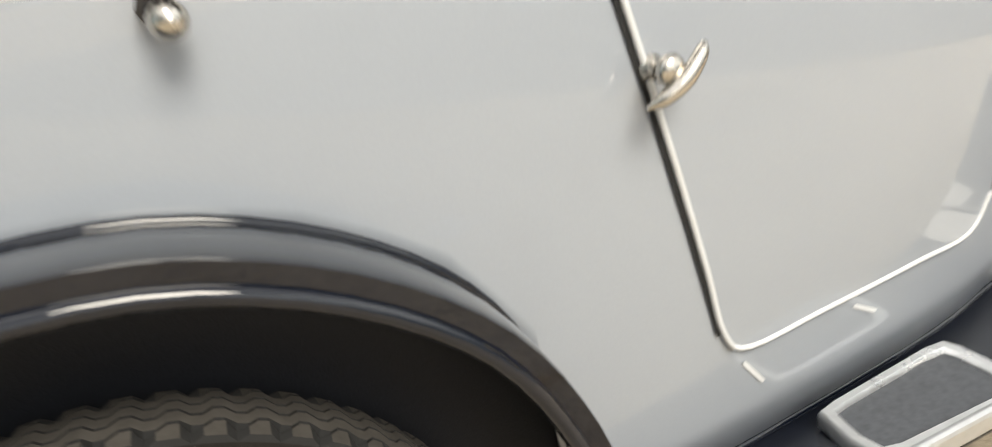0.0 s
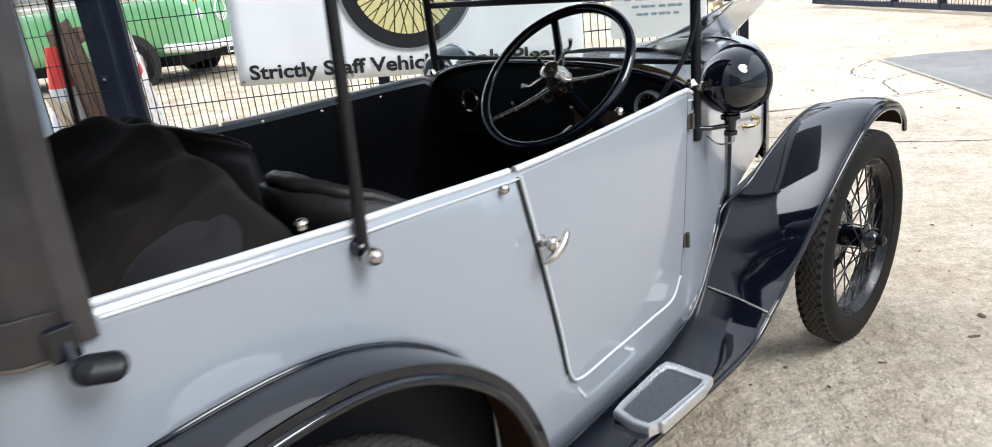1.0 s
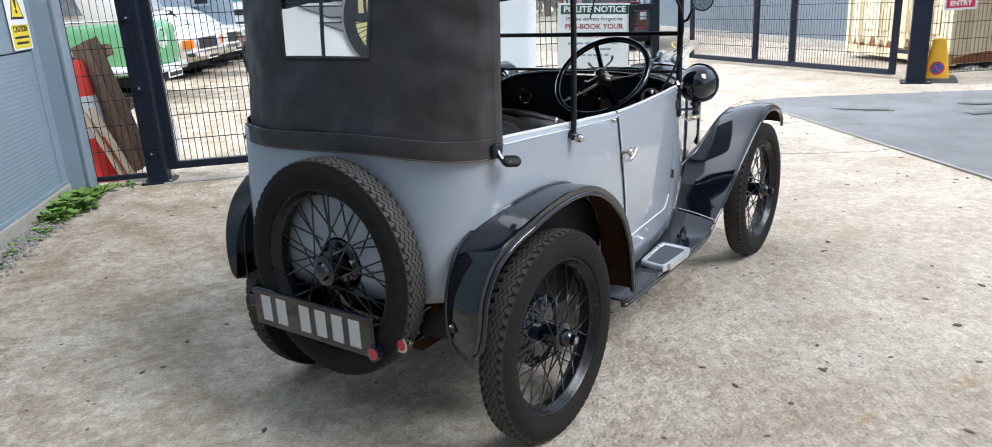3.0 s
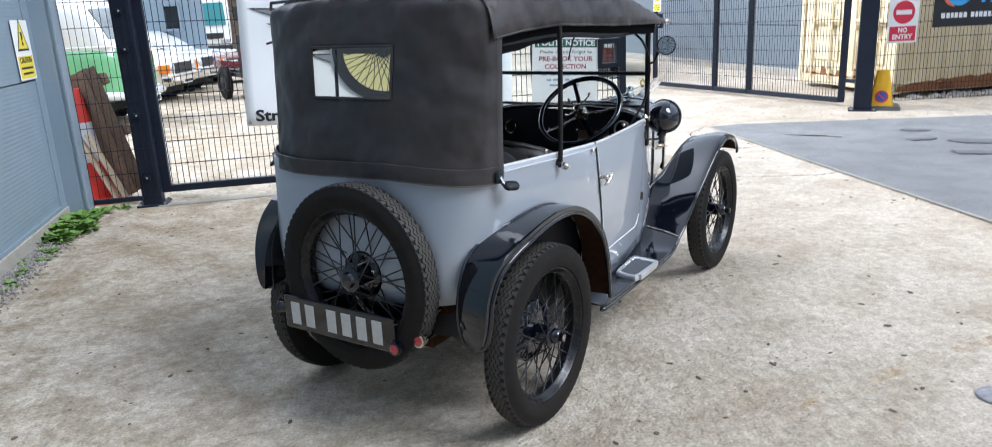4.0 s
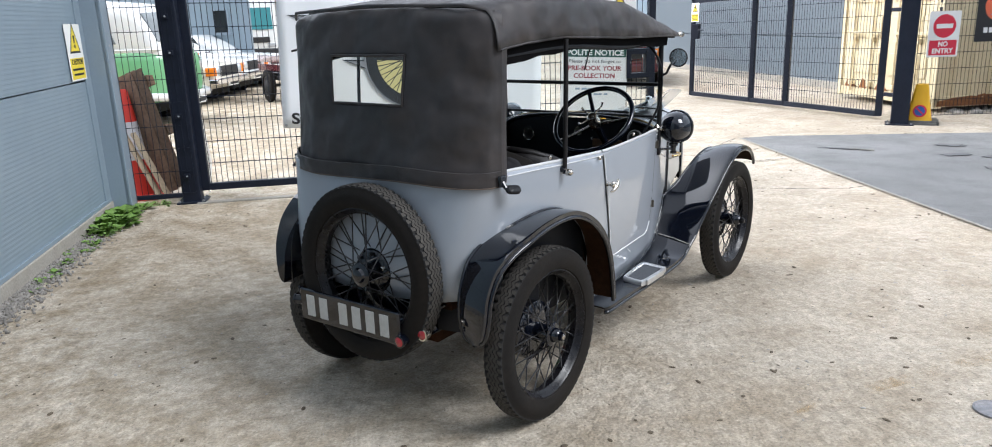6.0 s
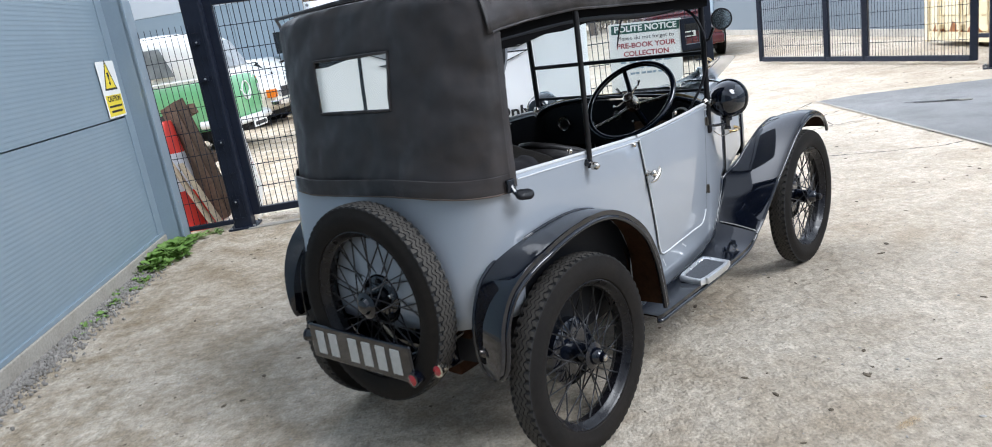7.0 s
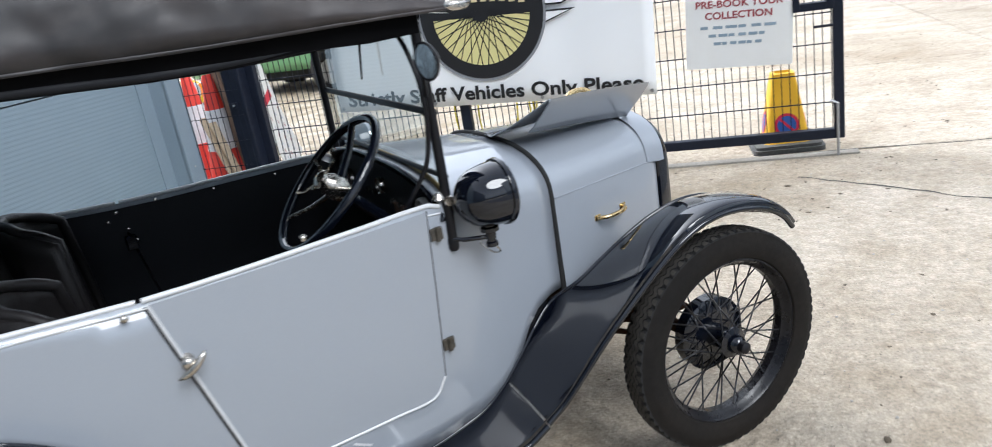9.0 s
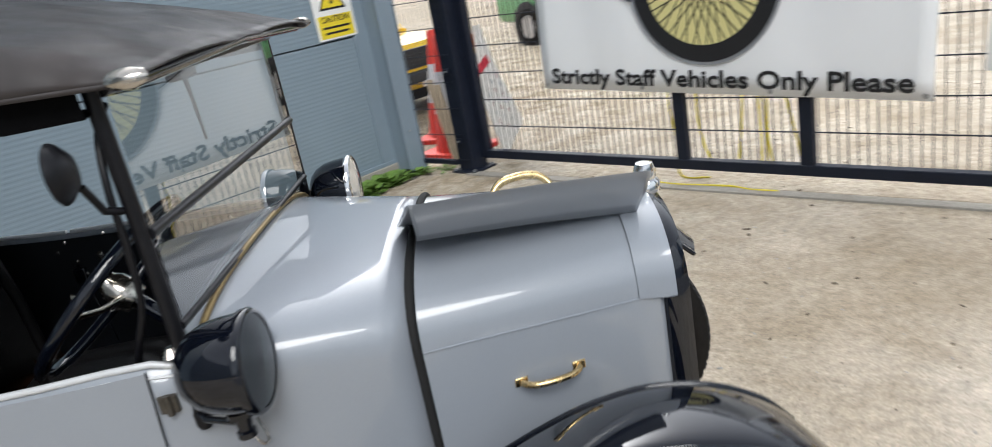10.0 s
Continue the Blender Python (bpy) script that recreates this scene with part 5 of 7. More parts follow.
HEADLINING = material("black_headlining", (0.0035, 0.0035, 0.004), 0.95, spec=0.08, grain=0.2, grain_size=200)
LEATHER = material("black_leather", (0.010, 0.0092, 0.0095), 0.42, spec=0.28, grain=0.2, grain_size=80, stain=0.4, stain_size=8, dark=(2.2, 2.0, 1.9), bump=0.0012, bump_size=160)
CLOTH = material("black_cotton_cover", (0.012, 0.0105, 0.0092), 0.92, grain=0.25, grain_size=300, stain=0.35, stain_size=7, dark=(1.7, 1.6, 1.5), sheen=0.03, spec=0.15, bump=0.0006, bump_size=500)
GREY_CLOTH = material("slate_cotton_cover", (0.018, 0.0175, 0.020), 0.95, grain=0.2, grain_size=300, stain=0.3, stain_size=7, dark=(1.5, 1.5, 1.5), sheen=0.03, spec=0.2)
NICKEL = material("nickel_plate", (0.62, 0.58, 0.52), 0.22, 1.0, stain=0.3, stain_size=30, rough_var=0.08)
BRASS = material("polished_brass", (0.70, 0.52, 0.26), 0.25, 1.0, stain=0.3, stain_size=25, rough_var=0.08)
OLD_BRASS = material("dull_brass", (0.30, 0.22, 0.10), 0.45, 0.8, grain=0.2, grain_size=60)
ALU = material("polished_aluminium", (0.72, 0.72, 0.72), 0.3, 0.9, grain=0.08, rough_var=0.1)
RUBBER_MAT = material("grey_rubber_mat", (0.06, 0.065, 0.075), 0.7, grain=0.3, grain_size=120, bump=0.001, bump_size=250)
BEAD = material("pale_grey_beading", (0.62, 0.63, 0.64), 0.3, coat=0.4, stain=0.3, stain_size=20, dark=(0.75, 0.72, 0.68))
# Plain black for bonnet tape, tread grooves and painted shade in door gaps.
GAP = material("gap_shade_and_tape_black", (0.012, 0.012, 0.012), 0.9)
DIAL = material("dial_face", (0.48, 0.47, 0.44), 0.35, grain=0.2, grain_size=60)
WOODPANEL = material("brown_board", (0.13, 0.07, 0.035), 0.6, grain=0.25, grain_size=30)
CELLULOID = glass_material("hood_window_celluloid", (0.86, 0.87, 0.82), 0.06)
SCREEN = glass_material("windscreen_glass", (0.88, 0.92, 0.91), 0.0, least=0.07, power=2.3)

car = thing("vintage_car", "pale grey vintage tourer with black wings and raised canvas hood", "car")


def lerp_table(tab, x):
    """Piecewise smooth value from (x, value) pairs."""
    if x <= tab[0][0]:
        return tab[0][1]
    for (a, p), (b, q) in zip(tab, tab[1:]):
        if x <= b:
            t = (x - a) / (b - a)
            t = t * t * (3 - 2 * t) * .35 + t * .65
            return p + (q - p) * t
    return tab[-1][1]


HALF = [(-.34, .10), (-.325, .30), (-.30, .41), (-.27, .465), (-.23, .503), (-.18, .52), (-.05, .532), (.2, .542), (.5, .531), (.8, .512), (1.0, .495), (1.16, .474), (1.3, .442), (1.45, .398), (1.58, .358)]
RAIL = [(-.35, .99), (-.1, .985), (.07, .977), (.2, .970), (.51, .952), (.65, .949), (.89, .952), (1.15, .955), (1.195, .950), (1.215, .91), (1.26, .882), (1.34, .862), (1.43, .842), (1.575, .802)]
ARCH = [(-.392, .455), (-.390, .53), (-.374, .615), (-.32, .705), (-.20, .777), (-.03, .805), (.12, .798), (.248, .746), (.35, .660), (.41, .548), (.436, .43), (.446, .345)]


def arch_z(y):
    best = None
    for (a, p), (b, q) in zip(ARCH, ARCH[1:]):
        if a <= y <= b:
            best = p + (q - p) * (y - a) / (b - a)
    return best


def smooth_table(tab, x):
    """Value on a smooth line through (x, value) pairs."""
    if x <= tab[0][0]:
        return tab[0][1]
    for k in range(len(tab) - 1):
        (a, p), (b, q) = tab[k], tab[k + 1]
        if x <= b:
            u = (x - a) / (b - a)
            m0 = (q - tab[k - 1][1]) / (b - tab[k - 1][0]) if k else (q - p) / (b - a)
            m1 = (tab[k + 2][1] - p) / (tab[k + 2][0] - a) if k + 2 < len(tab) else (q - p) / (b - a)
            return (2 * u ** 3 - 3 * u * u + 1) * p + (u ** 3 - 2 * u * u + u) * (b - a) * m0 + (3 * u * u - 2 * u ** 3) * q + (u ** 3 - u * u) * (b - a) * m1
    return tab[-1][1]


def half(y, z):
    """Half the body's width: it draws in a little towards the sill."""
    w = smooth_table(HALF, y)
    top = lerp_table(RAIL, y)
    t = max(0, (top - z) / .65)
    return w - .012 * t - .035 * t ** 3


def side_point(y, z, off=0.0):
    return Vector((half(y, z) + off, y, z))


# Tub: side from the rear corner to the cowl, and the rear panel.
ys = [-.18, -.12, -.05, .02, .09, .16, .23, .29, .34, .38, .41, .437, .45, .49, .55, .62, .70, .78, .86, .94, 1.02, 1.10, 1.16, 1.22, 1.28, 1.34, 1.40, 1.46, 1.52, 1.575]


SILL = [(.437, .292), (1.05, .292), (1.17, .303), (1.25, .325), (1.33, .365), (1.395, .455), (1.45, .54), (1.51, .565), (1.58, .57)]


def sill(y):
    a = arch_z(y)
    if y < .437 and a:
        return a - .002
    return lerp_table(SILL, y)


for sg in (1, -1):
    # trim board inside
    bm = bmesh.new()
    rows = []
    for y in ys:
        if y > 1.53:
            continue
        z0, z1 = .36, lerp_table(RAIL, y) - .012
        rows.append([Vector((sg * (half(y, max(z0 + (z1 - z0) * k / 4, .36)) - .022), y, z0 + (z1 - z0) * k / 4)) for k in range(5)])
    grid(bm, rows)
    part("trim_board", bm, LINING, car, smooth=60)
    # rolled top rail
    bm = bmesh.new()
    tube(bm, [(sg * (lerp_table(HALF, y) - .004), y, lerp_table(RAIL, y) + .004) for y in [-.20, -.1, 0, .1, .2, .3, .4, .505]], .0062, 10)
    part("top_rail", bm, BEAD, car, "pale beaded top rail", smooth=60)
    bm = bmesh.new()
    tube(bm, [(sg * (lerp_table(HALF, y) - .002), y, lerp_table(RAIL, y) + .004) for y in [.517, .6, .7, .8, .9, 1.0, 1.1, 1.17, 1.20]], .0062, 10)
    part("door_rail", bm, BEAD, car, "pale beaded door rail", smooth=60)
    bm = bmesh.new()
    tube(bm, [(sg * (lerp_table(HALF, y) + .001), y, lerp_table(RAIL, y) - .013) for y in [-.16, -.05, .1, .2, .3, .4, .505, .517, .65, .8, .95, 1.1, 1.2]], .0026, 6)
    part("beading", bm, BEAD, car, smooth=60)

# rear panel, wrapping round both corners
prof = [(.52, -.18), (.515, -.20), (.503, -.23), (.487, -.255), (.465, -.275), (.43, -.297), (.38, -.313), (.30, -.325), (.2, -.333), (.1, -.337), (0, -.338)]
prof = prof + [(-x, y) for x, y in reversed(prof[:-1])]
def rear_rows():
    """The rear panel, row by row upwards; its upper rows end on the side's own points."""
    z0, z1 = sill(-.18), lerp_table(RAIL, -.18)
    out = []
    for z in [.52, .57, .62, .67, .72, .755] + [z0 + (z1 - z0) * k / 9 for k in range(10)]:
        t = (z - .52) / (z1 - .52)
        back = -.045 * math.sin((1 - t) * 1.9) ** 1.4
        f = half(-.18, z) / .52
        out.append([Vector((x * f, y + back * min(1, max(0, (.52 - abs(x)) / .12)), z + .03 * max(0, (.755 - z) / .235) * (abs(x) / .52) ** 2)) for x, y in prof])
    return out


bm = bmesh.new()
grid(bm, [[Vector((x * .95, y + .02, z)) for x, y in prof] for z in (.4, .97)])
part("trim_board", bm, LINING, car, smooth=60)
bm = bmesh.new()
tube(bm, [(x * .985, y + .006, .978) for x, y in prof], .005, 8)
part("top_rail", bm, BEAD, car, smooth=60)

# Floor, chassis and inner arches.
bm = bmesh.new()
box(bm, -.40, .40, .42, 1.5, .33, .36)
box(bm, -.38, .38, -.33, .45, .50, .53)
box(bm, -.38, .38, .43, .46, .34, .52)
part("floor_pan", bm, UNDER, car)
bm = bmesh.new()
for sg in (1, -1):
    box(bm, sg * .25 - .03, sg * .25 + .03, -.30, 2.05, .34, .41, .004)
box(bm, -.25, .25, 1.93, 1.98, .34, .40, .004)
part("chassis", bm, UNDER, car)
for sg in (1, -1):
    bm = bmesh.new()
    pts = [(y, z) for y, z in ARCH if y > -.30]
    grid(bm, [[Vector((sg * .40, y, z - .008)), Vector((sg * .40, y, .36))] for y, z in pts])
    grid(bm, [[Vector((sg * .40, y, z - .008)), Vector((sg * .50, y, z - .010))] for y, z in pts])
    part("inner_arch", bm, UNDER, car, smooth=60)
bm = bmesh.new()
tube(bm, [(-.50, 0, .33), (-.15, 0, .33), (-.09, 0, .33), (.09, 0, .33), (.15, 0, .33), (.50, 0, .33)], [.03, .035, .1, .1, .035, .03], 14)
part("rear_axle", bm, UNDER, car, smooth=60)
bm = bmesh.new()
tube(bm, [(-.53, 1.962, .34), (-.40, 1.965, .30), (0, 1.97, .28), (.40, 1.965, .30), (.53, 1.962, .34)], .022, 8)
tube(bm, [(-.30, 1.97, .31), (0, 1.55, .33), (.30, 1.97, .31)], .016, 8)
for k in range(6):
    box(bm, -.34 + .035 * k, .34 - .035 * k, 2.0, 2.04, .33 + .012 * k, .341 + .012 * k, .001)
part("front_axle", bm, UNDER, car, smooth=50)
for k in range(3):
    for sg in (1, -1):
        bm = bmesh.new()
        tube(bm, [(sg * .30, 1.62 + .02 * k, .40 + .05 * k), (sg * .44, 1.80, .36 + .045 * k)], .009, 6)
        part("steering_rod", bm, UNDER, car)
bm = bmesh.new()
box(bm, -.16, .16, 1.58, 2.0, .42, .72, .03)
part("engine_block", bm, UNDER, car)

# Wings.
def sheet_wing(name, rows, mat, lip=.016, crown=lambda y: 1.0, label="", near=None):
    """A wing over rows of (inner point, outer point); crowned between them, with a turned-down lip, and its dirty underside."""
    made = []
    offside = rows
    for sg in (1, -1):
        rows = offside if sg > 0 or near is None else near
        for low in (False, True):
            bm = bmesh.new()
            out, last = [], None
            for k, (i, o) in enumerate(rows):
                i, o = Vector(i), Vector(o)
                a, b = rows[max(0, k - 2)], rows[min(len(rows) - 1, k + 2)]
                d = ((Vector(b[0]) + Vector(b[1])) - (Vector(a[0]) + Vector(a[1]))).normalized()
                nrm = d.cross(i - o).normalized()
                if last is None:
                    last = Vector((0, 0, 1)) if abs(nrm.z) > .3 else Vector((0, -1 if i.y < 0 else 1, 0))
                if nrm.dot(last) < 0:
                    nrm = -nrm
                last = nrm
                w = (o - i).length
                pts = []
                for t, h in ((0, 0), (.1, .026), (.2, .05), (.32, .07), (.45, .083), (.58, .088), (.7, .083), (.8, .072), (.88, .055), (.94, .033), (.98, .008), (1.0, -.02)):
                    pts.append(i.lerp(o, t) + nrm * h * w * .9 * crown(i.y))
                pts.append(o - nrm * (lip + .02 * w) + (i - o).normalized() * .002)
                if low:
                    pts = [p - nrm * .007 + (i - o).normalized() * .004 * (j / 12) for j, p in enumerate(pts)]
                out.append([Vector((sg * p.x, p.y, p.z)) for p in pts])
            grid(bm, out)
            if low:
                part("wing_underside", bm, UNDER, wing, smooth=60)
            else:
                wing = part(name, bm, mat, car, label, smooth=60)
                made.append(wing)
                bm = bmesh.new()
                tube(bm, [r[-1] for r in out], .0085, 8)
                part("wing_edge", bm, mat, wing, smooth=60)
                bm = bmesh.new()
                tube(bm, [r[0] for r in out], .0058, 8)
                part("wing_piping", bm, mat, wing, smooth=60)
    return made


arch_pts = smooth_path([(0, y, z) for y, z in [(-.385, .425)] + ARCH], 4)
tail = lambda y: max(0, min(1, (-.16 - y) / .16))


def rear_row(p, pull=0.0, lift=0.0):
    """Inner and outer edge of the rear wing; its tail end is rounded off."""
    a, b = .497 - .034 * tail(p.y), .640 - .045 * max(0, (-.2 - p.y) / .19) - pull * max(0, min(1, (.15 - p.y) / .4))
    if p.y > -.19:
        a = max(a, half(p.y, p.z) - .001)
    if p.y < -.3 and p.z < .56 + lift:
        t = max(0, min(1, (p.z - lift - .425) / .135))
        f = .30 + .70 * math.sqrt(1 - (1 - t) ** 2)
        c = (a + b) / 2 - .008 * (1 - t)
        a, b = c + (a - c) * f, c + (b - c) * f
    return Vector((a, p.y, p.z)), Vector((b, p.y - .004 - .026 * tail(p.y), p.z + .004))


sheet_wing("rear_wing", [rear_row(p) for p in arch_pts], BLACK, lip=.022, crown=lambda y: .30, near=[rear_row(Vector((p.x, p.y + .040 * max(0, min(1, (-.1 - p.y) / .25)), p.z + .034 * max(0, min(1, (.1 - p.y) / .4)))), .080, .030) for p in arch_pts])
for sg in (1, -1):
    bm = bmesh.new()
    grid(bm, [[Vector((sg * rear_row(p)[0].x, p.y, p.z)), Vector((sg * .455, -.285, p.z + .02)), Vector((sg * .40, -.30, p.z))] for p in arch_pts if p.y < -.29 and p.z > .47])
    part("wing_gusset", bm, BLACK, car, smooth=60)
FW = [((.45, 2.20, .640), (.632, 2.215, .643)), ((.445, 2.15, .690), (.642, 2.165, .695)), ((.440, 2.07, .728), (.647, 2.085, .742)), ((.432, 1.97, .740), (.648, 1.98, .768)), ((.424, 1.87, .722), (.648, 1.88, .770)),
      ((.416, 1.78, .686), (.645, 1.79, .742)), ((.408, 1.69, .640), (.640, 1.70, .686)), ((.400, 1.60, .590), (.632, 1.60, .604)), ((.405, 1.52, .545), (.622, 1.505, .518)), ((.425, 1.45, .500), (.612, 1.435, .440)),
      ((.455, 1.39, .445), (.605, 1.38, .384)), ((.468, 1.32, .382), (.600, 1.325, .346))]
RB = [((.468, 1.32, .382), (.600, 1.325, .346)), ((.47, 1.245, .338), (.599, 1.265, .316)), ((.478, 1.17, .315), (.598, 1.19, .302)), ((.478, 1.05, .301), (.598, 1.05, .297)), ((.478, .8, .297), (.598, .8, .296)), ((.478, .6, .296), (.598, .6, .296)), ((.478, .47, .296), (.598, .47, .296)), ((.478, .445, .294), (.585, .440, .294))]


def tucked(rows):
    return [(Vector((min(a[0], half(a[1], a[2]) - .001) if a[1] < 1.58 else a[0], a[1], a[2])), b) for a, b in rows]


FW, RB = tucked(FW), tucked(RB)
fi, fo = smooth_path([a for a, b in FW], 4), smooth_path([b for a, b in FW], 4)
near_fw = [(Vector((a.x - .05, a.y + .06 * max(0, (a.y - 2.0) / .2), a.z - .03 * max(0, (a.y - 2.0) / .2))), Vector((b.x - .09, b.y + .06 * max(0, (b.y - 2.0) / .2), b.z - .03 * max(0, (b.y - 2.0) / .2)))) if a.y > 1.6 else (a, b) for a, b in zip(fi, fo)]
near_fw = [(a, b) if a.y > 1.6 else (a, b - Vector((.09 * max(0, min(1, (a.y - 1.32) / .28)), 0, 0))) for a, b in near_fw]
sheet_wing("front_wing", list(zip(fi, fo)), BLACK, crown=lambda y: .05 + .95 * max(0, min(1, (y - 1.45) / .5)) ** 1.6, near=near_fw)
sheet_wing("running_board", list(zip(smooth_path([a for a, b in RB], 4), smooth_path([b for a, b in RB], 4))), BLACK, lip=.022, crown=lambda y: .10, label="glossy black running board")
for sg in (1, -1):
    bm = bmesh.new()
    tube(bm, [(sg * .43, 1.322, .385), (sg * .52, 1.324, .370), (sg * .599, 1.326, .350)], .0035, 6)
    part("wing_seam", bm, NICKEL, car)
    # valance between wing and chassis
    bm = bmesh.new()
    grid(bm, [[Vector((sg * p.x, p.y, p.z)), Vector((sg * .30, p.y, min(.52, p.z - .04)))] for p in fi if 1.5 < p.y < 1.95])
    part("valance", bm, BLACK, car, smooth=60)
# kick plate: bright frame with a rubber insert
kick = [(.505, .772), (.500, .80), (.487, .98), (.490, 1.012), (.510, 1.02), (.606, 1.03), (.612, .99), (.606, .80), (.598, .772), (.56, .765)]
cx, cy = sum(p[0] for p in kick) / len(kick), sum(p[1] for p in kick) / len(kick)
inner = [(cx + (x - cx) * .74, cy + (y - cy) * .84) for x, y in kick]
bm = bmesh.new()
zt = lambda x: .322 - (x - .49) * .12
vo = [[bm.verts.new((x, y, zt(x) + h)) for x, y in ring] for ring, h in ((kick, -.018), (kick, 0), ([(cx + (x - cx) * .96, cy + (y - cy) * .97) for x, y in kick], .005), ([(cx + (x - cx) * .8, cy + (y - cy) * .88) for x, y in kick], .005), (inner, .0), (inner, -.01))]
for a in range(5):
    for k in range(len(kick)):
        j = (k + 1) % len(kick)
        bm.faces.new((vo[a][k], vo[a][j], vo[a + 1][j], vo[a + 1][k]))
kp = part("kick_plate", bm, ALU, car, "bright worn aluminium kick plate frame", smooth=40)
bm = bmesh.new()
bm.faces.new([bm.verts.new((x, y, zt(x) - .003)) for x, y in inner])
part("rubber_insert", bm, RUBBER_MAT, kp)
bm = bmesh.new()
box(bm, .604, .618, .80, .985, .288, .318, .006)
part("lip", bm, ALU, kp)

# Door, handle and hinges (offside); the plain nearside door lies behind the trim.
def door_edge():
    tl, bl, br, tr = Vector((0, .525, .943)), Vector((0, .648, .454)), Vector((0, 1.128, .452)), Vector((0, 1.160, .948))
    path = [tl.lerp(bl, t) for t in (0, .25, .5, .75, .93)]
    path += [bl.lerp(br, t) + Vector((0, 0, .0)) for t in (.06, .3, .5, .7, .92)]
    path += [br.lerp(tr, t) for t in (.10, .35, .6, .85, 1)]
    return path


dpath = door_edge()
bm = bmesh.new()
ring = [side_point(p.y, p.z, .0045) for p in dpath]
rows = []
for k in range(9):
    t = k / 8
    zl = .454 + (.945 - .454) * t
    yl = .648 + (.525 - .648) * t
    yr = 1.128 + (1.16 - 1.128) * t
    rows.append([side_point(yl + (yr - yl) * j / 10, zl + (.0 if t else 0) + .012 * max(0, .12 - t) * 8 * (1 if j in (0, 10) else 0), .0045) for j in range(11)])
grid(bm, rows)
door = part("door", bm, BODY, car, smooth=60)
bm = bmesh.new()
tube(bm, smooth_path([side_point(p.y, p.z, .004) for p in dpath[:11]], 4), .0038, 8)
part("door_bead", bm, BEAD, door, "chipped pale door bead", smooth=60)
# Dark strip laid on the body as the shade in the shut line.
bm = bmesh.new()
grid(bm, [[side_point(p.y - .0095, p.z, .003), side_point(p.y - .003, p.z, .003)] for p in dpath[:5]])
part("door_gap", bm, GAP, door)
# Likewise a painted strip of shade down the front edge.
bm = bmesh.new()
grid(bm, [[side_point(p.y, p.z, .0048), side_point(p.y + .003, p.z, .0048)] for p in dpath[10:]])
part("door_gap", bm, GAP, door)
H0 = side_point(.565, .80)
bm = bmesh.new()
lathe(bm, [(.013, 0), (.013, .006), (.008, .01), (.008, .026), (.014, .03), (.015, .036), (.010, .042), (0, .043)], 16, Matrix.Translation(H0 + Vector((0, 0, .008))) @ pose(0, 0, 0, 0, 90, 0))
tube(bm, smooth_path([H0 + Vector((.034, -.028, -.020)), H0 + Vector((.04, -.012, -.014)), H0 + Vector((.043, .008, -.002)), H0 + Vector((.042, .026, .014)), H0 + Vector((.038, .036, .026))], 4), [.002, .0035, .005, .0065, .0075, .008, .0085, .009, .009, .009, .0085, .008, .0075, .007, .006, .0045, .002], 10)
part("door_handle", bm, NICKEL, door, "curved nickel door handle", smooth=60)
for y, z in ((1.158, .587), (1.178, .882)):
    p = side_point(y, z)
    bm = bmesh.new()
    box(bm, p.x - .003, p.x + .007, y - .016, y + .016, z - .016, z + .016, .002)
    tube(bm, [(p.x + .008, y + .002, z - .018), (p.x + .008, y + .002, z + .018)], .006, 8)
    part("hinge", bm, material("tarnished_hinge", (0.10, 0.09, 0.075), 0.5, 0.6, grain=0.3, grain_size=60, stain=0.5, stain_size=40), door, "dark tarnished hinge")
for y, z, nm in ((.478, .934, "stud"), (.10, .992, "stud"), (.86, .972, "stud")):
    p = side_point(y, min(z, .95))
    bm = bmesh.new()
    lathe(bm, [(.006, 0), (.006, .006), (.009, .009), (.006, .014), (0, .015)], 10, Matrix.Translation((p.x - (.004 if z > .95 else 0), y, z)) @ (pose(0, 0, 0, 0, 90, 0) if z < .95 else pose(0, 0, 0)))
    part(nm, bm, NICKEL, car, smooth=60)
# touch-up strips under the door
for (a, b) in (((.672, .432), (.706, .388)), ((.86, .432), (.905, .405))):
    bm = bmesh.new()
    w = Vector((0, .0022, .0022))
    grid(bm, [[side_point(a[0], a[1], .0015) - w, side_point(a[0], a[1], .0015) + w], [side_point(b[0], b[1], .0015) - w, side_point(b[0], b[1], .0015) + w]])
    part("primer_scratch", bm, BEAD, car)

# Cowl (scuttle), bonnet and radiator.
def hoop(y, w, top, shoulder, z0, n=9):
    """Half section of bonnet or cowl from the low right edge up to the crown."""
    pts = [Vector((w, y, z0)), Vector((w, y, (z0 + shoulder) / 2)), Vector((w, y, shoulder))]
    for k in range(1, n + 1):
        a = radians(90 * k / n)
        pts.append(Vector((w * max(0.0, math.cos(a)) ** .75, y, shoulder + (top - shoulder) * math.sin(a) ** .82)))
    return pts


def full(h):
    return h + [Vector((-p.x, p.y, p.z)) for p in reversed(h[:-1])]


COWL = [(1.205, .938), (1.218, .922), (1.24, .911), (1.27, .902), (1.31, .893), (1.35, .885), (1.39, .878), (1.43, .871), (1.47, .863), (1.52, .852), (1.572, .842)]
CROWN = [(1.19, 1.006), (1.26, 1.004), (1.34, .998), (1.43, .990), (1.52, .982), (1.572, .978)]


def cowl_row(y, sh):
    """Right half of the scuttle with the body side under it, from the sill up to the crown."""
    z0, w = sill(y), half(y, sh)
    pts = [Vector((half(y, z0 + (sh - z0) * k / 9), y, z0 + (sh - z0) * k / 9)) for k in range(10)]
    top = lerp_table(CROWN, y)
    for k in range(1, 13):
        a = radians(90 * k / 12)
        pts.append(Vector((w * max(0.0, math.cos(a)) ** .75, y, sh + (top - sh) * math.sin(a) ** .82)))
    return pts


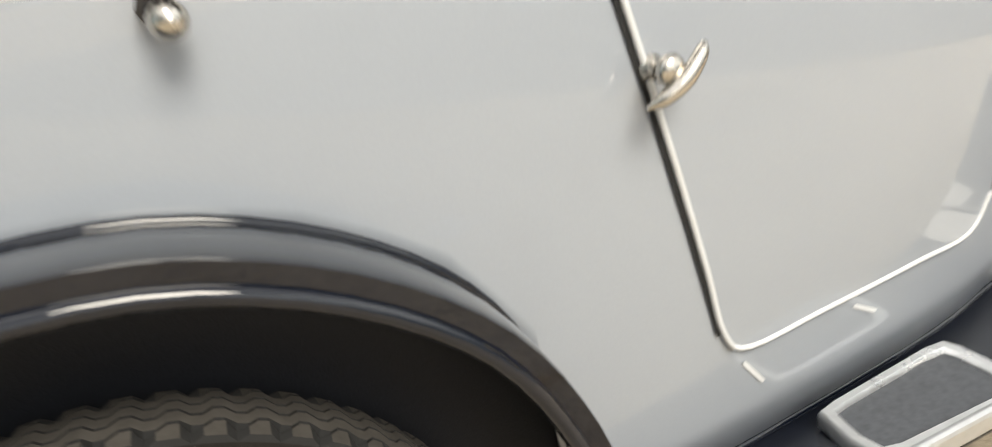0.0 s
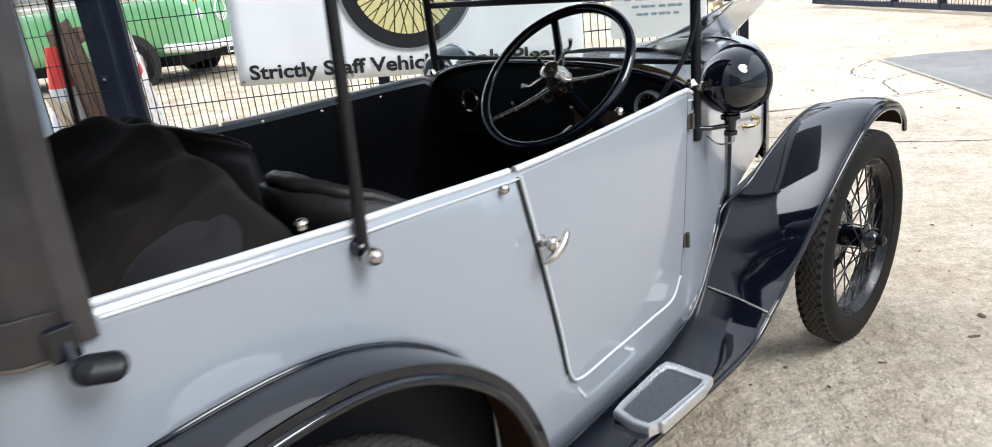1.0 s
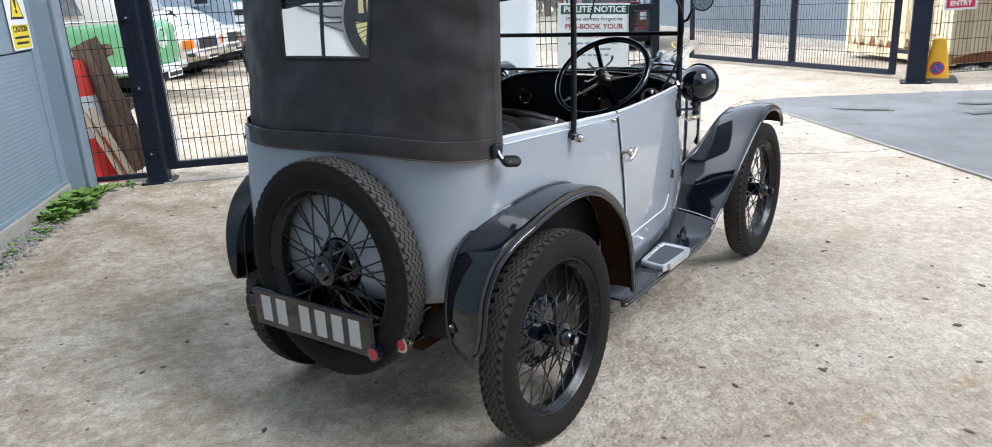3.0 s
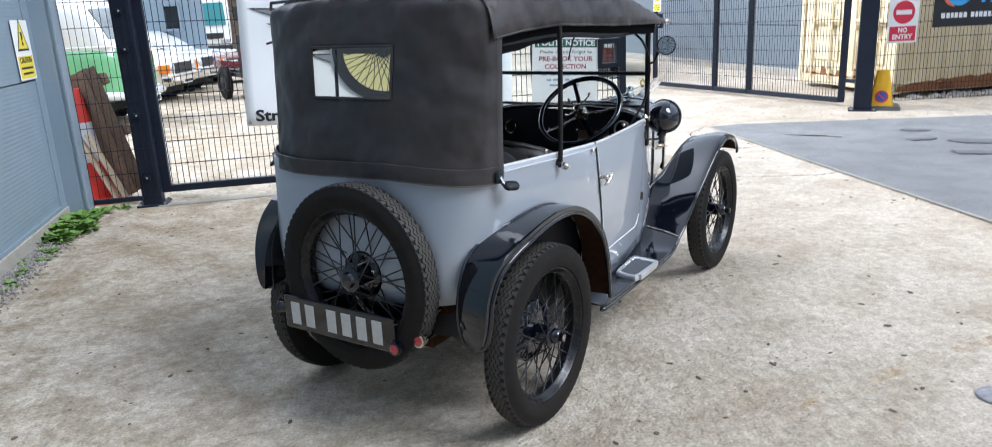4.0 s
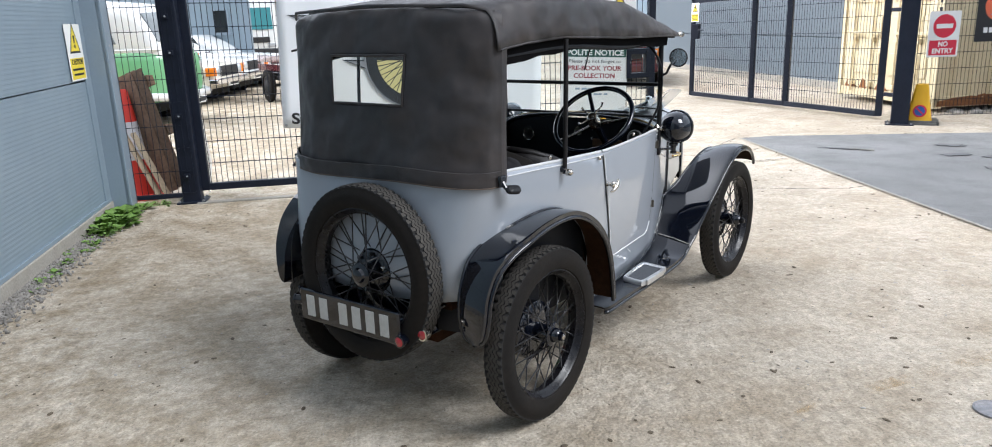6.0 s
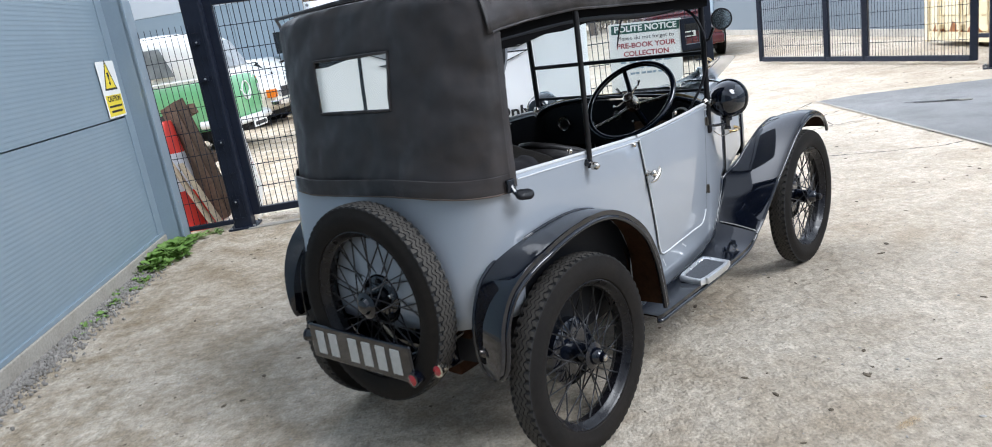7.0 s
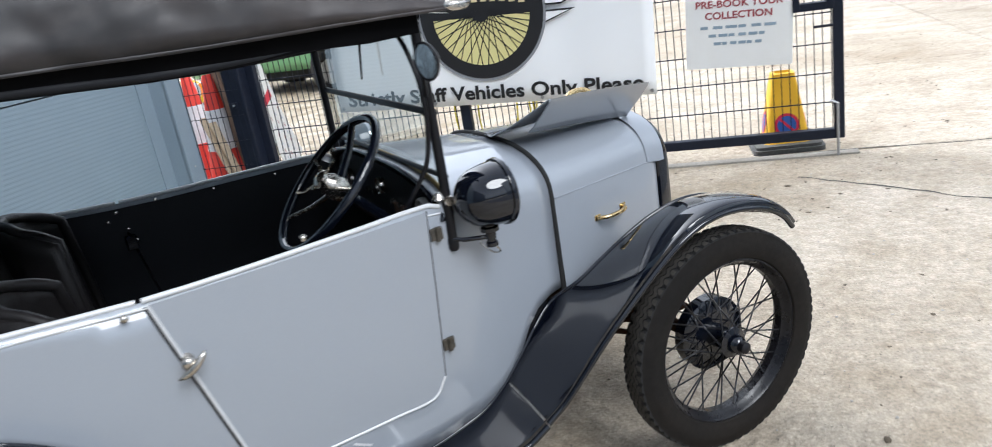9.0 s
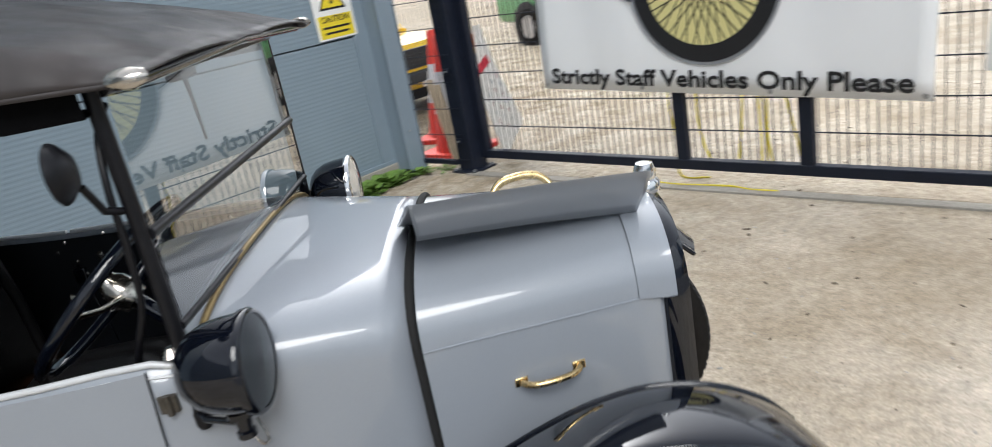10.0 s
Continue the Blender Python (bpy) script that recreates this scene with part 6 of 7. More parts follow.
bm = bmesh.new()
grid(bm, [full(cowl_row(y, sh)) for y, sh in COWL])
for sg in (1, -1):
    grid(bm, [[Vector((sg * p.x, p.y, p.z)) for p in cowl_row(y, sh)[:10]] for y, sh in [(q, lerp_table(RAIL, q)) for q in ys if q < 1.15] + [(1.16, .954), (1.185, .950)] + COWL[:1]])
grid(bm, rear_rows())
bmesh.ops.remove_doubles(bm, verts=bm.verts, dist=1e-4)
bmesh.ops.recalc_face_normals(bm, faces=bm.faces)
o = part("body_shell", bm, BODY, car, smooth=50)
o.modifiers.new("thickness", "SOLIDIFY").thickness = .005
bm = bmesh.new()
tube(bm, full(hoop(1.203, .463, 1.006, .905, .90))[2:-2], .008, 8)
part("cowl_edge", bm, BLACK, car, smooth=60)
bm = bmesh.new()
for sg in (1, -1):
    tube(bm, [(sg * p.x, p.y, p.z) for p in [Vector((.352, 1.575, .545))] + hoop(1.575, .359, .980, .842, .70)], .008, 8)
part("bonnet_tape", bm, GAP, car, "black bonnet tape", smooth=60)
BN = [(1.585, .357, .978, .836, .55), (1.68, .332, .972, .832, .56), (1.78, .307, .966, .828, .57), (1.88, .282, .961, .824, .58), (1.98, .256, .955, .820, .59), (2.03, .242, .951, .816, .60), (2.045, .232, .944, .81, .60)]
bm = bmesh.new()
grid(bm, [hoop(*b) for b in BN])
bon = part("bonnet_side", bm, BODY, car, smooth=45)
bm = bmesh.new()
grid(bm, [[Vector((-p.x, p.y, p.z)) for p in hoop(*b)[-5:]] for b in BN])
part("bonnet_spine", bm, BODY, car, smooth=45)
bm = bmesh.new()
tube(bm, [(w + .0005, y, s) for y, w, t, s, z in BN[:-1]], .0018, 6)
part("bonnet_hinge", bm, BODY, bon)
bm = bmesh.new()
grid(bm, [[Vector((.03, 1.6, .95)), Vector((-.3, 1.6, .72))], [Vector((.03, 2.03, .93)), Vector((-.22, 2.03, .72))]])
part("engine_cover", bm, UNDER, car)


def bonnet_handle(parent, m):
    bm = bmesh.new()
    tube(bm, smooth_path([(0, -.058, .002), (0, -.054, .016), (0, -.035, .03), (0, 0, .034), (0, .035, .03), (0, .054, .016), (0, .058, .002)], 4), .0065, 10)
    for y in (-.058, .058):
        box(bm, -.009, .009, y - .013, y + .013, 0, .006, .002)
    bmesh.ops.transform(bm, matrix=m, verts=bm.verts)
    return part("bonnet_handle", bm, BRASS, parent, "brass bonnet handle", smooth=50)


bonnet_handle(bon, Matrix.Translation((.298, 1.803, .722)) @ Z90(14) @ pose(0, 0, 0, 0, 90, 0) @ pose(0, 0, 0, 0, 0, 0))
# the nearside bonnet, folded over the crown
fold = lambda y0, pts: [Vector((x, y0 + dy, z)) for x, dy, z in pts]
bm = bmesh.new()
A = fold(1.565, [(.02, 0, .985), (.10, -.02, .992), (.20, 0, 1.028), (.30, .03, 1.078), (.345, .045, 1.104), (.352, .05, 1.108), (.345, .05, 1.100), (.30, .045, 1.060), (.262, .04, 1.028), (.236, .035, 1.008)])
B = fold(2.035, [(.01, 0, .962), (.05, 0, .966), (.11, 0, .992), (.19, .01, 1.034), (.225, .012, 1.056), (.232, .012, 1.060), (.225, .012, 1.052), (.185, .008, 1.012), (.15, .0, .978), (.122, -.005, .950)])
grid(bm, [[a.lerp(b, t) + Vector((0, 0, .004 * math.sin(math.pi * t))) for a, b in zip(A, B)] for t in (0, .02, .1, .25, .4, .55, .7, .85, .98, 1)])
fl = part("bonnet_folded", bm, BODY, car, "nearside bonnet panel folded open", smooth=35)
fl.modifiers.new("thickness", "SOLIDIFY").thickness = .003
bonnet_handle(fl, Matrix.Translation((.215, 1.81, 1.046)) @ Z90(13) @ pose(0, 0, 0, 0, -30, 0) @ Matrix.Diagonal((1, 1, 1.25, 1)))
# radiator shell
bm = bmesh.new()
RD = [(2.045, .236, .950, .80, .50), (2.05, .242, .957, .80, .49), (2.078, .240, .955, .80, .49), (2.098, .228, .943, .79, .50)]
grid(bm, [full(hoop(*b)) for b in RD])
grid(bm, [full(hoop(2.098, .228, .943, .79, .50)), full(hoop(2.093, .195, .90, .76, .53))])
rad = part("radiator_shell", bm, BLACK, car, smooth=45)
bm = bmesh.new()
vs = full(hoop(2.083, .20, .905, .765, .52))
bm.faces.new([bm.verts.new(v) for v in vs])
part("radiator_core", bm, material("radiator_core", (0.03, 0.03, 0.03), 0.6, 0.5, grain=0.5, grain_size=300), rad)
bm = bmesh.new()
grid(bm, [hoop(1.995, .254, .960, .82, .80)[2:], hoop(2.05, .246, .960, .81, .80)[2:], hoop(2.070, .244, .959, .81, .80)[2:]])
grid(bm, [[Vector((-p.x, p.y, p.z)) for p in hoop(b, w, .960, .82, .80)[2:]] for b, w in ((1.995, .254), (2.05, .246), (2.070, .244))])
part("radiator_cowl", bm, BODY, rad, smooth=45)
bm = bmesh.new()
lathe(bm, [(.03, 0), (.03, .02), (.022, .028), (.024, .045), (.018, .062), (0, .066)], 18, pose(.012, 2.075, .953))
part("radiator_cap", bm, CHROME, rad, smooth=50)

# Windscreen.
ws = part("windscreen_frame", bmesh.new(), SATIN, car)
for sg in (1, -1):
    bm = bmesh.new()
    tube(bm, [(sg * .463, 1.221, .842), (sg * .464, 1.225, 1.0), (sg * .466, 1.225, 1.2), (sg * .468, 1.222, 1.405)], .0125, 10)
    part("windscreen_post", bm, SATIN, ws, smooth=60)
    bm = bmesh.new()
    lathe(bm, [(.0, .822), (.010, .824), (.014, .832), (.0145, .852), (.0125, .858)], 14, pose(sg * .463, 1.221, 0))
    part("post_bracket", bm, SATIN, ws, smooth=50)
    bm = bmesh.new()
    lathe(bm, [(.012, -.006), (.014, 0), (.012, .006)], 12, pose(sg * .478, 1.225, .955, 0, 90, 0))
    lathe(bm, [(.010, 0), (.018, .006), (.008, .02), (0, .02)], 12, pose(sg * .462, 1.205, .957))
    part("wing_nut", bm, NICKEL, ws)
for z, r in ((1.168, .0095), (1.392, .011), (1.010, .007)):
    bm = bmesh.new()
    tube(bm, [(-.46, 1.235, z), (.46, 1.235, z)], r, 8)
    part("windscreen_bar", bm, SATIN, ws, smooth=60)
for z0, z1 in ((1.012, 1.164), (1.172, 1.386)):
    bm = bmesh.new()
    grid(bm, [[Vector((x, 1.2355, z)) for x in (-.452, .452)] for z in (z0, z1)])
    g = part("glass", bm, SCREEN, ws)
    g.visible_shadow = False
low = [Vector((p.x * .985, 1.236, p.z + .007)) for p in full(cowl_row(1.236, .912)[9:])]
bm = bmesh.new()
tube(bm, low, .0065, 8)
part("windscreen_bottom_rail", bm, OLD_BRASS, ws, "dull brass bottom rail", smooth=60)
bm = bmesh.new()
grid(bm, [[Vector((max(-.452, min(.452, p.x)), 1.2355, p.z)) for p in low], [Vector((max(-.452, min(.452, p.x)), 1.2355, 1.012)) for p in low]])
g = part("glass", bm, SCREEN, ws)
g.visible_shadow = False
bm = bmesh.new()
tube(bm, smooth_path([(.395, 1.20, 1.365), (.445, 1.20, 1.325), (.478, 1.205, 1.25), (.482, 1.205, 1.16), (.470, 1.19, 1.06), (.445, 1.15, .985), (.42, 1.12, .93)], 5), .006, 8)
part("screen_stay", bm, SATIN, ws, smooth=60)
bm = bmesh.new()
tube(bm, [(.10, 1.215, 1.375), (.08, 1.21, 1.33), (.055, 1.205, 1.235)], [.006, .004, .003], 6)
box(bm, .05, .13, 1.19, 1.225, 1.36, 1.39, .006)
part("wiper", bm, SATIN, ws)
bm = bmesh.new()
tube(bm, [(.478, 1.215, 1.215), (.505, 1.205, 1.225), (.53, 1.198, 1.27)], .006, 8)
part("mirror_arm", bm, SATIN, ws, smooth=60)
bm = bmesh.new()
mm = Matrix.Translation((.568, 1.197, 1.300)) @ pose(0, 0, 0, 92, 0, 12)
lathe(bm, [(.0, -.022), (.025, -.018), (.041, -.004), (.044, .003), (.041, .006), (.038, .003), (.0, .003)], 28, mm)
part("mirror", bm, SATIN, ws, smooth=50)
bm = bmesh.new()
lathe(bm, [(.038, .0035), (.0, .0035)], 28, mm)
part("mirror_glass", bm, CHROME, ws)

# Headlamps.
for sg in (1, -1):
    bm = bmesh.new()
    m = Matrix.Translation((sg * .508, 1.300, .951)) @ pose(0, 0, 0, -90, 0, 0)
    lathe(bm, [(0, -.072), (.022, -.069), (.045, -.058), (.062, -.040), (.072, -.018), (.077, .008), (.079, .03), (.079, .044)], 32, m)
    hl = part("headlamp", bm, BLACK, car, "black enamelled headlamp", smooth=60)
    bm = bmesh.new()
    lathe(bm, [(.079, .042), (.084, .044), (.085, .053), (.080, .060), (.074, .060)], 32, m, caps=False)
    part("lamp_rim", bm, CHROME if sg < 0 else BLACK, hl, smooth=60)
    bm = bmesh.new()
    lathe(bm, [(.076, .058), (.05, .063), (0, .066)], 32, m)
    part("lens", bm, LAMP_GLASS if sg < 0 else DARK_GLASS, hl, smooth=60)
    bm = bmesh.new()
    lathe(bm, [(.017, .892), (.017, .875), (.024, .872), (.024, .862), (.015, .858), (.012, .835), (.016, .832), (.016, .822), (0, .822)], 14, pose(sg * .508, 1.305, 0))
    tube(bm, [(sg * .508, 1.305, .846), (sg * .49, 1.24, .852), (sg * .465, 1.215, .856)], .006, 8)
    part("lamp_stem", bm, BLACK, hl, smooth=50)
    bm = bmesh.new()
    tube(bm, smooth_path([(sg * .508, 1.31, .825), (sg * .505, 1.325, .80), (sg * .47, 1.32, .79), (sg * .445, 1.30, .815)], 4), .0025, 6)
    part("lamp_wire", bm, NICKEL, hl)
# ---- hood ----
TOPY = [(-.205, 1.535), (-.17, 1.553), (-.05, 1.568), (.14, 1.588), (.28, 1.598), (.45, 1.578), (.62, 1.568), (.78, 1.560), (.97, 1.515), (1.17, 1.462), (1.27, 1.428), (1.325, 1.408)]
VAL = [(-.205, 1.40), (-.17, 1.409), (.0, 1.423), (.22, 1.432), (.47, 1.422), (.76, 1.410), (1.1, 1.405), (1.325, 1.398)]
hys = [-.20, -.185, -.16, -.1, -.03, .05, .14, .22, .28, .34, .42, .52, .62, .70, .78, .84, .90, .97, 1.05, 1.12, 1.19, 1.25, 1.30, 1.325]


def roof_row(y):
    zt, zv = lerp_table(TOPY, y), lerp_table(VAL, y)
    front = max(0, (y - 1.15) / .175)
    crown = .022 * (1 - front * .6)
    r = []
    for t in (0, .08, .16, .25, .34, .42, .44):
        x = t
        r.append((x, zt + crown * (1 - (x / .45) ** 2) + .009 * noise.noise((x * 6, y * 7, 1))))
    edge = .462
    for k in range(1, 7):
        a = k / 6
        x = edge + (.527 - edge) * math.sin(a * 1.5708) ** .8 + .010 * noise.noise((y * 9, a * 3, 4)) * a
        r.append((x, zt - (zt - zv) * (1 - math.cos(a * 1.5708)) ** .9))
    return [Vector((x, y, z)) for x, z in r]


bm = bmesh.new()
grid(bm, [[Vector((-p.x * .97, p.y + .060 * (p.x / .53) ** 3 * max(0, min(1, (.1 - p.y) / .3)), p.z)) for p in reversed(roof_row(y)[1:])] + roof_row(y) for y in hys])
hood = part("hood_roof", bm, CANVAS, car, "black canvas hood roof", smooth=60)
hood.modifiers.new("thickness", "SOLIDIFY").thickness = .004
for sg in (1, -1):
    bm = bmesh.new()
    tube(bm, [(sg * (roof_row(y)[-1].x + .001), y, lerp_table(VAL, y)) for y in hys[1:]], .0045, 6)
    part("hood_piping", bm, CANVAS, hood, smooth=60)
    # inner flap and sticks below the valance
    bm = bmesh.new()
    grid(bm, [[Vector((sg * .505, y, lerp_table(VAL, y) + .02)), Vector((sg * .498, y, lerp_table(VAL, y) - d)), Vector((sg * .46, y, lerp_table(VAL, y) - d + .012))] for y, d in ((-.17 if sg > 0 else -.06, .060), (.0, .066), (.1, .056), (.2, .062), (.35, .044), (.5, .042), (.65, .052), (.8, .050), (.95, .042), (1.1, .050), (1.22, .044))])
    part("hood_flap", bm, HEADLINING, hood, smooth=60)
    bm = bmesh.new()
    tube(bm, smooth_path([(sg * .49, -.12, 1.38), (sg * .49, .3, 1.395), (sg * .49, .75, 1.37), (sg * .48, 1.2, 1.375)], 4), .012, 8)
    part("hood_stick", bm, LINING, hood, smooth=60)
    bm = bmesh.new()
    pts = [(sg * .553, .175, .925), (sg * .553, .18, 1.0), (sg * .550, .195, 1.25), (sg * .545, .207, 1.425)]
    tube(bm, pts, [.0085, .0092, .0092, .0092] if sg > 0 else [.007, .0075, .0075, .0075], 10)
    st = part("hood_stay", bm, LEATHER, car, "black leather-bound hood stay", smooth=60)
    bm = bmesh.new()
    lathe(bm, [(.014, 0), (.014, .01), (.012, .018), (.006, .024), (0, .025)], 14, Matrix.Translation((sg * .562, .178, .931)) @ pose(0, 0, 0, 0, sg * 90, 0))
    part("acorn_nut", bm, NICKEL, st, smooth=60)
    bm = bmesh.new()
    tube(bm, [(sg * .52, .172, .945), (sg * .56, .172, .94)], .012, 8)
    part("stay_bracket", bm, BLACK, st)
    bm = bmesh.new()
    lathe(bm, [(.013, 0), (.016, .005), (.014, .012), (0, .015)], 14, Matrix.Translation((sg * .528, 1.308, 1.404)) @ pose(0, 0, 0, 0, sg * 70, 0) @ Matrix.Diagonal((1.0, 2.0, .7, 1)))
    part("hood_catch", bm, NICKEL, hood, smooth=60)
    bm = bmesh.new()
    tube(bm, smooth_path([(sg * .532, -.205, .965), (sg * .545, -.205, .945), (sg * .556, -.20, .938)], 3), .008, 8)
    box(bm, sg * .53 - .005, sg * .53 + .009, -.222, -.19, .945, .985, .003)
    kb = part("pivot_bracket", bm, BLACK, car)
    bm = bmesh.new()
    for k in range(4):
        lathe(bm, [(.009, -.006), (.0175, -.004), (.019, .002), (.016, .007), (.008, .009)], 12, Matrix.Translation((sg * (.560 + .003 * k), -.197 + .007 * k, .936 - .001 * k)) @ pose(0, 0, 0, 20, sg * 35, 0))
    part("strap_roll", bm, SATIN, kb, "rolled black leather strap", smooth=60)
bm = bmesh.new()
for y, zo in ((.28, .0), (.78, -.004)):
    tube(bm, [(-.47, y, lerp_table(TOPY, y) - .03), (-.40, y, lerp_table(TOPY, y) + zo), (0, y, lerp_table(TOPY, y) + .012), (.40, y, lerp_table(TOPY, y) + zo), (.47, y, lerp_table(TOPY, y) - .03)], .010, 8)
part("hood_bows", bm, LINING, hood, smooth=60)
bm = bmesh.new()
tube(bm, [(-.50, 1.30, 1.398), (0, 1.305, 1.412), (.50, 1.30, 1.398)], .012, 8)
part("front_rail", bm, BLACK, hood, smooth=60)

# Rear curtain with its window.
xs = [-.525, -.522, -.51, -.49, -.46, -.41, -.34, -.27, -.20, -.18, -.09, 0, .09, .18, .20, .27, .34, .41, .46, .49, .51, .522, .525]
zs = [.955, .975, .995, 1.02, 1.06, 1.12, 1.18, 1.221, 1.28, 1.34, 1.393, 1.43, 1.48, 1.52, 1.545, 1.556]


def finer(v, n):
    return [a + (b - a) * k / n for a, b in zip(v, v[1:]) for k in range(n)] + [v[-1]]


xs, zs = finer(xs, 2), finer(zs, 3)


def curtain(x, z):
    """Plan curve of the hood's back: flat in the middle, round at the corners; it leans forward to the top."""
    a = min(1, abs(x) / .525)
    t = (z - .96) / .6
    mid = -.338 + .082 * t
    corner = (-.212 if x > 0 else -.182) + .03 * t
    y = mid + (corner - mid) * a ** (7 if x > 0 else 4.6) if a < .98 else corner + (a - .98) / .02 * .018
    y += (.012 * noise.noise((x * 5, z * 4, 2)) + .007 * noise.noise((x * 9 + z * 7, z * 3, 9)) + .006 * noise.noise((x * 10 - z * 9, z * 4, 5)) + .012 * noise.noise((x * 17, z * 4, 6)) * max(0, 1 - abs(z - 1.0) / .25)) * (1 - .6 * a ** 4)
    k = max(0, (z - 1.50) / .056)
    return Vector((x * (1 - .05 * k * k), y + .02 * k * k, z - .02 * k * k * (abs(x) / .525) ** 2))


bm = bmesh.new()
vv = {}
for i, x in enumerate(xs):
    for j, z in enumerate(zs):
        vv[i, j] = bm.verts.new(curtain(x, z))
for i in range(len(xs) - 1):
    for j in range(len(zs) - 1):
        xc, zc = (xs[i] + xs[i + 1]) / 2, (zs[j] + zs[j + 1]) / 2
        if abs(xc) < .18 and 1.221 < zc < 1.393:
            continue
        bm.faces.new((vv[i, j], vv[i + 1, j], vv[i + 1, j + 1], vv[i, j + 1]))
cur = part("rear_curtain", bm, CANVAS, car, "black canvas rear curtain", smooth=60)
cur.modifiers.new("thickness", "SOLIDIFY").thickness = .004
for sg in (1, -1):
    bm = bmesh.new()
    e = [curtain(sg * .525, z) for z in zs if z < 1.42]
    grid(bm, [[p, p + Vector((sg * .002, .022, 0)), p + Vector((0, .026, 0))] for p in e])
    part("curtain_edge", bm, CANVAS, cur, smooth=60)
bm = bmesh.new()
hem = [curtain(x, .972) + Vector((0, -.008, -.004 + .012 * (1 - x) * .4 + .006 * math.sin(x * 8))) for x in xs]
rows = []
for k, p in enumerate(hem):
    nrm = Vector((p.x * .5 * (1 if abs(p.x) > .44 else .1), -1, 0)).normalized()
    w = 1 + .25 * math.sin(k * 1.1)
    rows.append([p + Vector((0, 0, .034)) + nrm * .001, p + Vector((0, 0, .0325)) + nrm * .0045, p + Vector((0, 0, .02)) + nrm * .0055 * w, p + nrm * .0045, p + Vector((0, 0, -.014)) + nrm * .0065 * w, p + Vector((0, 0, -.021)) + nrm * .005, p + Vector((0, 0, -.021)) - nrm * .002])
grid(bm, rows)
part("curtain_hem", bm, CANVAS, cur, smooth=40)
bm = bmesh.new()
tube(bm, [r[5] for r in rows], .0026, 6)
part("hem_piping", bm, material("brown_hem_binding", (0.10, 0.075, 0.06), 0.8, grain=0.2), cur, smooth=60)
bm = bmesh.new()
ring = [curtain(x, z) + Vector((0, -.002, 0)) for x, z in [(-.18 + .36 * k / 6, 1.221) for k in range(6)] + [(.18, 1.221 + .172 * k / 4) for k in range(4)] + [(.18 - .36 * k / 6, 1.393) for k in range(6)] + [(-.18, 1.393 - .172 * k / 4) for k in range(4)]]
tube(bm, ring, .005, 6, close=True)
part("window_frame", bm, CANVAS, cur, smooth=60)
bm = bmesh.new()
grid(bm, [[curtain(x, z) + Vector((0, .004 + .004 * noise.noise((x * 9, z * 9, 0)), 0)) for x in (-.18, -.09, 0, .09, .18)] for z in (1.221, 1.26, 1.307, 1.35, 1.393)])
cw = part("window", bm, CELLULOID, cur, "hazy celluloid rear window", smooth=60)
cw.visible_shadow = False
bm = bmesh.new()
tube(bm, [(-.50, -.17, 1.53), (-.42, -.235, 1.553), (0, -.262, 1.565), (.42, -.235, 1.553), (.50, -.17, 1.53)], .006, 6)
part("curtain_seam", bm, CANVAS, cur, smooth=60)

# ---- interior ----
bm = bmesh.new()
grid(bm, [full([Vector((.438, y, z)) for y, z in ((1.20, .78), (1.20, .82), (1.20, .90))] + [Vector((p.x * .985, 1.196, p.z - .006)) for p in hoop(1.2, .463, 1.0, .905, .90)[3:]]), full([Vector((.432, 1.24, z)) for z in (.78, .82, .90)] + [Vector((p.x * .97, 1.24, p.z - .01)) for p in hoop(1.2, .463, 1.0, .905, .90)[3:]])])
vs = full([Vector((.436, 1.215, z)) for z in (.78, .82, .90)] + [Vector((p.x * .97, 1.215, p.z - .01)) for p in hoop(1.2, .463, 1.0, .905, .90)[3:]])
bm.faces.new([bm.verts.new(v) for v in vs])
dash = part("dashboard", bm, LINING, car)
for x, z, r, mt in ((-.297, .888, .036, NICKEL), (.02, .92, .024, NICKEL), (.345, .90, .042, DIAL)):
    bm = bmesh.new()
    m = Matrix.Translation((x, 1.212, z)) @ pose(0, 0, 0, 90, 0, 0)
    lathe(bm, [(r * 1.04, 0), (r * 1.04, .012), (r * .95, .017), (r * .84, .014), (r * .82, .009)], 24, m, caps=False)
    d = part("dial", bm, mt, dash, smooth=50)
    bm = bmesh.new()
    lathe(bm, [(r * .86, .009), (0, .009)], 24, m)
    part("dial_face", bm, DIAL, d)
    bm = bmesh.new()
    for a in range(0, 360, 30):
        c = Vector((math.cos(radians(a)), math.sin(radians(a)), 0))
        tube(bm, [m @ (c * r * .62 + Vector((0, 0, .010))), m @ (c * r * .78 + Vector((0, 0, .010)))], .0012, 4)
    part("dial_marks", bm, SIGN_WHITE, d)
bm = bmesh.new()
box(bm, .10, .27, 1.205, 1.215, .80, .885, .004)
part("board", bm, WOODPANEL, dash, "brown board under the dashboard")
for x in (-.12, -.06, .10, .16):
    bm = bmesh.new()
    lathe(bm, [(.008, 0), (.008, .012), (0, .014)], 10, Matrix.Translation((x, 1.212, .885)) @ pose(0, 0, 0, 90, 0, 0))
    part("switch", bm, NICKEL, dash)
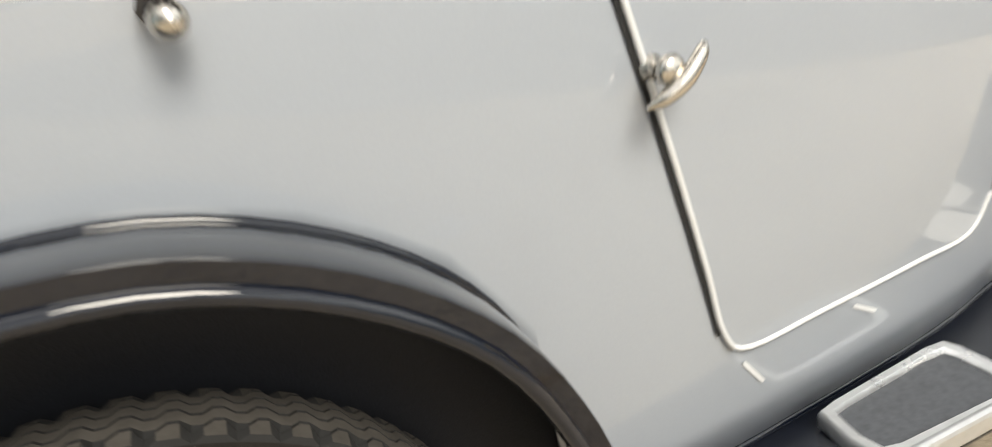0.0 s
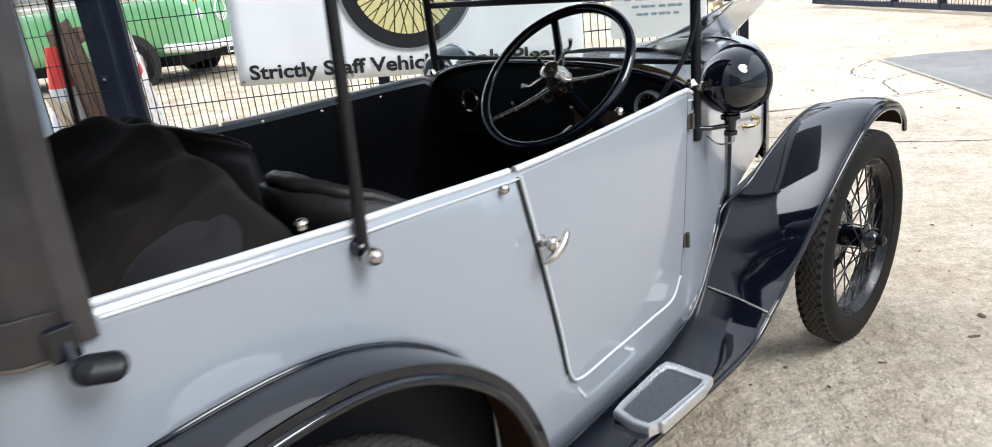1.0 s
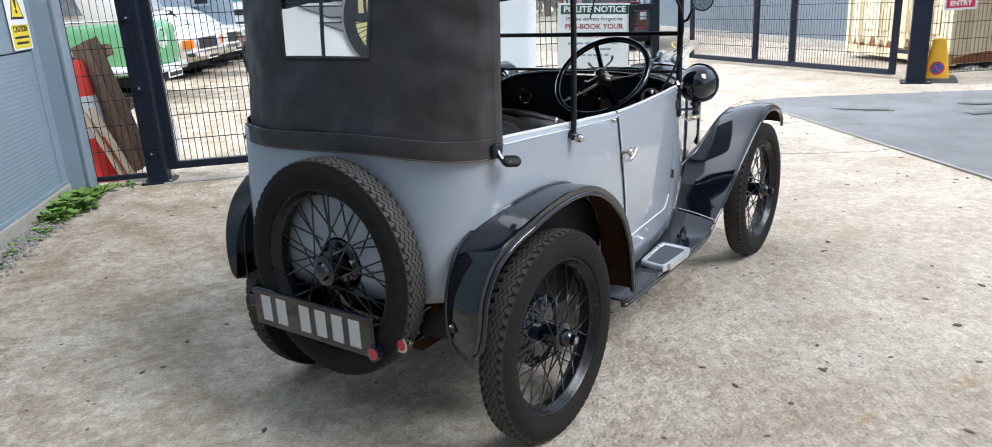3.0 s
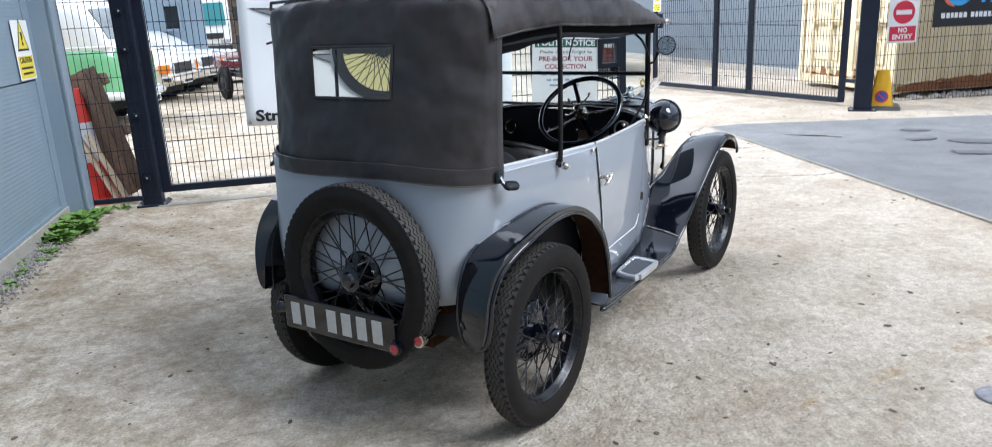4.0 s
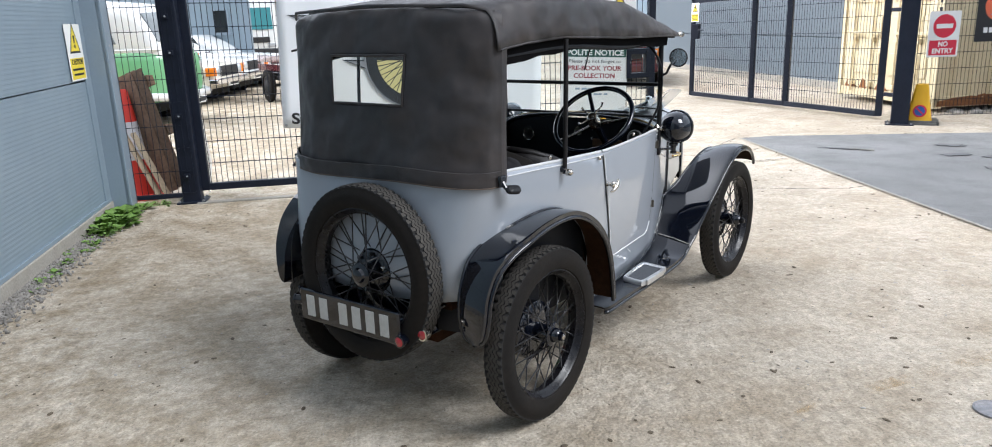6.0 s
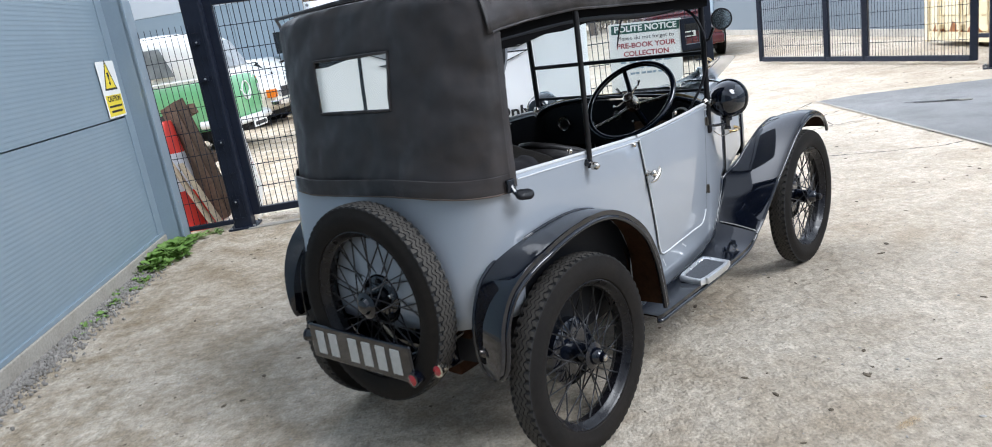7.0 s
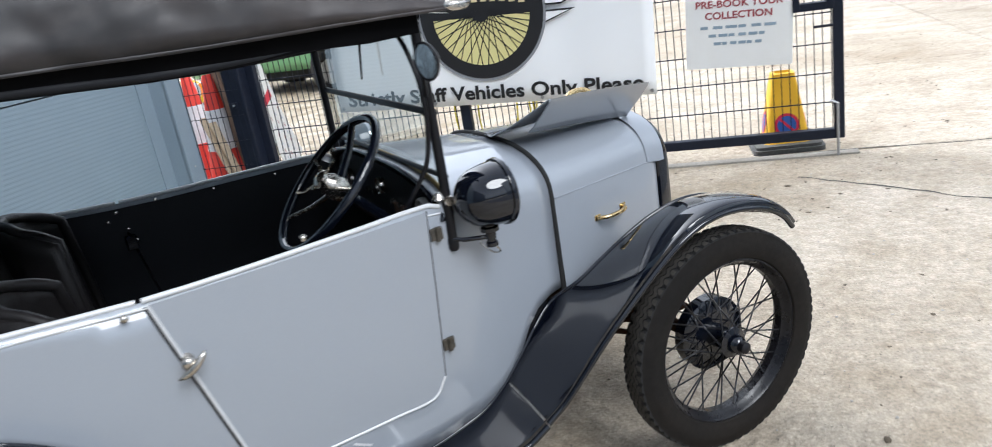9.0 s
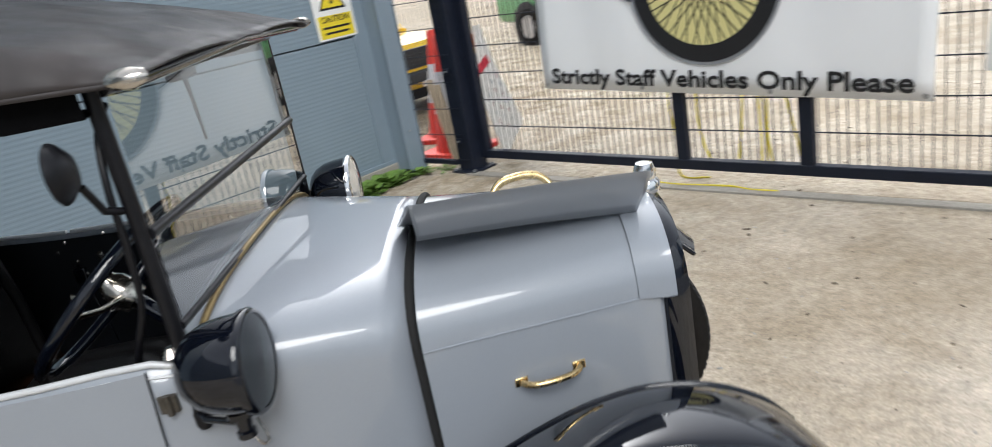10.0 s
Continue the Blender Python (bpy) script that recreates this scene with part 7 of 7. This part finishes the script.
# footwell wall
bm = bmesh.new()
box(bm, -.33, .33, 1.50, 1.52, .34, .88)
part("bulkhead", bm, LINING, car)
SW = Matrix.Translation((.213, 1.009, 1.014)) @ pose(0, 0, 0, 44, 0, 0)
bm = bmesh.new()
tube(bm, [SW @ Vector((.198 * math.cos(a), .198 * math.sin(a), 0)) for a in (2 * math.pi * k / 48 for k in range(48))], .0125, 10, close=True)
sw = part("steering_wheel", bm, BLACK, car, "black steering wheel rim", smooth=60)
for a in (118, 226, 8):
    bm = bmesh.new()
    c = Vector((math.cos(radians(a)), math.sin(radians(a)), 0))
    tube(bm, [SW @ (c * .02 + Vector((0, 0, -.03))), SW @ (c * .11 + Vector((0, 0, -.022))), SW @ (c * .195)], [.013, .011, .010] if a == 118 else [.008, .006, .005], 8)
    part("wheel_spoke", bm, BLACK if a == 118 else NICKEL, sw, smooth=60)
bm = bmesh.new()
lathe(bm, [(.028, -.05), (.034, -.03), (.030, .0), (.022, .012), (.024, .026), (.012, .034), (0, .035)], 18, SW)
part("steering_hub", bm, NICKEL, sw, "nickel steering wheel hub", smooth=50)
for a, l in ((60, .07), (150, .055), (240, .06), (330, .05)):
    bm = bmesh.new()
    c = Vector((math.cos(radians(a)), math.sin(radians(a)), 0))
    tube(bm, [SW @ (c * .01 + Vector((0, 0, .02))), SW @ (c * l + Vector((0, 0, .03))), SW @ (c * (l + .012) + Vector((0, 0, .045)))], [.004, .004, .006], 6)
    part("control_lever", bm, NICKEL, sw, smooth=50)
bm = bmesh.new()
tube(bm, [SW @ Vector((0, 0, -.04)), SW @ Vector((0, 0, -.70))], .016, 10)
part("steering_column", bm, BLACK, sw, smooth=60)
bm = bmesh.new()
tube(bm, smooth_path([(.05, .95, .40), (.05, .93, .6), (.06, .90, .74)], 4), .007, 8)
lathe(bm, [(0, -.02), (.017, -.01), (.02, 0), (.015, .012), (0, .02)], 12, pose(.06, .9, .75))
part("gear_lever", bm, BLACK, car, smooth=60)
bm = bmesh.new()
tube(bm, smooth_path([(.33, 1.10, .80), (.36, 1.02, .83), (.37, 1.0, .86), (.36, 1.01, .88)], 4), .003, 6)
tube(bm, [(.16, 1.12, .86), (.16, 1.05, .84), (.16, 1.04, .78)], .004, 6)
part("cables", bm, NICKEL, car)


def seat(x, tilt, label, rise=.385):
    """A bucket seat: pleated cushion and a curved backrest with a piped rim."""
    bm = bmesh.new()
    rows = []
    for j in range(9):
        y = .40 + .42 * j / 8
        rows.append([Vector((x - .19 + .38 * k / 16, y, .60 + .05 * (1 - (2 * k / 16 - 1) ** 4) * (1 - (2 * j / 8 - 1) ** 6) + .006 * math.cos(k * 1.57) + .02 * j / 8)) for k in range(17)])
    grid(bm, rows)
    grid(bm, [[Vector((p.x, p.y, p.z)), Vector((p.x, p.y, .44))] for p in rows[-1]])
    for e in (0, 16):
        grid(bm, [[r[e], Vector((r[e].x, r[e].y, .44))] for r in rows])
    s = part("seat", bm, LEATHER, car, label, smooth=60)
    bm = bmesh.new()
    back = []
    for j in range(9):
        t = j / 8
        w = .185 * (1 - .25 * max(0, t - .55) ** 1.2 * 2)
        back.append([Vector((x + w * math.sin(a * 1.25), .40 - tilt * t - .13 + .19 * (1 - math.cos(a * 1.25)) + .004 * math.cos(a * 16), .60 + rise * t - .06 * t * abs(a) ** 2)) for a in (2 * k / 16 - 1 for k in range(17))])
    grid(bm, back)
    b = part("seat_back", bm, LEATHER, s, smooth=60)
    b.modifiers.new("thickness", "SOLIDIFY").thickness = .035
    bm = bmesh.new()
    edge = [r[0] for r in back] + back[-1][1:-1] + [r[16] for r in reversed(back)]
    tube(bm, [p + Vector((0, -.01, .004)) for p in edge], .015, 8)
    part("seat_piping", bm, LEATHER, s, smooth=60)
    return s


seat(.285, .04, "black leather bucket seat")
seat(-.245, .03, "black leather bucket seat with a rolled rim", .43)
bm = bmesh.new()
rows = []
for j in range(7):
    rows.append([Vector((-.40 + .8 * k / 10, -.25 + .38 * j / 6, .66 + .05 * (1 - (2 * j / 6 - 1) ** 4))) for k in range(11)])
grid(bm, rows)
part("rear_seat", bm, LEATHER, car, smooth=60)
# nearside door furniture on the trim board
bm = bmesh.new()
box(bm, -.508, -.494, .50, .535, .80, .85, .004)
tube(bm, [(-.502, .515, .86), (-.497, .56, .60)], .004, 6)
part("door_lock", bm, BLACK, car)
for y, z in ((.50, .93), (.47, .905), (.52, .87), (.535, .83), (.53, .78), (.30, .945), (.80, .93), (1.0, .93), (.62, .94)):
    bm = bmesh.new()
    lathe(bm, [(.006, 0), (.004, .004), (0, .005)], 8, Matrix.Translation((-(half(y, z) - .022), y, z)) @ pose(0, 0, 0, 0, 90, 0))
    part("stud", bm, NICKEL, car)

# The heap of cloth over the rear seats.
cover = thing("folded_cover", "black cloth cover heaped over the rear seats", "cover", m=pose(0.0, 0.0, .70))
FOLDS = [((-.34, .02), (.10, .155), .010, .012), ((-.22, -.16), (.24, .10), .012, -.010), ((.02, .20), (.13, -.02), .010, .010), ((-.10, .19), (-.20, -.10), .014, -.012), ((.16, .13), (.30, -.12), .009, .010), ((-.40, -.08), (-.12, .06), .012, .009)]


def crease(x, y):
    """Crisp folds: small steps across lines that fade out at their ends."""
    z = 0
    for (ax, ay), (bx, by), w, h in FOLDS:
        d = Vector((bx - ax, by - ay))
        l = d.length
        d /= l
        p = Vector((x - ax, y - ay))
        t = p.dot(d) / l
        off = p.x * d.y - p.y * d.x + .012 * math.sin(t * 5)
        if -.2 < t < 1.2:
            z += h * math.tanh(off / w) * math.exp(-(off / .07) ** 2) * max(0, 1 - (2 * t - 1) ** 4) + .5 * abs(h) * math.exp(-(off / (w * .6)) ** 2) * max(0, 1 - (2 * t - 1) ** 4)
    return z


bm = bmesh.new()
rows = []
for j in range(75):
    y0 = -.25 + .50 * j / 74
    row = []
    for k in range(91):
        x = -.45 + .92 * k / 90
        y = y0 + .010 * noise.noise((x * 5, y0 * 6, 2))
        top = 1.105 - .24 * max(0, x + .138) ** 1.15 - .25 * max(0, -.138 - x)
        front = .212 - .10 * (x + .138) + .012 * noise.noise((x * 7, 0, 4))
        face = 1 / (1 + math.exp(-(front - y) / .009))
        back = -.36 * max(0, front - y - .05) - .05 / (1 + math.exp(-(-.05 - y) / .02)) * (1 if x > -.2 else .3)
        z = .74 + (top + back - .74) * face
        z += (1.7 * crease(x, y) + .012 * noise.noise((x * 5, y * 6, 3)) + .004 * noise.noise((x * 17, y * 15, 1))) * (.3 + .7 * face)
        side = max(0, abs(2 * k / 90 - 1) - .94) / .06
        row.append(Vector((x, y, z - .70 - .10 * side ** 2)))
    rows.append(row)
grid(bm, rows)
part("cloth", bm, CLOTH, cover, smooth=80)
bm = bmesh.new()
rows = []
for j in range(25):
    a = j / 24
    row = []
    for k in range(41):
        t = 2 * math.pi * k / 40
        r = a * (1 + .12 * noise.noise((math.cos(t) * 1.5, math.sin(t) * 1.5, 6)))
        x, y = .365 + .125 * r * math.cos(t) - .02 * r * math.sin(t), .035 + .135 * r * math.sin(t)
        z = .905 + .085 * (1 - a ** 3.2) + .02 * (y - .03) - .10 * max(0, x - .36) + .008 * noise.noise((x * 9, y * 9, 7)) + .006 * math.tanh((y - .06 + .5 * (x - .36)) / .01) * (1 - a)
        row.append(Vector((x, y, z - .70)))
    rows.append(row)
grid(bm, rows)
part("loose_cloth", bm, GREY_CLOTH, cover, "slate grey cloth bunched beside the cover", smooth=80)
# ---- wheels ----
def tyre_mesh():
    bm = bmesh.new()
    seg = 264
    cross = [(-.030, .238), (-.040, .245), (-.047, .262), (-.049, .280), (-.046, .296), (-.040, .307)]
    ribs = 5
    pts = []
    for k in range(ribs):
        x0, x1 = -.038 + .076 * k / ribs, -.038 + .076 * (k + 1) / ribs
        pts += [(x0 + .0008, 0, k), (x0 + .0017, 1, k), (x1 - .0017, 1, k), (x1 - .0008, 0, k)]
    rows = []
    for s in range(seg):
        a = 2 * math.pi * s / seg
        ph = s % 4
        ring = [(x, r) for x, r in cross]
        for x, up, k in pts:
            zig = (.0045 if ph < 2 else -.0045)
            edge = abs(x) > .036
            crown = .3255 - 3.2 * x * x
            gap = (ph in (1,)) and up and (k in (0, 4))
            ring.append((x + (0 if edge else zig), crown if up and not gap else crown - .0055))
        ring += [(-x, r) for x, r in reversed(cross)]
        rows.append([Vector((r * math.cos(a), r * math.sin(a), x)) for x, r in ring])
    grid(bm, rows, close_u=True)
    for f in bm.faces:
        r = [math.hypot(v.co.x, v.co.y) + 3.2 * v.co.z ** 2 for v in f.verts]
        if min(r) < .3225 and abs(f.calc_center_median().z) < .038 and max(r) > .317:
            f.material_index = 1
        elif min(r) > .3215 and abs(f.calc_center_median().z) < .038:
            f.material_index = 2
    me = bpy.data.meshes.new("tyre")
    bm.to_mesh(me)
    bm.free()
    me.materials.append(TYRE)
    me.materials.append(GAP)
    me.materials.append(material("dusty_tread_rubber", (0.062, 0.057, 0.051), 0.8, spec=0.2, grain=0.2, grain_size=60, stain=0.5, stain_size=5, dark=(0.6, 0.6, 0.6)))
    me.shade_smooth()
    me.set_sharp_from_angle(angle=radians(32))
    return me


TYRE_MESH = tyre_mesh()


def lathe_mesh(name, prof, mat, seg=48, caps=True):
    bm = bmesh.new()
    lathe(bm, prof, seg, caps=caps)
    me = bpy.data.meshes.new(name)
    bm.to_mesh(me)
    bm.free()
    me.materials.append(mat)
    me.shade_smooth()
    me.set_sharp_from_angle(angle=radians(40))
    return me


RIM_BLACK = material("black_rim_enamel", (0.006, 0.006, 0.008), 0.3, spec=0.35, grain=0.2, grain_size=40, stain=0.4, stain_size=12, dark=(3.0, 2.7, 2.3), rough_var=0.1)
RIM_MESH = lathe_mesh("rim", [(.245, -.034), (.238, -.036), (.232, -.03), (.228, -.02), (.218, -.012), (.218, .012), (.228, .02), (.232, .03), (.238, .036), (.245, .034), (.245, .030), (.236, .022), (.225, .010), (.225, -.010), (.236, -.022), (.245, -.030)], RIM_BLACK, 72, caps=False)
HUB_MESH = lathe_mesh("hub", [(0.0, -.04), (.055, -.04), (.055, -.034), (.034, -.03), (.03, .03), (.044, .036), (.044, .041), (.028, .046), (.024, .066), (.017, .072), (.015, .086), (.0, .088)], BLACK, 28)
HUB_SHORT = lathe_mesh("hub", [(0.0, -.03), (.034, -.03), (.03, .03), (.044, .036), (.044, .041), (.028, .046), (.023, .056), (.012, .058), (0, .058)], BLACK, 28)
CAP_MESH = lathe_mesh("hub_cap", [(.0160, .070), (.0165, .074), (.0135, .084), (.008, .088), (0, .089)], NICKEL, 20)
CAP_DARK = lathe_mesh("hub_cap", [(.0165, .070), (.0175, .074), (.0165, .090), (.010, .095), (0, .096)], SATIN, 20)
DRUM_MESH = lathe_mesh("brake_drum", [(.0, -.080), (.102, -.080), (.110, -.075), (.110, -.040), (.100, -.034), (.06, -.028), (0, -.028)], BLACK, 40)


def spoke_mesh():
    bm = bmesh.new()
    tube(bm, [(0, 0, 0), (0, 0, 1)], .0024, 6)
    me = bpy.data.meshes.new("spoke")
    bm.to_mesh(me)
    bm.free()
    me.materials.append(material("black_spoke_enamel", (0.02, 0.02, 0.022), 0.35, grain=0.3, grain_size=40, stain=0.4, stain_size=20, dark=(3.5, 3.3, 3)))
    me.shade_smooth()
    return me


SPOKE_MESH = spoke_mesh()


def wheel(m, drum=True, cap=CAP_MESH, hub=HUB_MESH):
    """Rim with tyre, hub and laced spokes; local z points outwards."""
    w = new("wheel", RIM_MESH)
    w.parent = car
    w.matrix_basis = m
    for nm, me in (("tyre", TYRE_MESH), ("hub", hub)) + ((("hub_cap", cap),) if cap else ()) + ((("brake_drum", DRUM_MESH),) if drum else ()):
        o = new(nm, me)
        o.parent = w
    for k in range(40):
        side = k % 2
        a = 2 * math.pi * k / 40
        b = a + radians(48 if (k // 2) % 2 else -48)
        p = Vector(((.05 if not side else .041) * math.cos(b), (.05 if not side else .041) * math.sin(b), -.036 if not side else .038))
        q = Vector((.222 * math.cos(a), .222 * math.sin(a), -.006 if not side else .006))
        s = new("spoke", SPOKE_MESH)
        s.parent = w
        d = q - p
        s.matrix_basis = Matrix.Translation(p) @ d.to_track_quat("Z", "Y").to_matrix().to_4x4() @ Matrix.Diagonal((1, 1, d.length, 1))
    return w


BIG = Matrix.Diagonal((1.04, 1.04, 1.04, 1))
OUT_R, OUT_L = pose(0, 0, 0, 0, 90, 0), pose(0, 0, 0, 0, -90, 0)
for y, x in ((0.0, .557), (1.962, .574)):
    wheel(Matrix.Translation((x, y, .336)) @ OUT_R @ Z90(13 if y else 40) @ BIG, cap=CAP_DARK if y else CAP_MESH)
    wheel(Matrix.Translation((-.49, y, .336)) @ OUT_L @ Z90(25) @ BIG)
SPARE = Matrix.Translation((.052, -.408, .612)) @ pose(0, 0, 0, 88, 0, 0) @ Z90(7) @ Matrix.Diagonal((1.03, 1.03, 1.03, 1))
wheel(SPARE, drum=False, cap=None, hub=HUB_SHORT)
bm = bmesh.new()
# Flange out to .156 is added black backing that paints shade behind spokes.
lathe(bm, [(.0, -.012), (.060, -.012), (.078, -.018), (.084, -.026), (.084, -.036), (.104, -.040), (.112, -.046), (.150, -.056), (.156, -.062), (.156, -.085), (.0, -.085)], 48, SPARE)
carrier = part("spare_carrier", bm, BLACK, car, "black spare wheel carrier on a dark disc that stands for shade", smooth=45)
for k in range(6):
    a = radians(60 * k + 12)
    bm = bmesh.new()
    lathe(bm, [(.008, -.020), (.008, -.004), (.0045, -.002), (0, -.002)], 8, SPARE @ pose(.068 * math.cos(a), .068 * math.sin(a), 0))
    part("wheel_nut", bm, NICKEL if k % 3 == 0 else SATIN, carrier)

# ---- tail: number plate, lamps and brackets ----
bm = bmesh.new()
box(bm, -.272, .256, -.476, -.464, .386, .514, .006)
plate = part("number_plate", bm, BLACK, car, "black number plate with pale characters as plain bars")
x = -.236
for k in range(6):
    bm = bmesh.new()
    box(bm, x + .004, x + .048, -.4785, -.475, .408, .493, .001)
    part("character_bar", bm, PLATE_MARK, plate)
    x += .0715 + (.036 if k == 1 else 0)
bm = bmesh.new()
tube(bm, [(-.30, -.456, .505), (-.27, -.456, .44), (.25, -.456, .42)], .006, 6)
tube(bm, [(-.30, -.455, .50), (-.26, -.30, .43)], .010, 6)
tube(bm, [(.30, -.42, .43), (.26, -.28, .45)], .010, 6)
tube(bm, [(.20, -.455, .46), (.33, -.36, .50), (.37, -.30, .53)], .006, 6)
# Added dark block that fills the space behind the spare's lower half.
box(bm, -.27, .29, -.355, -.25, .38, .545, .02)
part("plate_bracket", bm, BLACK, car, smooth=40)
for x, y, z, lens, r, d in ((.266, -.484, .412, RED_LENS, .0215, .05), (.335, -.440, .440, RED_LENS, .023, .026), (-.315, -.455, .452, LAMP_GLASS, .021, .05)):
    bm = bmesh.new()
    m = Matrix.Translation((x, y, z)) @ pose(0, 0, 0, 90, 0, 0 if x > 0 else -70)
    lathe(bm, [(0, -d), (r * .8, -d), (r, -d + .006), (r, 0), (r * 1.12, .002), (r * 1.12, .008), (r * .9, .009)], 20, m)
    tl = part("tail_lamp", bm, BLACK if x < .3 else NICKEL, car, smooth=50)
    bm = bmesh.new()
    lathe(bm, [(r * .9, .008), (r * .6, .013), (0, .015)], 20, m)
    part("lens", bm, lens, tl, smooth=60)
    bm = bmesh.new()
    tube(bm, [(x, y + .02, z), (x * .9, y + .06, z + .01)], .006, 6)
    part("lamp_arm", bm, BLACK, tl)
